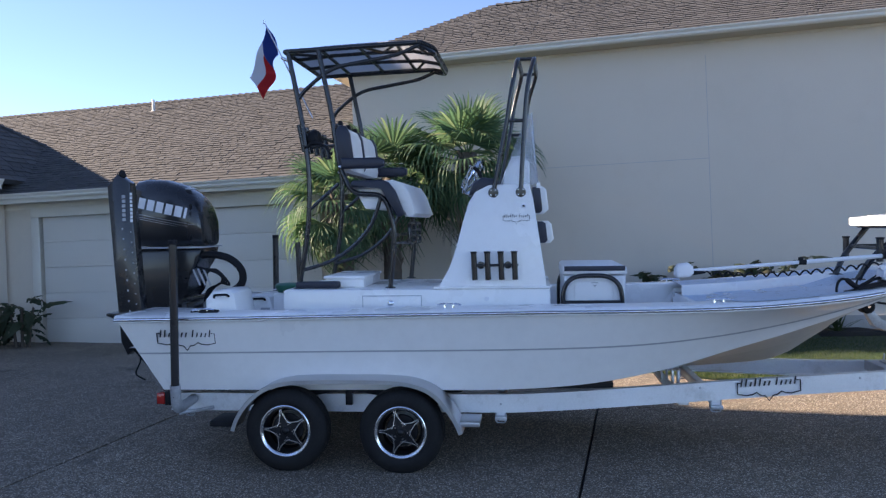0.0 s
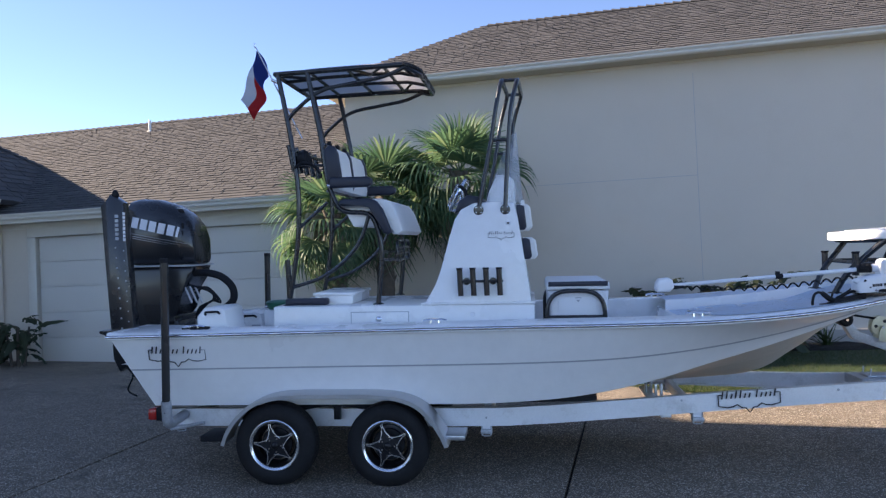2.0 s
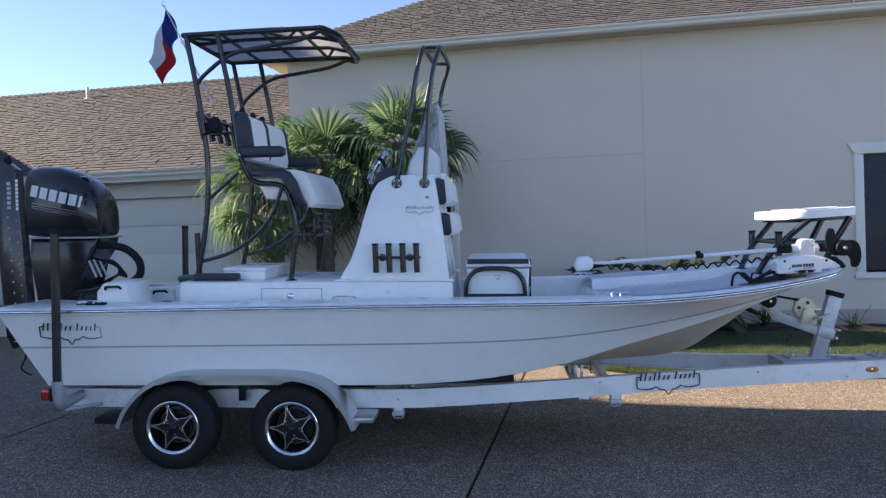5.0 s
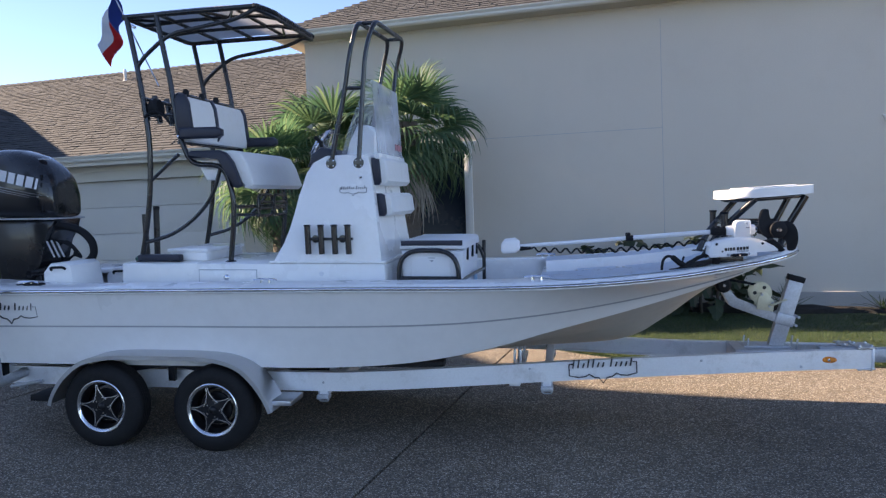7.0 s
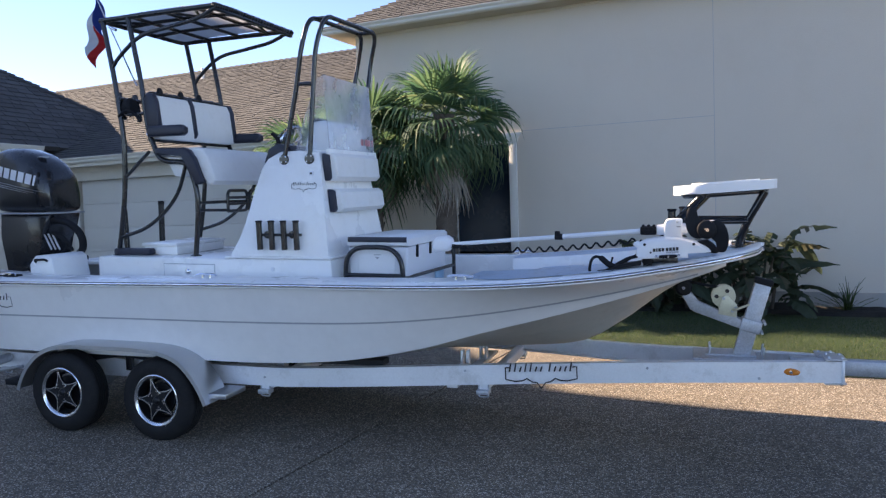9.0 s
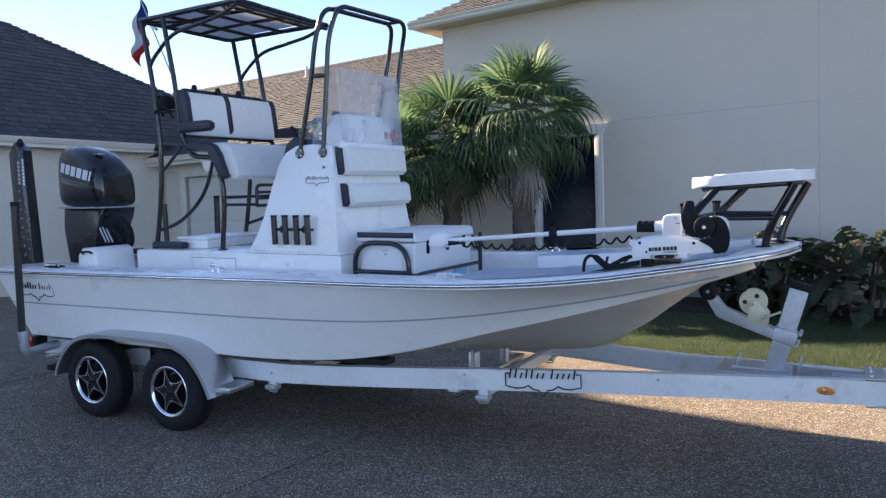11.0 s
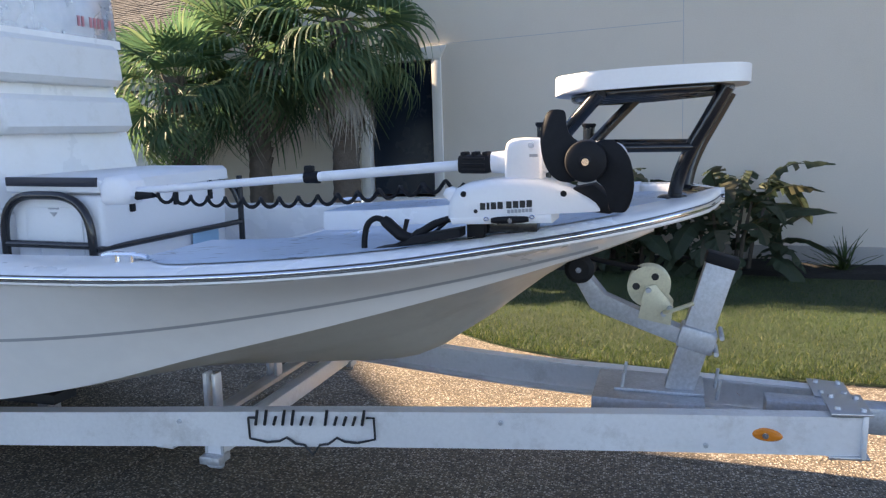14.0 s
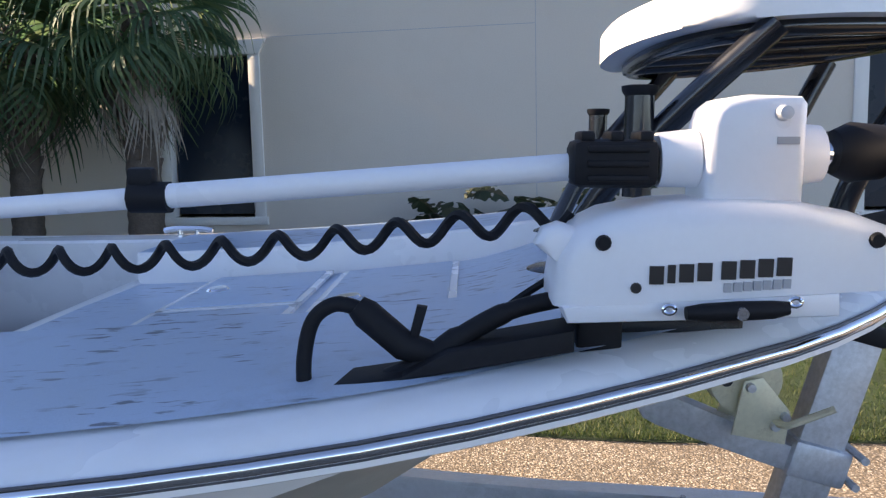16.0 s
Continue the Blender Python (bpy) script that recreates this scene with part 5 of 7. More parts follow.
for k in range(5):
    part("air_slot", box(-1.86, -1.838, -0.249, -0.225, 1.93 + 0.075 * k, 1.985 + 0.075 * k, 0.006), BLACK_MATT, cowl)
part("cowl_seam", box(-2.44, -1.74, -0.262, 0.262, 1.845, 1.862, 0.004), DECAL_GREY, cowl)
part("lower_cowl", prism([(-2.44, 1.85), (-1.74, 1.85), (-1.78, 1.72), (-1.88, 1.58), (-1.97, 1.42), (-2.0, 1.2), (-2.38, 1.2), (-2.42, 1.6)], -0.22, 0.22, 0.05, 3), BLACK_PAINT, outboard, "black lower cowl")
part("midsection", prism([(-2.30, 1.25), (-1.98, 1.25), (-2.0, 0.88), (-2.12, 0.88)], -0.11, 0.11, 0.04, 3), BLACK_PAINT, outboard)
part("jack_plate", box(-2.12, -1.93, -0.2, 0.2, 0.85, 1.3, 0.015), BLACK_PAINT, outboard, "black jack plate")
# fat rigging hose and a bundle of thinner cables at the front
part("rigging_hose", sweep(smooth_path([(-1.84, -0.12, 1.76), (-1.66, -0.2, 1.78), (-1.46, -0.24, 1.74), (-1.34, -0.24, 1.63), (-1.34, -0.22, 1.50), (-1.46, -0.18, 1.41), (-1.64, -0.1, 1.37), (-1.74, -0.05, 1.2)], 6), 0.037, 14), BLACK_MATT, outboard, "fat black rigging hose")
for k in range(4):
    o = 0.03 * k
    part("cable", sweep(smooth_path([(-1.86 + o, -0.16, 1.66 - o), (-1.70 + o, -0.22, 1.63), (-1.56 + o, -0.22, 1.57 - o), (-1.58, -0.18, 1.49), (-1.74 + o * 0.5, -0.12, 1.42), (-1.8, -0.08, 1.3)], 5), 0.011, 8), BLACK_MATT, outboard)
for k in range(3):
    part("fitting", rod((-1.86 + 0.055 * k, -0.2, 1.64), (-1.80 + 0.055 * k, -0.17, 1.47), 0.010, 0.010, 10), GALV, outboard, "bright hose fitting")
part("steering_cylinder", rod((-1.9, -0.42, 1.33), (-1.9, 0.42, 1.33), 0.03), BLACK_PAINT, outboard)

# ---------------------------------------------------------------- shallow-water anchor pole
anchor = thing("shallow_water_anchor", "tall black folded shallow-water anchor on the transom", "anchor", BOAT @ pose(0, -0.70, 0))
body = part("outer_channel", prism([(-2.27, 2.44), (-2.17, 2.555), (-2.05, 2.47), (-1.975, 1.3), (-1.99, 0.98), (-2.12, 0.88), (-2.18, 1.0), (-2.215, 1.6)], -0.06, 0.06, 0.012), BLACK_PAINT, anchor, "long black anodised channel")
for k in range(11):
    z = 2.05 - k * 0.095
    part("lightening_hole", lathe([(0, 0.002), (0.009, 0.002), (0.01, 0)], 10, m=pose(-2.13 + 0.06 * (2.05 - z), -0.0605, z, 90)), DECAL_GREY, body)
    part("lightening_hole", lathe([(0, 0.002), (0.006, 0.002), (0.007, 0)], 10, m=pose(-2.05 + 0.05 * (2.05 - z), -0.0605, z - 0.03, 90)), DECAL_GREY, body)
for k in range(6):
    part("name_bar", box(-2.128, -2.095, -0.064, -0.058, 2.12 + 0.042 * k, 2.15 + 0.042 * k), DECAL_GREY, body)
for k in range(8):
    part("name_bar", box(-2.05, -2.028, -0.064, -0.058, 2.11 + 0.035 * k, 2.136 + 0.035 * k), DECAL_WHITE, body)
part("pole_tip", lathe([(0.03, 0), (0.035, 0.02), (0.02, 0.06), (0, 0.07)], 14, m=pose(-2.15, 0, 2.53)), BLACK_MATT, anchor)
part("mount_bracket", prism([(-2.3, 1.27), (-2.0, 1.29), (-1.95, 1.18), (-2.05, 1.15), (-2.3, 1.25)], -0.09, 0.09, 0.006), BLACK_PAINT, anchor)
part("lower_arm", sweep([(-2.1, 0.03, 0.95), (-1.72, 0.03, 0.52)], 0.03, 8), BLACK_PAINT, anchor)
part("hydraulic_line", sweep(smooth_path([(-2.03, -0.08, 1.0), (-1.97, -0.1, 0.85), (-2.02, -0.1, 0.72), (-1.93, -0.1, 0.66)], 5), 0.008, 6), BLACK_MATT, anchor)

# ---------------------------------------------------------------- console
console = thing("centre_console", "white moulded centre console with grab rails and cushions", "console", BOAT)


def con_v(w):
    t = (w - 1.46) / 0.94
    return -0.515 + 0.15 * t, 0.76 - 0.14 * t


def taper(outline, bev):
    """A body whose sides lean in towards the top."""
    bm = prism(outline, 0.0, 1.0, 0)
    for v in bm.verts:
        a, b = con_v(v.co.z)
        v.co.y = a if v.co.y < 0.5 else b
    if bev:
        bmesh.ops.bevel(bm, geom=bm.edges[:], offset=bev, segments=3, affect="EDGES", profile=0.5)
    return bm


shape = [(0.745, 1.452), (0.78, 1.5), (0.855, 1.63), (0.905, 1.76), (0.945, 1.90), (0.985, 2.06), (1.035, 2.235), (1.10, 2.335), (1.22, 2.395), (1.40, 2.40), (1.60, 2.385), (1.63, 2.26), (1.675, 1.95), (1.735, 1.52), (1.742, 1.452)]
part("console_body", taper(shape, 0.014), GELCOAT, console, "white fibreglass console body")
part("console_foot", plate([(0.72, -0.53), (1.78, -0.53), (1.78, 0.78), (0.72, 0.78)], 1.450, 1.475, 0.01), GELCOAT, console)
part("dash_cover", prism([(1.03, 2.30), (1.075, 2.42), (1.16, 2.475), (1.30, 2.45), (1.32, 2.40), (1.2, 2.385), (1.08, 2.32)], -0.33, 0.58, 0.02), VINYL_NAVY, console, "dark padded dash cover")
wheel = part("steering_wheel", sweep([(0.17 * math.cos(a), 0.17 * math.sin(a), 0) for a in (2 * math.pi * k / 32 for k in range(32))], 0.015, 8, closed=True), CHROME, console, "steel steering wheel in clear plastic wrap", at=pose(1.04, 0.12, 2.50, 0, -62, 0))
for k in range(5):
    a = 2 * math.pi * k / 5
    part("wheel_spoke", sweep([(0, 0, -0.03), (0.1 * math.cos(a), 0.1 * math.sin(a), -0.015), (0.17 * math.cos(a), 0.17 * math.sin(a), 0)], 0.008, 6), CHROME, wheel)
rnd = random.Random(8)
bm = bmesh.new()
bmesh.ops.create_icosphere(bm, subdivisions=3, radius=0.19)
for v in bm.verts:
    v.co.z *= 0.35
    v.co += v.co.normalized() * rnd.uniform(-0.025, 0.025)
part("plastic_wrap", bm, PLASTIC_WRAP, wheel, "crumpled clear plastic wrap", angle=15)
part("steering_column", rod((1.06, 0.12, 2.46), (1.18, 0.12, 2.38), 0.03), BLACK_MATT, console)
part("throttle", sweep(fillet([(1.16, -0.25, 2.44), (1.13, -0.25, 2.53), (1.08, -0.25, 2.57)], 0.03), 0.018, 8), BLACK_MATT, console, "black throttle lever")
part("instrument_pod", prism([(1.32, 2.39), (1.60, 2.385), (1.60, 2.62), (1.53, 2.68), (1.43, 2.67), (1.36, 2.52)], -0.12, 0.62, 0.03), GELCOAT, console, "white instrument pod")
part("pod_screen", box(-0.005, 0.005, -0.15, 0.4, 0.0, 0.16, 0.004), PANE, console, at=pose(1.385, 0.05, 2.56, 0, 20, 0))
# windscreen: front pane, two side panes
ws = part("windscreen_front", prism([(1.675, 2.385), (1.681, 2.385), (1.632, 3.06), (1.626, 3.06)], -0.30, 0.69, 0), ACRYLIC, console, "clear acrylic windscreen, slightly hazed")
ws.visible_shadow = False
for v in (-0.302, 0.688):
    o = part("windscreen_side", prism([(1.34, 2.40), (1.673, 2.40), (1.628, 3.05), (1.58, 3.03), (1.44, 2.70)], v, v + 0.006, 0), ACRYLIC_SIDE, console)
    o.visible_shadow = False
for v in (-0.25, 0.0, 0.25, 0.5, 0.66):
    part("screen_screw", lathe([(0, 0.006), (0.009, 0.005), (0.011, 0)], 10, m=pose(1.682, v, 2.42, 0, 85)), GALV, console)
part("screen_base_trim", prism([(1.66, 2.36), (1.70, 2.36), (1.695, 2.41), (1.665, 2.41)], -0.35, 0.70, 0.005), GELCOAT, console)
for k in range(9):
    if k not in (2, 7):
        part("number_bar", box(1.679, 1.683, 0.37 + 0.032 * k, 0.39 + 0.032 * k, 2.47, 2.53), surface("faded_red_decal", (0.5, 0.18, 0.2), 0.5, vary=0.1, bump_s=0) if k == 0 else bpy.data.materials["faded_red_decal"], console)
# two tall grab hoops
for ua, ub, uc, ut in ((1.268, 1.40, 1.45, 1.505), (1.518, 1.56, 1.59, 1.655)):
    path = fillet([(ua, -0.372, 2.33), (ub, -0.345, 2.98), (uc, -0.345, 3.30), (ut, -0.28, 3.57), (ut + 0.03, 0.80, 3.60), (uc, 0.86, 3.33), (ub, 0.81, 2.98), (ua, 0.755, 2.33)], 0.14, 7)
    hoop = part("grab_hoop", sweep(path, 0.021, 12), BLACK_PAINT, console, "tall black tubular grab hoop")
    for v, sg in ((-0.380, 1), (0.763, -1)):
        f = part("base_flange", lathe([(0, 0.014), (0.04, 0.012), (0.047, 0.004), (0.047, 0)], 22, m=pose(ua, v, 2.325, 90 * sg)), BLACK_PAINT, hoop)
        for k in range(4):
            a = math.pi / 4 + k * math.pi / 2
            part("flange_screw", lathe([(0, 0.004), (0.006, 0.003), (0.007, 0)], 8, m=pose(ua + 0.032 * math.cos(a), v - sg * 0.011, 2.325 + 0.032 * math.sin(a), 90 * sg)), CHROME, hoop)
for v in (-0.345, 0.81):
    part("hoop_tie", rod((1.40, v, 2.98), (1.56, v, 2.98), 0.017), BLACK_PAINT, console)
part("hoop_tie", rod((1.505, -0.16, 3.575), (1.665, -0.16, 3.575), 0.017), BLACK_PAINT, console)
part("hoop_tie", rod((1.53, 0.70, 3.595), (1.68, 0.70, 3.595), 0.017), BLACK_PAINT, console)
# front cushions with navy ends
for z0, z1, u0 in ((2.125, 2.375, 1.645), (1.85, 2.06, 1.69)):
    c = part("front_cushion", prism([(u0, z0), (u0 + 0.09, z0 + 0.005), (u0 + 0.125, z0 + 0.04), (u0 + 0.105, z1 - 0.03), (u0 + 0.07, z1), (u0 - 0.03, z1)], -0.335, 0.62, 0.022, 3), VINYL_WHITE, console, "white vinyl front cushion with navy ends")
    for v in (-0.350, 0.61):
        part("cushion_end", prism([(u0 - 0.01, z0 + 0.005), (u0 + 0.045, z0 + 0.005), (u0 + 0.068, z0 + 0.03), (u0 + 0.05, z1 - 0.02), (u0 + 0.02, z1 - 0.005), (u0 - 0.025, z1 - 0.005)], v, v + 0.03, 0.012, 2), VINYL_NAVY, c, "navy vinyl end")
part("front_door", box(-0.004, 0.004, -0.30, 0.62, 0.0, 0.3, 0.003), GELCOAT, console, at=pose(1.715, 0.05, 1.5, 0, -8, 0))
# four rod holders on a rail
rail = part("rod_holder_rail", rod((1.075, -0.525, 1.665), (1.49, -0.515, 1.665), 0.012), BLACK_PAINT, console, "black rod holder rail")
for k in range(4):
    u = 1.09 + 0.121 * k
    t = part("rod_holder", sweep([(u + 0.008, -0.548, 1.535), (u, -0.548, 1.785)], 0.026, 14), BLACK_PAINT, rail, "black rod holder tube")
    part("holder_rim", lathe([(0.026, -0.006), (0.031, 0.0), (0.031, 0.008), (0.022, 0.01), (0.020, -0.02)], 16, m=pose(u, -0.548, 1.782)), BLACK_MATT, t)
for u in (1.15, 1.395):
    part("rail_flange", lathe([(0, 0.01), (0.03, 0.008), (0.034, 0)], 14, m=pose(u, -0.508, 1.665, 90)), BLACK_PAINT, rail)
wing_emblem(console, pose(1.475, -0.419, 2.085, -9.1, 0, 0), 0.24, DECAL)
pl = part("switch_plate", box(1.52, 1.565, -0.406, -0.385, 2.18, 2.215, 0.006), DECAL_WHITE, console)
part("switch", box(1.532, 1.553, -0.411, -0.40, 2.19, 2.205, 0.003), DECAL, pl)
for k, z in enumerate((1.95, 1.80)):
    part("speaker_ring", lathe([(0, 0.004), (0.05, 0.004), (0.06, 0.012), (0.066, 0.0)], 24, m=pose(0.955 - 0.03 * k, 0.15, z, 0, -75)), BLACK_MATT, console)

# ---------------------------------------------------------------- leaning-post tower with canopy
tower = thing("canopy_tower", "black tubular tower with raised bench seat and grey canopy", "tower", BOAT)
VN, VF = -0.35, 0.92
R = 0.024
for v, mid in ((VN, -0.02), (VF, 0.02)):
    part("rear_leg", sweep(smooth_path([(-0.60, v, 1.455), (-0.545, v, 1.72), (-0.49, v, 2.1), (-0.475, v, 2.5), (-0.50, v, 2.8), (-0.56, v, 3.2), (-0.655, v, 3.70)], 6), R, 12), BLACK_PAINT, tower, "curved black rear leg")
    part("front_frame", sweep(fillet([(-0.36, v, 3.70), (-0.245, v, 3.1), (-0.185, v, 2.62), (-0.07, v, 2.345), (0.245, v, 2.33), (0.332, v, 2.05), (0.325, v, 1.8), (0.285, v, 1.455)], 0.11, 7), R, 12), BLACK_PAINT, tower, "bent black seat frame tube")
    part("lower_brace", sweep(smooth_path([(0.22, v, 2.33), (0.12, v, 2.06), (-0.05, v, 1.86), (-0.28, v, 1.71), (-0.545, v, 1.63)], 6), 0.018, 10), BLACK_PAINT, tower, "curved black lower brace")
    part("upper_brace", sweep([(-0.475, v, 2.2), (-0.19, v, 2.44)], 0.016, 10), BLACK_PAINT, tower)
    part("canopy_stay", sweep(smooth_path([(-0.565, v, 3.24), (-0.475, v, 3.345), (-0.23, v, 3.515), (0.1, v, 3.578), (0.4, v, 3.63), (0.62, v, 3.72)], 5), 0.019, 10), BLACK_PAINT, tower, "curved canopy stay")
    for u in (-0.60, 0.285):
        part("leg_base", lathe([(0, 0.016), (0.03, 0.014), (0.05, 0.006), (0.052, 0)], 18, m=pose(u, v, 1.452)), BLACK_PAINT, tower)
    part("rail_link", rod((-0.50, v, 2.80), (-0.20, v, 2.80), 0.014), BLACK_PAINT, tower)


def canopy_z(u):
    return interp(u, [(-0.74, 3.69), (-0.3, 3.725), (0.3, 3.745), (0.6, 3.73), (0.74, 3.68)])


fr = [(-0.68, VN, 0), (0.64, VN, 0), (0.72, VN + 0.10, 0), (0.73, 0.2, 0), (0.72, VF - 0.10, 0), (0.64, VF, 0), (-0.68, VF, 0), (-0.70, 0.2, 0)]
loop = fillet([fr[0], fr[1], fr[2], fr[4], fr[5], fr[6], fr[0]], 0.12, 6)
loop = [(p.x, p.y, canopy_z(p.x)) for p in loop]
frame_ = part("canopy_frame", sweep(loop, 0.024, 10), BLACK_PAINT, tower, "black tubular canopy frame")
part("front_roll", sweep([(p[0], p[1], p[2] - 0.03) for p in loop if p[0] > 0.45], 0.02, 8), BLACK_PAINT, frame_)
for v in (-0.02, 0.42):
    part("canopy_rail", sweep([(u, v, canopy_z(u) - 0.01) for u in (-0.68, -0.3, 0.1, 0.5, 0.71)], 0.018, 10), BLACK_PAINT, frame_)
for u in (-0.35, 0.02, 0.38):
    part("canopy_bow", sweep([(u, VN, canopy_z(u) - 0.01), (u, VF, canopy_z(u) - 0.01)], 0.018, 10), BLACK_PAINT, frame_)
for a, b_ in (((-0.68, VN), (-0.35, -0.02)), ((0.02, VN), (0.20, -0.02)), ((0.38, VN), (0.2, -0.02)), ((0.55, VN), (0.62, -0.02)), ((0.38, VF), (0.55, 0.42))):
    part("canopy_diagonal", sweep([(a[0], a[1], canopy_z(a[0]) - 0.015), (b_[0], b_[1], canopy_z(b_[0]) - 0.015)], 0.014, 8), BLACK_PAINT, frame_)
rows = []
for k in range(13):
    u = -0.67 + 1.37 * k / 12
    inset = 0.0 if u < 0.62 else (u - 0.62) * 0.9
    rows.append([(u, VN + 0.01 + inset + (VF - VN - 0.02 - 2 * inset) * j / 8, canopy_z(u) + 0.012 - 0.012 * math.sin(math.pi * j / 8) * math.sin(math.pi * k / 12)) for j in range(9)])
bm = loft(rows)
ext = bmesh.ops.solidify(bm, geom=bm.faces[:], thickness=0.006)
part("canopy_cloth", bm, CANVAS, tower, "taut grey canopy cloth")
# lacing round the front edge of the cloth
bead = mesh_of("lacing", lathe([(0.027, -0.006), (0.03, 0.0), (0.027, 0.006)], 12), BLACK_MATT)
pts = [Vector(p) for p in loop]
d = 0
for a, b_ in zip(pts, pts[1:]):
    n = max(1, int((b_ - a).length / 0.05))
    for k in range(n):
        p = a + (b_ - a) * (k / n)
        if p.x > 0.55:
            o = new("lacing", bead)
            o.parent = frame_
            o.matrix_basis = Matrix.Translation(p) @ (b_ - a).to_track_quat("Z", "Y").to_matrix().to_4x4()
# bench seat, backrest, arm rests
seat_prof = [(-0.06, 2.385), (0.30, 2.385), (0.44, 2.12), (0.50, 2.115), (0.545, 2.15), (0.48, 2.34), (0.42, 2.435), (0.33, 2.465), (-0.02, 2.46), (-0.06, 2.44)]
seat = part("seat_cushion", prism(seat_prof, VN - 0.02, VF - 0.02, 0.025, 3), VINYL_WHITE, tower, "white vinyl bench seat with rolled front edge")
for v in (VN - 0.085, VF - 0.03):
    part("seat_end", prism([(-0.06, 2.40), (0.24, 2.40), (0.36, 2.13), (0.40, 2.12), (0.445, 2.14), (0.36, 2.36), (0.30, 2.44), (0.24, 2.465), (-0.03, 2.465), (-0.06, 2.45)], v, v + 0.075, 0.02, 3), VINYL_NAVY, seat, "navy vinyl seat end")
part("seat_pan", box(-0.03, 0.28, VN + 0.02, VF - 0.04, 2.33, 2.384, 0.006), GELCOAT, tower)
part("storage_net_box", prism([(0.05, 2.2), (0.3, 2.2), (0.36, 2.33), (-0.02, 2.33)], VN + 0.05, VF - 0.05, 0.01), GELCOAT, tower, "white box under the seat")
back = part("backrest", prism([(-0.175, 2.56), (-0.07, 2.56), (-0.05, 2.62), (-0.085, 2.90), (-0.115, 2.965), (-0.16, 2.975), (-0.20, 2.93)], VN + 0.0, VF - 0.02, 0.025, 3), VINYL_WHITE, tower, "white vinyl backrest with navy bands")
for v0, v1 in ((VN - 0.03, VN + 0.035), (0.16, 0.225), (VF - 0.07, VF)):
    part("navy_band", prism([(-0.18, 2.585), (-0.062, 2.585), (-0.038, 2.63), (-0.073, 2.91), (-0.105, 2.98), (-0.165, 2.988), (-0.21, 2.94)], v0, v1, 0.015, 2), VINYL_NAVY, back, "navy vinyl band")
for v in (VN - 0.06, VF - 0.02):
    a = part("arm_rest", prism([(-0.15, 2.575), (0.22, 2.575), (0.26, 2.60), (0.26, 2.65), (0.22, 2.675), (-0.15, 2.675)], v - 0.02, v + 0.07, 0.022, 3), VINYL_NAVY, tower, "navy padded arm rest")
    part("arm_post", rod((-0.18, v + 0.03, 2.6), (0.1, v + 0.03, 2.59), 0.014), CHROME, a)
part("back_rail", sweep(fillet([(-0.205, VN, 2.86), (-0.22, VN + 0.05, 3.0), (-0.22, VF - 0.05, 3.0), (-0.205, VF, 2.86)], 0.08), 0.019, 10), BLACK_PAINT, tower)
for v in (-0.12, 0.2, 0.5):
    part("rail_clamp", lathe([(0.024, -0.02), (0.03, -0.015), (0.03, 0.03), (0.02, 0.06), (0.0, 0.06)], 12, m=pose(-0.22, v, 3.0)), BLACK_MATT, tower)
# rear rocket-launcher rack with rod tubes
rack = part("rod_rack", rod((-0.50, VN, 2.95), (-0.50, VF, 2.95), 0.018), BLACK_PAINT, tower, "black rod rack")
for k in range(5):
    v = VN + 0.1 + 0.22 * k
    part("rack_tube", sweep([(-0.54, v, 2.76), (-0.59, v, 3.02)], 0.027, 12), BLACK_PAINT, rack)
part("spot_lamp", lathe([(0, 0.05), (0.07, 0.045), (0.09, 0.02), (0.085, -0.03), (0.05, -0.07), (0, -0.08)], 20, m=pose(-0.42, VN + 0.05, 2.87, 0, 80)), BLACK_MATT, rack, "black round spot lamp")
part("hanging_cord", sweep(smooth_path([(-0.50, VN - 0.03, 2.78), (-0.42, VN - 0.03, 2.83), (-0.32, VN - 0.03, 2.80), (-0.25, VN - 0.03, 2.72)], 5), 0.012, 8), BLACK_MATT, rack)
# foot rest grille in front of the seat
for v0 in (0.0, 0.38):
    fr_ = part("foot_rest", sweep(fillet([(0.42, v0, 1.86), (0.42, v0, 2.06), (0.42, v0 + 0.34, 2.06), (0.42, v0 + 0.34, 1.86), (0.42, v0, 1.86)], 0.06), 0.016, 10), BLACK_PAINT, tower, "black tubular foot rest")
    for z in (1.93, 1.99):
        part("foot_bar", rod((0.42, v0, z), (0.42, v0 + 0.34, z), 0.014), BLACK_PAINT, fr_)
part("foot_rest_arm", rod((0.32, VN, 1.88), (0.42, 0.0, 1.87), 0.014), BLACK_PAINT, tower)
part("foot_rest_arm", rod((0.32, VF, 1.88), (0.42, 0.72, 1.87), 0.014), BLACK_PAINT, tower)
part("cross_tube", rod((0.325, VN, 1.95), (0.325, VF, 1.95), 0.016), BLACK_PAINT, tower)
part("cross_tube", rod((-0.185, VN, 2.55), (-0.185, VF, 2.55), 0.016), BLACK_PAINT, tower)

aft_pad = thing("aft_cushion_box", "white lidded box with a navy cushion on the deck box", "storage box", BOAT)
part("box_body", box(-0.36, 0.02, -0.28, 0.5, 1.452, 1.535, 0.012), GELCOAT, aft_pad, "white box")
part("lid", box(-0.375, 0.035, -0.295, 0.515, 1.535, 1.565, 0.01), GELCOAT, aft_pad)
part("pad", box(-0.62, -0.2, -0.40, -0.30, 1.455, 1.52, 0.02), VINYL_NAVY, aft_pad, "navy cushion edge")
pole = solid("upright_pole", rod((-0.64, -0.18, 1.452), (-0.655, -0.18, 1.89), 0.026), BLACK_PAINT, "short upright black tube on the deck box", "tube", BOAT)
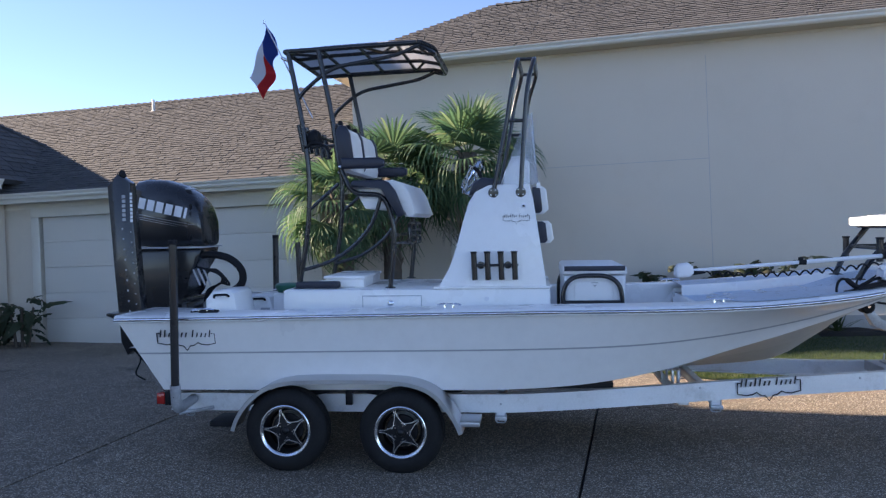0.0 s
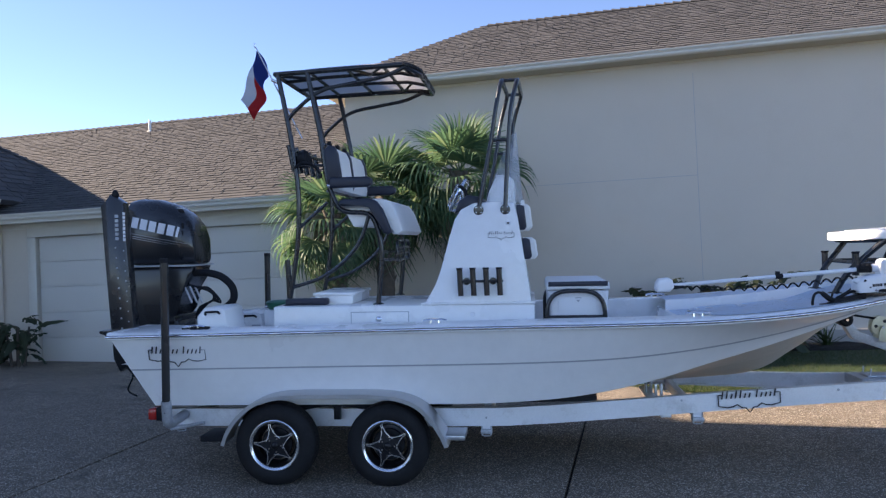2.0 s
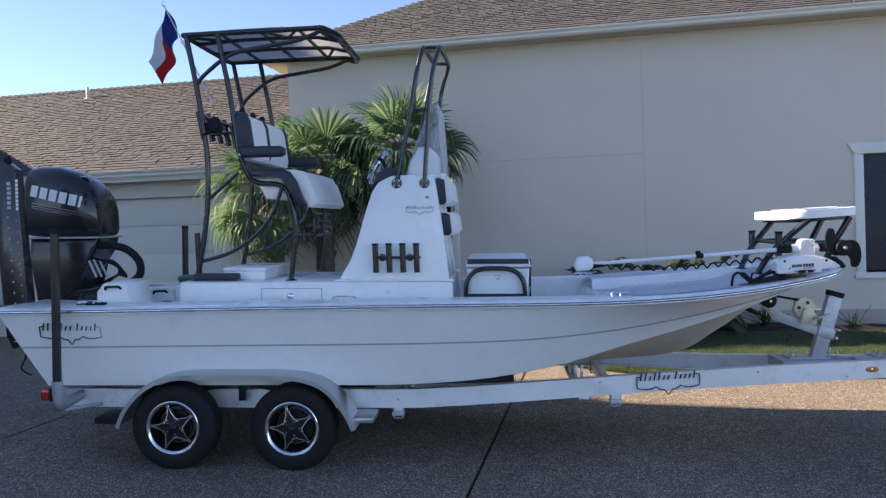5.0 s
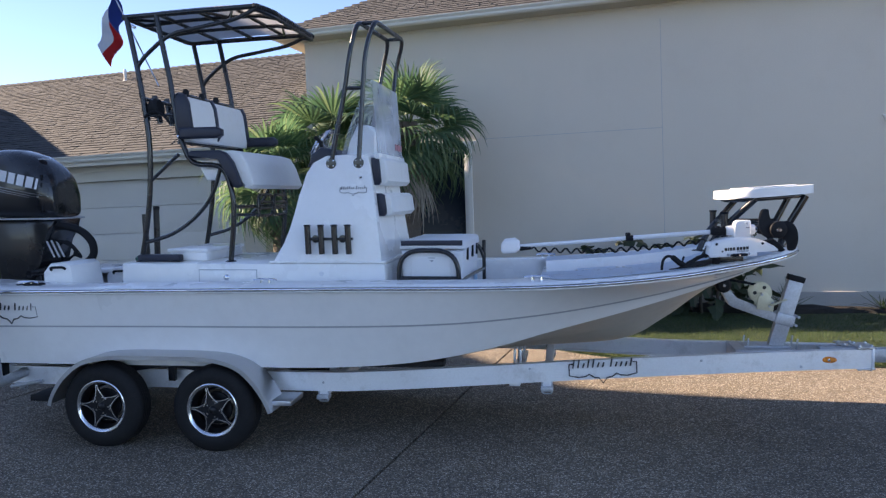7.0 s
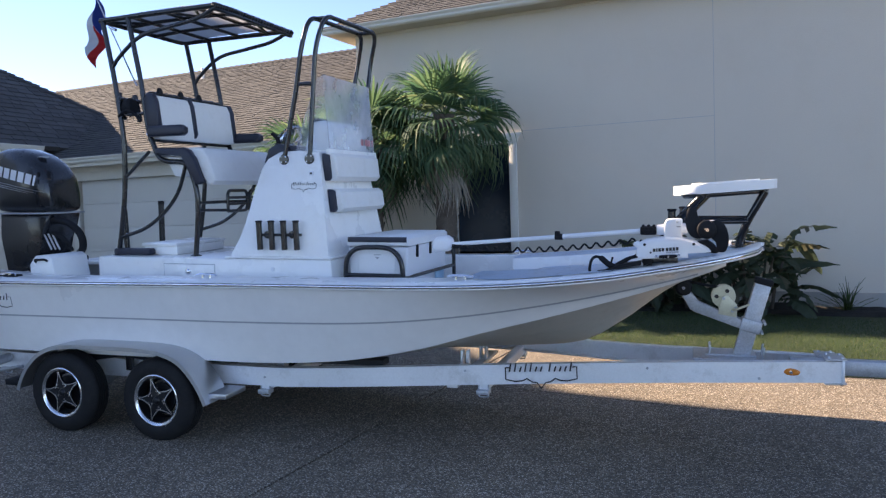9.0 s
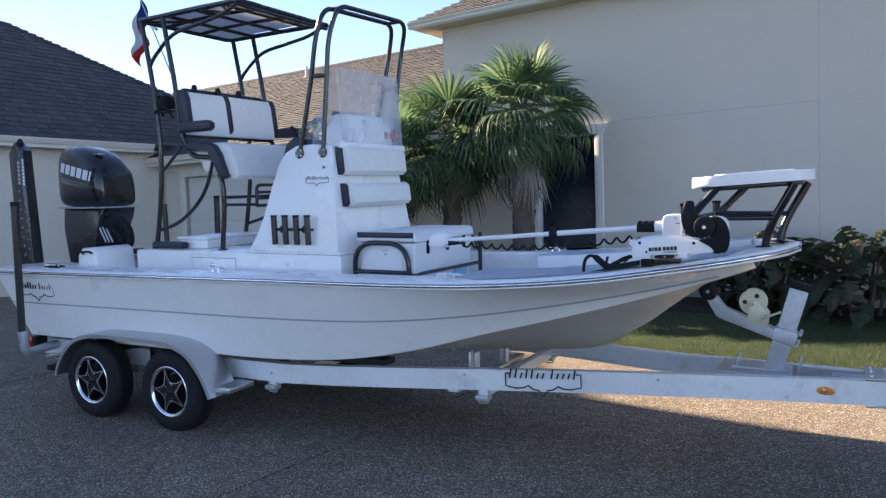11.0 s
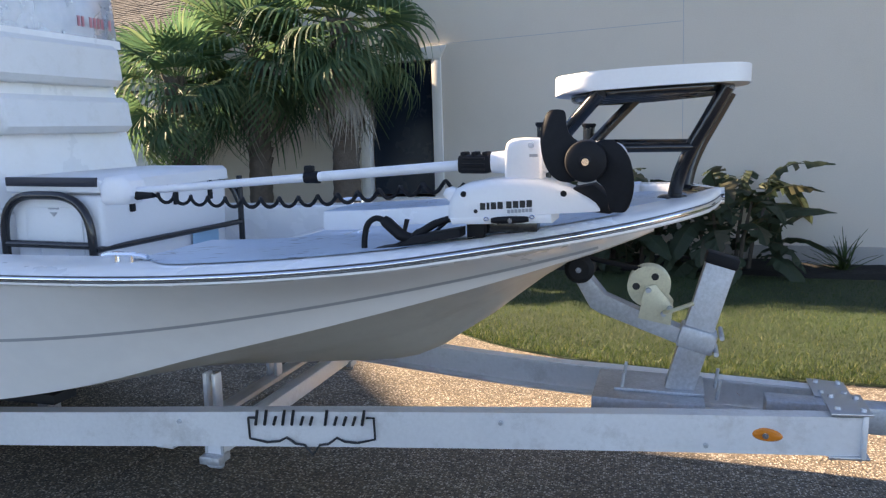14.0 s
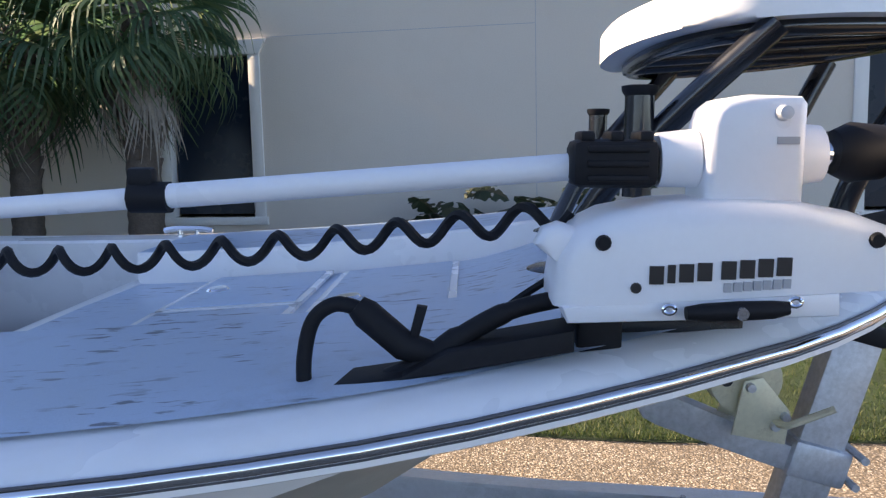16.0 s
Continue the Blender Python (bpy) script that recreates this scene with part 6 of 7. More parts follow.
solid("green_tub", lathe([(0, 0), (0.12, 0.0), (0.15, 0.06), (0.15, 0.075), (0.13, 0.09), (0, 0.10)], 24, m=pose(-0.92, 0.35, 1.36)), GREEN_TARP, "dark green tub lid behind the deck box", "tub", BOAT)
solid("tub_stand", box(-1.05, -0.78, 0.2, 0.5, FLOOR, 1.36, 0.02), GELCOAT, "white moulded locker beside the stern", "locker", BOAT)

# ---------------------------------------------------------------- flag on a slanted staff
flag = thing("flag_on_staff", "red, white and blue flag hanging from a slanted steel staff", "flag", BOAT)
VFL = -0.1
top, foot = Vector((-0.965, VFL, 4.05)), Vector((-0.50, VFL, 3.10))
part("staff", rod(foot, top, 0.008, 0.006, 8), CHROME, flag, "thin steel staff")
part("staff_tip", lathe([(0, 0.03), (0.012, 0.02), (0.012, -0.01), (0, -0.02)], 10, m=pose(*top)), CHROME, flag)
part("staff_bracket", rod((-0.72, VFL, 3.66), (-0.80, VFL, 3.70), 0.015), CHROME, flag)


def cloth(s0, s1, t0, t1, name, material, label):
    """Hanging cloth: s runs down the staff side, t along the fly, which droops in folds."""
    rows = []
    for i in range(9):
        s = s0 + (s1 - s0) * i / 8
        row = []
        for j in range(13):
            t = t0 + (t1 - t0) * j / 12
            p = top + (foot - top) * (0.04 + 0.30 * s)
            drop = 0.44 * t
            x = p.x - 0.17 * t - 0.02 * math.sin(7 * t) + 0.025 * math.sin(4 * s + 6 * t)
            y = p.y + 0.045 * math.sin(9 * t + 4 * s) * (0.4 + t)
            z = p.z - drop * (1.0 - 0.15 * s) - 0.05 * t * t
            row.append((x, y, z))
        rows.append(row)
    bm = loft(rows)
    bmesh.ops.solidify(bm, geom=bm.faces[:], thickness=0.002)
    part(name, bm, material, flag, label, angle=80)


cloth(0, 1, 0, 0.33, "blue_band", BLUE_CLOTH, "blue hoist band")
cloth(0, 0.5, 0.33, 1.0, "white_band", WHITE_CLOTH, "white upper band")
cloth(0.5, 1.0, 0.33, 1.0, "red_band", RED_CLOTH, "red lower band")

# ---------------------------------------------------------------- cooler in its rack
cooler = thing("cooler", "white ice cooler with a navy seat pad, strapped before the console", "cooler", BOAT)
part("cooler_body", prism([(1.92, 1.0), (2.42, 1.0), (2.45, 1.56), (1.895, 1.56)], -0.44, 0.62, 0.03, 3), COOLER_WHITE, cooler, "white cooler body")
part("cooler_lid", prism([(1.885, 1.568), (2.46, 1.568), (2.455, 1.625), (2.43, 1.645), (1.915, 1.645), (1.89, 1.625)], -0.45, 0.63, 0.015, 3), COOLER_WHITE, cooler, "white cooler lid")
part("seat_pad", prism([(1.9, 1.60), (2.44, 1.60), (2.44, 1.645), (1.9, 1.645)], -0.462, -0.438, 0.01, 2), VINYL_NAVY, cooler, "navy pad edge")
part("end_recess", box(1.99, 2.33, -0.447, -0.438, 1.12, 1.5, 0.006), COOLER_WHITE, cooler)
part("drip_mark", prism([(2.15, 1.475), (2.19, 1.475), (2.17, 1.455)], -0.452, -0.446), DECAL_GREY, cooler)
part("label_bar", box(2.14, 2.2, -0.452, -0.446, 1.49, 1.497), DECAL_GREY, cooler)
for v in (-0.25, 0.1, 0.42):
    part("lid_latch", box(2.445, 2.465, v, v + 0.03, 1.46, 1.57, 0.006), BLACK_MATT, cooler, "black rubber latch")
part("warning_label", box(2.448, 2.452, 0.25, 0.5, 1.18, 1.30), DECAL_BLUE, cooler, "pale blue label")
for k in range(2):
    part("strap", box(2.06 + 0.16 * k, 2.075 + 0.16 * k, -0.452, -0.446, 1.2, 1.34), DECAL_WHITE, cooler)
rack = thing("cooler_rack", "black tubular rack holding the cooler", "rack", BOAT)
lp = part("end_loop", sweep(fillet([(1.885, -0.475, FLOOR), (1.885, -0.475, 1.56), (2.40, -0.475, 1.56), (2.42, -0.475, FLOOR)], 0.2, 8), 0.021, 12), BLACK_PAINT, rack, "black tubular end loop")
part("end_bar", rod((1.885, -0.475, 1.32), (2.41, -0.475, 1.32), 0.018), BLACK_PAINT, rack)
part("front_bar", rod((2.42, -0.475, 1.30), (2.50, 0.68, 1.30), 0.016), BLACK_PAINT, rack)
part("far_post", rod((2.50, 0.68, FLOOR), (2.50, 0.68, 1.58), 0.018), BLACK_PAINT, rack)
part("far_loop", sweep(fillet([(1.885, 0.66, FLOOR), (1.885, 0.66, 1.54), (2.45, 0.66, 1.54), (2.50, 0.68, 1.4)], 0.15, 6), 0.019, 10), BLACK_PAINT, rack)

# ---------------------------------------------------------------- trolling motor on the bow
tm = thing("trolling_motor", "white electric trolling motor stowed on the bow", "trolling motor", BOAT @ pose(0.022, -0.13, 0.0))
V0, V1 = -0.95, -0.79
rows = []
for u, zt, near, far in ((4.329, 1.600, 0.060, 0.055), (4.335, 1.634, 0.070, 0.065), (4.355, 1.662, 0.077, 0.075), (4.395, 1.681, 0.08, 0.08), (4.46, 1.693, 0.08, 0.08), (4.54, 1.697, 0.08, 0.08), (4.62, 1.694, 0.08, 0.08), (4.68, 1.683, 0.08, 0.08), (4.73, 1.665, 0.08, 0.076), (4.775, 1.642, 0.079, 0.07), (4.80, 1.622, 0.076, 0.06), (4.812, 1.604, 0.072, 0.05)):
    zb = 1.566 + 0.066 * (u - 4.33)
    r = min(0.032, (zt - zb) * 0.7)
    sec = [(u, V0 + 0.08 - near, zb)]
    for a in (0, 22, 45, 68, 90):
        sec.append((u, V0 + 0.08 - near + r * (1 - math.cos(radians(a))), zt - r + r * math.sin(radians(a))))
    for a in (90, 68, 45, 22, 0):
        sec.append((u, V0 + 0.08 + far - r * (1 - math.cos(radians(a))), zt - r + r * math.sin(radians(a))))
    sec.append((u, V0 + 0.08 + far, zb))
    rows.append(sec)
base = part("base_housing", loft(rows, closed=True, cap0=True, cap1=True), MOTOR_WHITE, tm, "white moulded base housing", angle=62)
part("base_skirt", prism([(4.345, 1.547), (4.668, 1.559), (4.666, 1.589), (4.337, 1.568)], V0 - 0.001, V1, 0.006), MOTOR_WHITE, base)
for u, z in ((4.385, 1.646), (4.703, 1.651)):
    part("housing_bolt", lathe([(0, 0.006), (0.008, 0.006), (0.010, 0)], 12, m=pose(u, V0 + 0.001, z, 90)), BLACK_MATT, base)
# the maker's name as plain dark bars: a long row of eight, a short row of seven under its end
xs = 4.440
for k in range(8):
    w_ = 0.017 if k != 1 else 0.009
    z_ = 1.597 + 0.075 * (xs - 4.44)
    part("name_bar", box(xs, xs + w_, V0 - 0.0025, V0 + 0.004, z_, z_ + 0.022), DECAL, base)
    xs += w_ + (0.0045 if k != 3 else 0.011)
for k in range(7):
    z_ = 1.588 + 0.0009 * k
    part("model_bar", box(4.528 + 0.0115 * k, 4.537 + 0.0115 * k, V0 - 0.0025, V0 + 0.004, z_, z_ + 0.011), DECAL_GREY, base)
part("screw_dot", lathe([(0, 0.003), (0.006, 0.003), (0.007, 0)], 10, m=pose(4.425, V0, 1.592, 90)), DECAL, base)
lv = part("latch_bar", sweep([(4.480, V0 - 0.018, 1.566), (4.50, V0 - 0.018, 1.567), (4.54, V0 - 0.018, 1.569), (4.58, V0 - 0.018, 1.571), (4.598, V0 - 0.018, 1.573)], [0.008, 0.011, 0.012, 0.011, 0.008], 12), BLACK_MATT, base, "black latch grip")
part("latch_pin", lathe([(0, 0.003), (0.007, 0.003), (0.008, 0)], 12, m=pose(4.542, V0 - 0.028, 1.568, 90)), CHROME, lv)
for u, z in ((4.462, 1.569), (4.608, 1.579)):
    part("latch_eye", sweep([(u + 0.007 * math.cos(a), V0 - 0.012, z + 0.005 * math.sin(a)) for a in (2 * math.pi * k / 12 for k in range(12))], 0.0028, 6, closed=True), CHROME, base)
part("mount_plate", box(4.36, 4.60, V0 + 0.125, V1 + 0.03, 1.505, 1.551, 0.004), BLACK_PAINT, tm, "black mounting plate")
part("rear_foot", box(4.37, 4.43, V0 + 0.09, V0 + 0.15, 1.485, 1.552, 0.006), BLACK_MATT, tm)
part("side_fin", prism([(4.306, 1.640), (4.316, 1.660), (4.335, 1.667), (4.358, 1.660), (4.362, 1.640), (4.340, 1.615), (4.33, 1.622)], V0 + 0.02, V0 + 0.07, 0.014, 3), MOTOR_WHITE, base)
CV = -0.87
block = part("tilt_block", prism([(4.511, 1.69), (4.629, 1.69), (4.629, 1.81), (4.622, 1.819), (4.56, 1.821), (4.533, 1.817), (4.518, 1.805), (4.512, 1.785)], CV - 0.05, CV + 0.05, 0.012, 4), MOTOR_WHITE, tm, "white steering housing")
part("pivot_knob", lathe([(0, 0.014), (0.008, 0.013), (0.010, 0.0)], 12, m=pose(4.597, CV - 0.05, 1.799, 90)), GALV, block)
part("label_strip", box(4.592, 4.618, CV - 0.0525, CV - 0.045, 1.762, 1.771), DECAL_GREY, block)
part("rear_collar", rod((4.462, CV, 1.742), (4.51, CV, 1.744), 0.034, 0.037, 20), MOTOR_WHITE, tm)
part("front_collar", rod((4.622, CV, 1.748), (4.662, CV, 1.75), 0.040, 0.036, 20), MOTOR_WHITE, tm)
clamp = part("depth_collar", box(4.352, 4.46, CV - 0.036, CV + 0.036, 1.708, 1.768, 0.012), BLACK_MATT, tm, "black depth collar")
for k in range(3):
    part("collar_rib", box(4.37, 4.445, CV - 0.041, CV - 0.033, 1.716 + 0.018 * k, 1.724 + 0.018 * k, 0.002), BLACK_MATT, clamp)
    part("collar_lug", box(4.362 + 0.036 * k, 4.38 + 0.036 * k, CV - 0.03, CV + 0.03, 1.764, 1.778, 0.004), BLACK_MATT, clamp)
H = Vector((2.90, -0.67, 1.615))
S0 = Vector((4.46, CV, 1.741))
part("shaft", sweep([S0, H], 0.0155, 12), MOTOR_WHITE, tm, "long white composite shaft")
mid = S0 + (H - S0) * 0.42
part("shaft_sleeve", sweep([S0, mid], 0.0178, 14), MOTOR_WHITE, tm, "white outer shaft sleeve")
ck = S0 + (H - S0) * 0.44
cl = part("cord_clamp", rod(ck + Vector((0.028, 0, 0)), ck - Vector((0.028, 0, 0)), 0.023, 0.023, 10), BLACK_MATT, tm, "black cord clamp")
part("clamp_wing", box(ck.x - 0.03, ck.x + 0.008, ck.y - 0.012, ck.y + 0.012, ck.z + 0.01, ck.z + 0.042, 0.006), BLACK_MATT, cl)
head = part("control_head", prism([(2.78, 1.585), (2.80, 1.56), (2.90, 1.565), (2.935, 1.60), (2.925, 1.66), (2.89, 1.685), (2.81, 1.675), (2.785, 1.64)], -0.735, -0.605, 0.025, 3), MOTOR_WHITE, tm, "rounded white control head")
part("head_boot", rod((2.93, -0.68, 1.60), (3.02, -0.69, 1.605), 0.02, 0.012), BLACK_MATT, head)
pts = []
N = 16
A, B = Vector((3.02, -0.69, 1.595)), Vector((4.36, -0.86, 1.672))
for k in range(N * 14 + 1):
    t = k / (N * 14)
    p = A + (B - A) * t
    p.z -= 0.045 * math.sin(math.pi * t) * (1 - 0.25 * t)
    a = 2 * math.pi * k / 14
    pts.append(p + Vector((0, 0.017 * math.cos(a), 0.017 * math.sin(a))))
part("coil_cord", sweep(pts, 0.0072, 6), BLACK_MATT, tm, "black coiled cord")
# stowed motor pod with propeller
part("steel_shaft", rod((4.655, CV, 1.75), (4.705, CV, 1.751), 0.017, seg=14), CHROME, tm)
part("shaft_boot", lathe([(0, -0.02), (0.028, -0.02), (0.038, 0.0), (0.034, 0.04), (0.02, 0.05), (0, 0.05)], 18, m=pose(4.70, CV, 1.752, 0, 90)), BLACK_MATT, tm)
PV = -1.035
pod = part("motor_pod", lathe([(0, 0.20), (0.03, 0.195), (0.05, 0.16), (0.055, 0.10), (0.055, -0.02), (0.05, -0.05), (0, -0.05)], 26, m=pose(4.783, PV + 0.04, 1.755, -90, 0, -22)), MOTOR_WHITE, tm, "white motor pod")
prop = part("prop_hub", lathe([(0, 0.006), (0.022, 0.006), (0.052, 0.003), (0.058, 0.0), (0.061, -0.008), (0.062, -0.045), (0, -0.05)], 32, m=pose(4.783, PV - 0.034, 1.755, 90, 0, 6)), BLACK_MATT, tm, "black propeller hub")
part("prop_nut", lathe([(0, 0.016), (0.011, 0.016), (0.014, 0.008), (0.018, 0.0)], 8, m=pose(4.783, PV - 0.054, 1.755, 90, 0, 6)), CHROME, prop)
# two broad swept blades, one the other turned half round
outline = smooth_path([(-0.025, 0.05, 0), (-0.048, 0.072, 0), (-0.060, 0.105, 0), (-0.066, 0.142, 0), (-0.09, 0.149, 0), (-0.115, 0.142, 0), (-0.131, 0.10, 0), (-0.134, 0.05, 0), (-0.12, -0.01, 0), (-0.09, -0.05, 0), (-0.05, -0.06, 0), (-0.015, -0.04, 0)], 4, closed=True)
for half in (0, 180):
    bm = prism([(p.x, p.y) for p in outline], -0.004, 0.004, 0.002)
    for v in bm.verts:
        v.co.y += 0.10 * v.co.z + 0.06 * v.co.x
    part("prop_blade", bm, BLACK_MATT, prop, "black swept propeller blade", at=pose(4.783, PV - 0.012, 1.755, 0, half, 0), angle=60)
part("stow_cradle", prism([(4.70, 1.60), (4.84, 1.588), (4.868, 1.60), (4.835, 1.645), (4.79, 1.68), (4.70, 1.66)], CV - 0.06, CV + 0.05, 0.012), BLACK_MATT, tm, "black stow cradle")
# foot bracket and power lead on the deck
lead = part("power_lead", sweep(smooth_path([(4.345, -0.87, 1.562), (4.28, -0.87, 1.545), (4.22, -0.87, 1.512), (4.165, -0.87, 1.47), (4.12, -0.87, 1.448)], 6), [0.012] * 7 + [0.014] * 6 + [0.018] * 12, 10), BLACK_MATT, tm, "black power lead and plug")
part("lead_loop", sweep(smooth_path([(4.085, -0.87, 1.545), (4.05, -0.87, 1.552), (4.02, -0.87, 1.53), (4.007, -0.87, 1.48), (4.006, -0.87, 1.43)], 6), 0.0105, 10), BLACK_MATT, tm)
part("plug", sweep([(4.078, -0.87, 1.55), (4.09, -0.87, 1.54), (4.14, -0.87, 1.497), (4.19, -0.87, 1.482)], [0.016, 0.021, 0.021, 0.016], 12), BLACK_MATT, lead)
part("plug_tab", prism([(4.145, 1.50), (4.158, 1.50), (4.172, 1.55), (4.158, 1.552)], -0.878, -0.862, 0.003), BLACK_MATT, lead)
part("deck_bracket", prism([(4.0, 1.425), (4.16, 1.445), (4.175, 1.462), (4.15, 1.468), (4.01, 1.446)], -0.91, -0.83, 0.006), BLACK_MATT, tm, "black deck socket")
part("motor_ramp", prism([(4.12, 1.455), (4.36, 1.50), (4.36, 1.53), (4.2, 1.50)], -0.91, -0.83, 0.006), BLACK_MATT, tm, "black motor ramp")
part("pull_rope", sweep(smooth_path([(4.37, -0.82, 1.60), (4.30, -0.80, 1.55), (4.24, -0.80, 1.50), (4.2, -0.84, 1.47)], 5), 0.006, 6), BLACK_MATT, tm)

# ---------------------------------------------------------------- bow platform
plat = thing("bow_platform", "white poling platform on black legs over the bow", "platform", BOAT)


def rise(u):
    """The top tips up a little towards the bow."""
    return 0.045 * (u - 4.58) / 0.73


def platform_plate(k, cx, cy, z0, z1, bev):
    ring = smooth_path([(4.58, -0.30, 0), (4.635, -0.53, 0), (4.74, -0.61, 0), (4.95, -0.585, 0), (5.20, -0.44, 0), (5.30, -0.29, 0), (5.325, -0.06, 0), (5.31, 0.17, 0), (5.20, 0.33, 0), (4.98, 0.47, 0), (4.79, 0.49, 0), (4.69, 0.43, 0), (4.61, 0.20, 0), (4.58, -0.06, 0)], 4, closed=True)
    bm = plate([(cx + (p.x - cx) * k, cy + (p.y - cy) * k) for p in ring], z0, z1, bev, 3)
    for v in bm.verts:
        v.co.z += rise(v.co.x)
    return bm


top_ = part("platform_top", platform_plate(1.0, 4.95, -0.06, 1.966, 2.034, 0.018), PLAT_WHITE, plat, "white moulded platform top", angle=50)
part("raised_pad", platform_plate(0.66, 4.97, -0.06, 2.030, 2.045, 0.008), PLAT_WHITE, top_)
ring = smooth_path([(4.66, -0.30, 0), (4.76, -0.53, 0), (4.95, -0.51, 0), (5.17, -0.37, 0), (5.25, -0.06, 0), (5.17, 0.26, 0), (4.98, 0.40, 0), (4.80, 0.41, 0), (4.69, 0.20, 0)], 5, closed=True)
part("under_frame", sweep([(p.x, p.y, 1.955 + rise(p.x)) for p in ring], 0.02, 10, closed=True), BLACK_PAINT, plat, "black tubular under-frame")
for v in (-0.30, -0.06, 0.18):
    part("under_rail", rod((4.67, v, 1.955 + rise(4.67)), (5.2, v * 0.9, 1.955 + rise(5.2)), 0.018), BLACK_PAINT, plat)
for v, du in ((-0.593, 0.0), (0.40, 0.07)):
    k = v / 0.593
    part("rear_leg", sweep(smooth_path([(4.785 + du, v, 1.972), (4.625 + du, v * 0.84, 1.80), (4.51 + du, v * 0.75, 1.66), (4.43 + du, v * 0.68, 1.50)], 4), 0.026, 12), BLACK_PAINT, plat, "black slanting rear leg")
    part("leg_foot", lathe([(0, 0.012), (0.045, 0.01), (0.06, 0.004), (0.062, 0)], 20, m=pose(4.43 + du, v * 0.68, 1.500)), BLACK_PAINT, plat)
for v, du in ((-0.36, 0.0), (0.30, 0.052)):
    part("front_leg", sweep(smooth_path([(5.222 + du, v, 1.99), (5.165 + du, v * 0.97, 1.88), (5.105 + du, v * 0.92, 1.765), (5.065 + du, v * 0.86, 1.66), (5.045 + du, v * 0.81, 1.555)], 4), 0.027, 12), BLACK_PAINT, plat, "black bent front leg")
    part("leg_foot", lathe([(0, 0.012), (0.045, 0.01), (0.06, 0.004), (0.062, 0)], 20, m=pose(5.045 + du, v * 0.81, 1.570)), BLACK_PAINT, plat)
part("side_bar", rod((4.60, -0.482, 1.768), (5.12, -0.338, 1.768), 0.018), BLACK_PAINT, plat)
part("side_bar", rod((4.665, 0.33, 1.768), (5.16, 0.275, 1.768), 0.018), BLACK_PAINT, plat)
part("cross_bar", rod((4.60, -0.482, 1.768), (4.665, 0.33, 1.768), 0.018), BLACK_PAINT, plat)
for u, v, top in ((4.569, -0.503, 1.868), (4.639, 0.384, 1.86)):
    t = part("rod_tube", sweep([(u, v, 1.66), (u, v, top - 0.01)], 0.028, 16), BLACK_PAINT, plat, "upright black rod tube")
    part("tube_rim", lathe([(0.028, -0.012), (0.034, -0.004), (0.035, 0.006), (0.026, 0.008), (0.02, -0.02)], 18, m=pose(u, v, top - 0.006)), BLACK_MATT, t)
    part("tube_bracket", rod((u, v, 1.765), (u + 0.03, v * 0.97, 1.768), 0.016), BLACK_PAINT, t)

# ---------------------------------------------------------------- fan palms
def fan_leaf(seed, radius, petiole, droop, dead=False):
    """A palm leaf: petiole along +x, then a pleated fan whose blades are joined half-way and split and droop at their ends."""
    rnd = random.Random(seed)
    bm = bmesh.new()
    pts = [Vector((petiole * t, 0, -droop * 0.10 * petiole * t * t)) for t in (0, 0.25, 0.5, 0.75, 1.0)]
    sweep(pts, [0.017, 0.015, 0.012, 0.010, 0.008], 5, bm=bm)
    o = pts[-1]
    n = 30 if not dead else 16
    spread = radians(205 if not dead else 38)
    for k in range(n):
        a = -spread / 2 + spread * k / (n - 1)
        L = radius * (0.72 + 0.28 * math.cos(a / 1.6)) * rnd.uniform(0.93, 1.06)
        if dead:
            L *= rnd.uniform(0.8, 1.3)
        d = Vector((math.cos(a), math.sin(a), 0))
        s = Vector((-d.y, d.x, 0))
        w0 = 0.52 * spread / n
        rows = []
        steps = 7
        fold = 0.35 if k % 2 else -0.35
        dr = droop * rnd.uniform(0.75, 1.25)
        bend = rnd.uniform(0.5, 1.3)
        for i in range(steps + 1):
            t = i / steps
            r = L * t
            half = min(r, L * 0.48) * w0 * (1 if t < 0.48 else max(0.05, ((1 - t) / 0.52) ** 0.8)) + 0.0012
            cup = 0.18 * L * (1 - math.cos(a)) * t * 0.5
            tip = max(0.0, t - 0.5) / 0.5
            z = cup - dr * 0.2 * L * t * t - (0.25 + dr) * bend * 0.5 * L * tip * tip
            c = o + d * (r * (1 - 0.2 * (0.25 + dr) * tip * tip)) + Vector((0, 0, z))
            rows.append([c - s * half + Vector((0, 0, fold * half)), c + s * half - Vector((0, 0, fold * half))])
        loft(rows, bm=bm)
    me = bpy.data.meshes.new("leaf")
    bm.to_mesh(me)
    bm.free()
    me.materials.append(BARK_DEAD if dead else FROND)
    return me


LEAVES = [fan_leaf(11 + k, 0.74 + 0.05 * (k % 3), 0.46 + 0.07 * (k % 4), 0.12 + 0.24 * k) for k in range(5)]
DEAD = [fan_leaf(41 + k, 0.80, 0.22, 0.02, True) for k in range(3)]


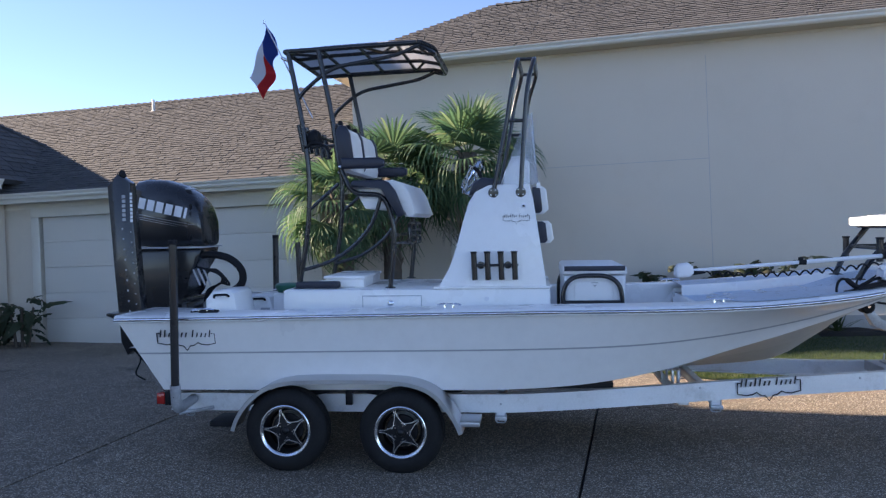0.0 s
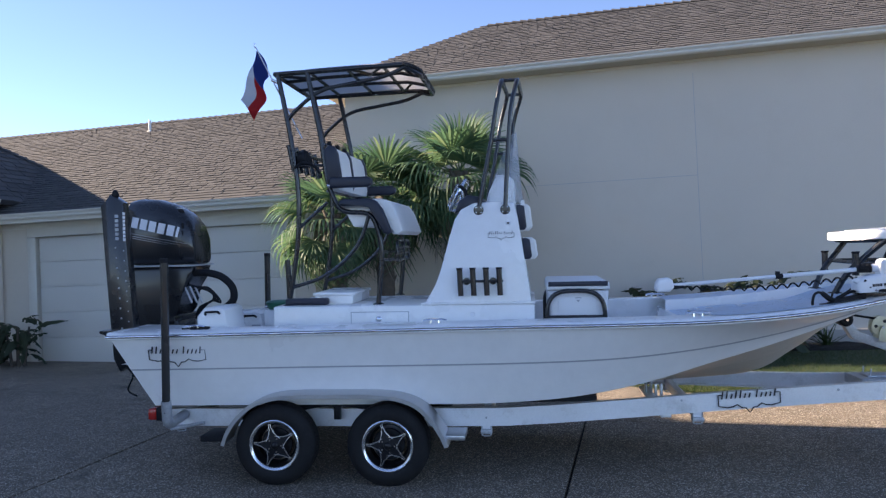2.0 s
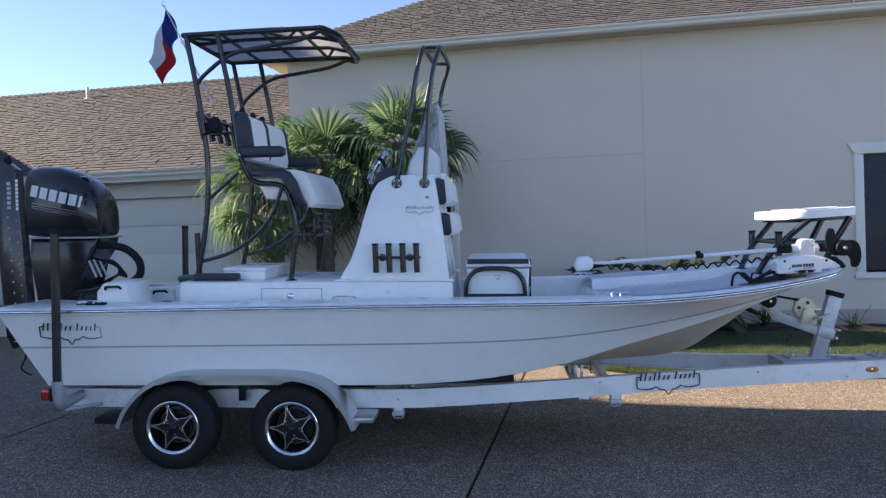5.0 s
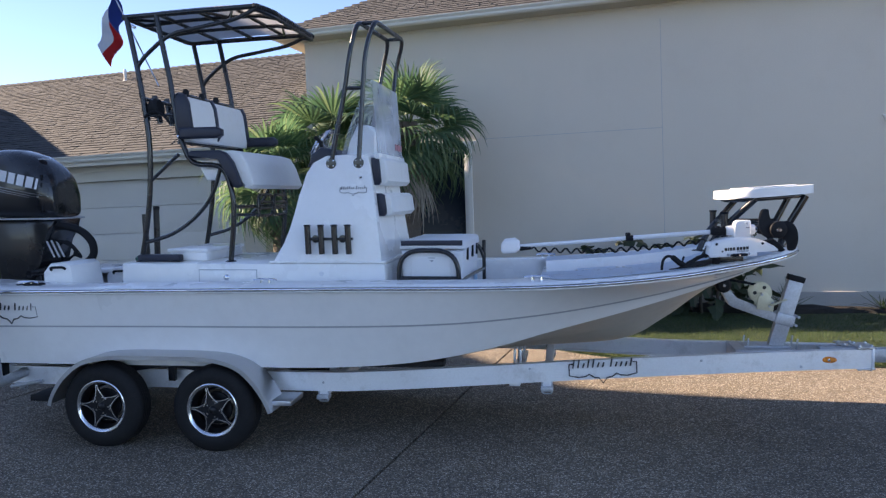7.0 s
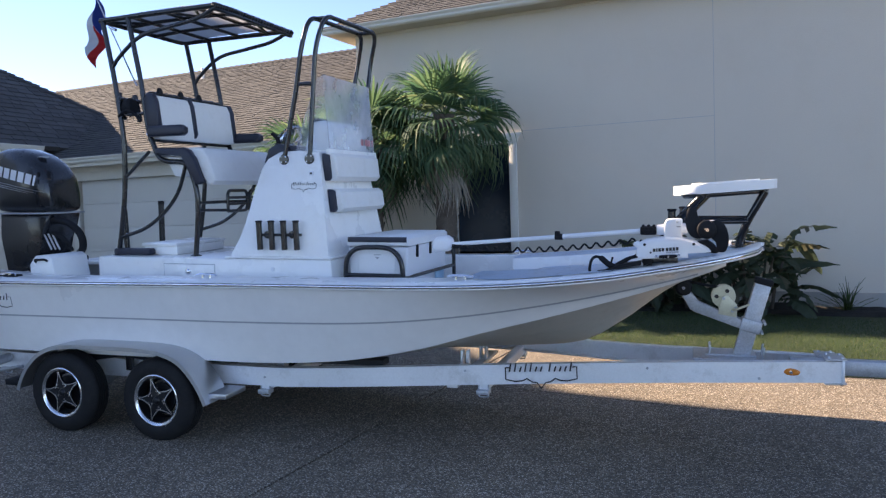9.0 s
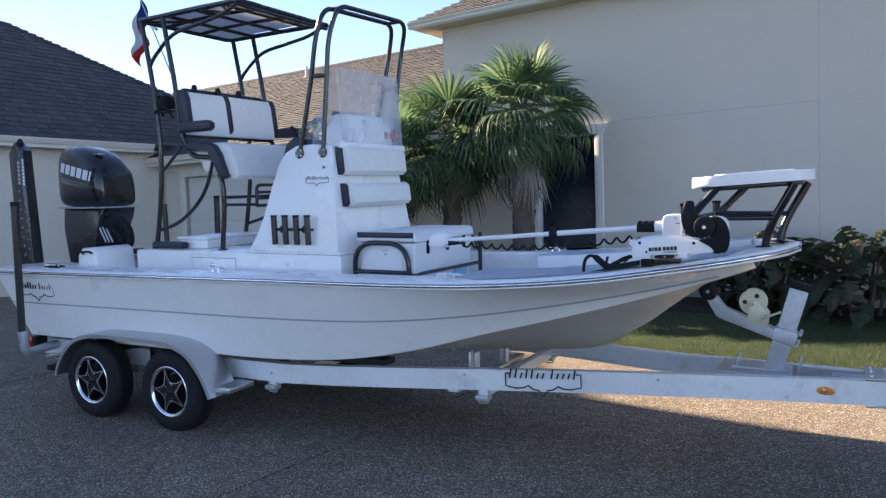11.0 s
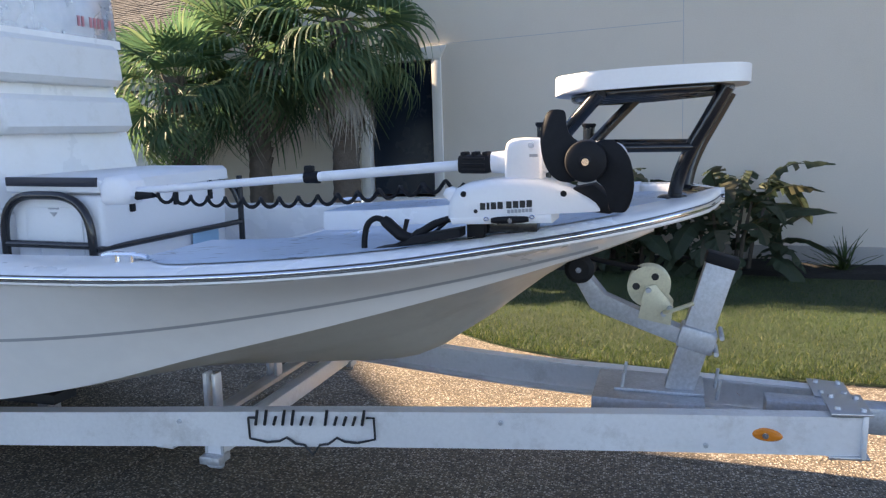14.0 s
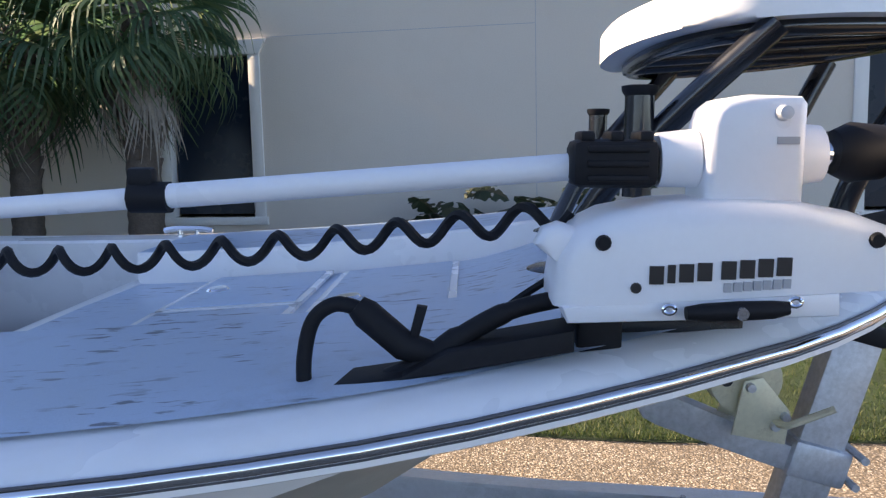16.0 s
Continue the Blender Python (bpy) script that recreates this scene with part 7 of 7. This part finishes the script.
def palm(x, y, z_crown, trunk_r, leaves, seed, label, scale=1.0, skirt=9, sag=108):
    rnd = random.Random(seed)
    g = yard(x, y)
    th = thing("fan_palm", label, "palm tree", pose(x, y, g))
    h = z_crown - g
    lean = Vector((rnd.uniform(-0.12, 0.12), rnd.uniform(-0.1, 0.1), 0))
    rings = []
    for k in range(40):
        t = k / 39
        r = trunk_r * (1.25 - 0.35 * t) * (1.0 + 0.07 * (k % 2)) + (0.05 * trunk_r if t > 0.7 else 0) + 0.06 * smoothstep(0.08, 0, t)
        rings.append((lean * t * t + Vector((0, 0, 0.04 + (h - 0.04) * t - 0.12 * (t == 0))), r))
    part("trunk", sweep([p for p, r in rings], [r for p, r in rings], 14), BARK, th, "fibrous dark brown trunk", angle=80)
    # leaf-base boots on the trunk
    boot = mesh_of("leaf_base", prism([(0, 0), (0.05, 0.02), (0.09, 0.14), (0.07, 0.15), (0.0, 0.06)], -0.03, 0.03, 0.006), BARK)
    for k in range(34):
        a = k * 2.4
        t = 0.45 + 0.55 * k / 34
        p = lean * t * t + Vector((0, 0, h * t - 0.05))
        o = new("leaf_base", boot)
        o.parent = th
        o.matrix_basis = Matrix.Translation(p) @ pose(0, 0, 0, 0, 0, math.degrees(a)) @ pose(trunk_r * 0.85, 0, 0)
    topp = lean + Vector((0, 0, h))
    for k in range(leaves):
        t = (k + 0.5) / leaves
        elev = 68 - sag * t ** 0.9 + rnd.uniform(-10, 10)
        az = k * 137.5 + rnd.uniform(-12, 12)
        me = LEAVES[min(4, int(t * 5))]
        o = new("leaf", me)
        o.parent = th
        s = scale * rnd.uniform(0.85, 1.12)
        o.matrix_basis = Matrix.Translation(topp - Vector((0, 0, 0.25 * t))) @ pose(0, 0, 0, 0, 0, az) @ pose(0, 0, 0, 0, -elev, 0) @ pose(0, 0, 0, rnd.uniform(-25, 25), 0, 0) @ Matrix.Scale(s, 4)
    for k in range(skirt):
        az = k * 137.5 + 40
        o = new("dead_leaf", DEAD[k % 3])
        o.parent = th
        o["label"] = "dry hanging tan leaf"
        o.matrix_basis = Matrix.Translation(topp - Vector((0, 0, 0.1 + 0.02 * k))) @ pose(0, 0, 0, 0, 0, az) @ pose(0.16, 0, 0, 0, rnd.uniform(72, 86), 0) @ Matrix.Scale(scale * rnd.uniform(0.85, 1.3), 4)
    return th


palm(0.0, 14.1, 3.6, 0.17, 31, 5, "tall fan palm with dry hanging skirt against the house", 1.08, 18, 112)
palm(-1.5, 14.35, 3.35, 0.15, 28, 6, "fan palm with drooping green leaves beside the garage", 1.12, 6, 116)
palm(-2.25, 13.6, 2.88, 0.14, 30, 7, "low fan palm with yellow-green drooping leaves", 0.98, 5, 128)


# ---------------------------------------------------------------- bed plants
def paddle_leaf(seed, L, W, droop):
    """A broad ragged leaf along +x with a midrib and torn edges."""
    rnd = random.Random(seed)
    bm = bmesh.new()
    n = 14
    for side in (-1, 1):
        mid, edge = [], []
        for i in range(n + 1):
            t = i / n
            w = W * math.sin(math.pi * min(1, 0.06 + 0.94 * t)) ** 0.6 * (rnd.uniform(0.55, 1.0) if i % 3 == 0 else 1.0)
            x = L * t
            z = 0.25 * L * math.sin(t * 1.7) - droop * L * t * t
            mid.append(bm.verts.new((x, 0, z)))
            edge.append(bm.verts.new((x - 0.02 * rnd.random(), side * w, z - 0.35 * w + 0.03 * rnd.uniform(-1, 1))))
        for i in range(n):
            if rnd.random() > 0.1:
                bm.faces.new((mid[i], mid[i + 1], edge[i + 1], edge[i]))
    sweep([(L * t, 0, 0.25 * L * math.sin(t * 1.7) - droop * L * t * t) for t in (0, 0.3, 0.6, 0.95)], [0.014, 0.011, 0.008, 0.003], 5, bm=bm)
    me = bpy.data.meshes.new("leaf")
    bm.to_mesh(me)
    bm.free()
    me.materials.append(PLANT)
    return me


PADDLES = [paddle_leaf(70 + k, 0.58 + 0.07 * k, 0.15 + 0.02 * (k % 2), 0.45 + 0.2 * k) for k in range(4)]


def leafy_shrub(x, y, leaves, h, spread, seed, label, scale=1.0):
    rnd = random.Random(seed)
    th = thing("leafy_shrub", label, "shrub", pose(x, y, yard(x, y) + 0.05))
    for k in range(6):
        a = k * 1.05
        bx, by = 0.3 * spread * math.cos(a), 0.25 * spread * math.sin(a)
        part("stem", sweep([(bx, by, -0.1), (bx * 1.3, by * 1.3, h * 0.35), (bx * 2.0, by * 2.0, h * 0.75)], [0.03, 0.025, 0.015], 7), BARK, th)
    for k in range(leaves):
        o = new("leaf", PADDLES[k % 4])
        o.parent = th
        az = rnd.uniform(0, 360)
        rr = spread * 0.6 * math.sqrt(rnd.random())
        z = h * rnd.uniform(0.1, 0.95)
        o.matrix_basis = pose(rr * math.cos(radians(az)) * 1.3, rr * math.sin(radians(az)) * 0.7, z, 0, 0, az) @ pose(0, 0, 0, rnd.uniform(-40, 40), -rnd.uniform(-35, 55), 0) @ Matrix.Scale(scale * rnd.uniform(0.6, 1.05), 4)
    return th


leafy_shrub(5.2, 14.0, 62, 1.25, 0.8, 3, "dark ragged broad-leaved shrub in the bed", 1.1)
leafy_shrub(4.0, 14.2, 55, 0.9, 0.8, 4, "dark low broad-leaved shrub in the bed", 0.95)
leafy_shrub(3.6, 14.4, 40, 1.25, 0.5, 5, "dark shrub beside the tall window", 0.85)


def spiky_plant(x, y, n, L, seed, label, material):
    rnd = random.Random(seed)
    th = thing("spiky_plant", label, "plant", pose(x, y, yard(x, y) + 0.06))
    blades = []
    for v in range(4):
        bm = bmesh.new()
        rows = []
        for i in range(8):
            t = i / 7
            w = 0.012 * (1 - t ** 2) + 0.001
            rows.append([(L * t * (1 - 0.15 * t), -w, -0.2 * v * 0.35 * L * t * t), (L * t * (1 - 0.15 * t), 0, -0.2 * v * 0.35 * L * t * t - 0.006), (L * t * (1 - 0.15 * t), w, -0.2 * v * 0.35 * L * t * t)])
        loft(rows, bm=bm)
        blades.append(mesh_of("blade", bm, material))
    for k in range(n):
        o = new("blade", blades[k % 4])
        o.parent = th
        o.matrix_basis = pose(rnd.uniform(-0.05, 0.05), rnd.uniform(-0.05, 0.05), 0, 0, 0, rnd.uniform(0, 360)) @ pose(0, 0, 0, 0, -rnd.uniform(15, 85), 0) @ Matrix.Scale(rnd.uniform(0.5, 1.1), 4)
    return th


spiky_plant(6.6, 14.1, 44, 0.62, 2, "pale green spiky plant in the mulch bed", BLADES)
spiky_plant(8.1, 13.9, 30, 0.5, 8, "pale green spiky plant near the window", BLADES)
leafy_shrub(-9.3, 15.0, 45, 1.0, 0.45, 9, "dark bush at the corner of the garage", 0.7)

# ---------------------------------------------------------------- grass blades on the lawn nearest the driveway
rng = np.random.default_rng(12)
verts, faces = [], []
NB = 70000
gx = rng.uniform(0.6, 9.5, NB)
gt = rng.uniform(0, 1, NB) ** 1.5
for x, t, a, h, l1, l2 in zip(gx, gt, rng.uniform(0, 6.28, NB), rng.uniform(0.02, 0.05, NB), rng.uniform(-0.03, 0.03, NB), rng.uniform(-0.03, 0.03, NB)):
    y0 = lawn_y(x)
    y1 = bed_y(x)
    if y1 <= y0:
        continue
    y = y0 - 0.015 + (y1 - y0) * t
    z = yard(x, y) + 0.02
    dx, dy = 0.0035 * math.cos(a), 0.0035 * math.sin(a)
    i = len(verts)
    verts += [(x - dx, y - dy, z), (x + dx, y + dy, z), (x + l1, y + l2, z + h)]
    faces.append((i, i + 1, i + 2))
me = bpy.data.meshes.new("grass")
me.from_pydata(verts, [], faces)
me.materials.append(BLADES)
tagged(new("grass", me), "short green grass blades along the driveway edge", "grass", kind="stuff")
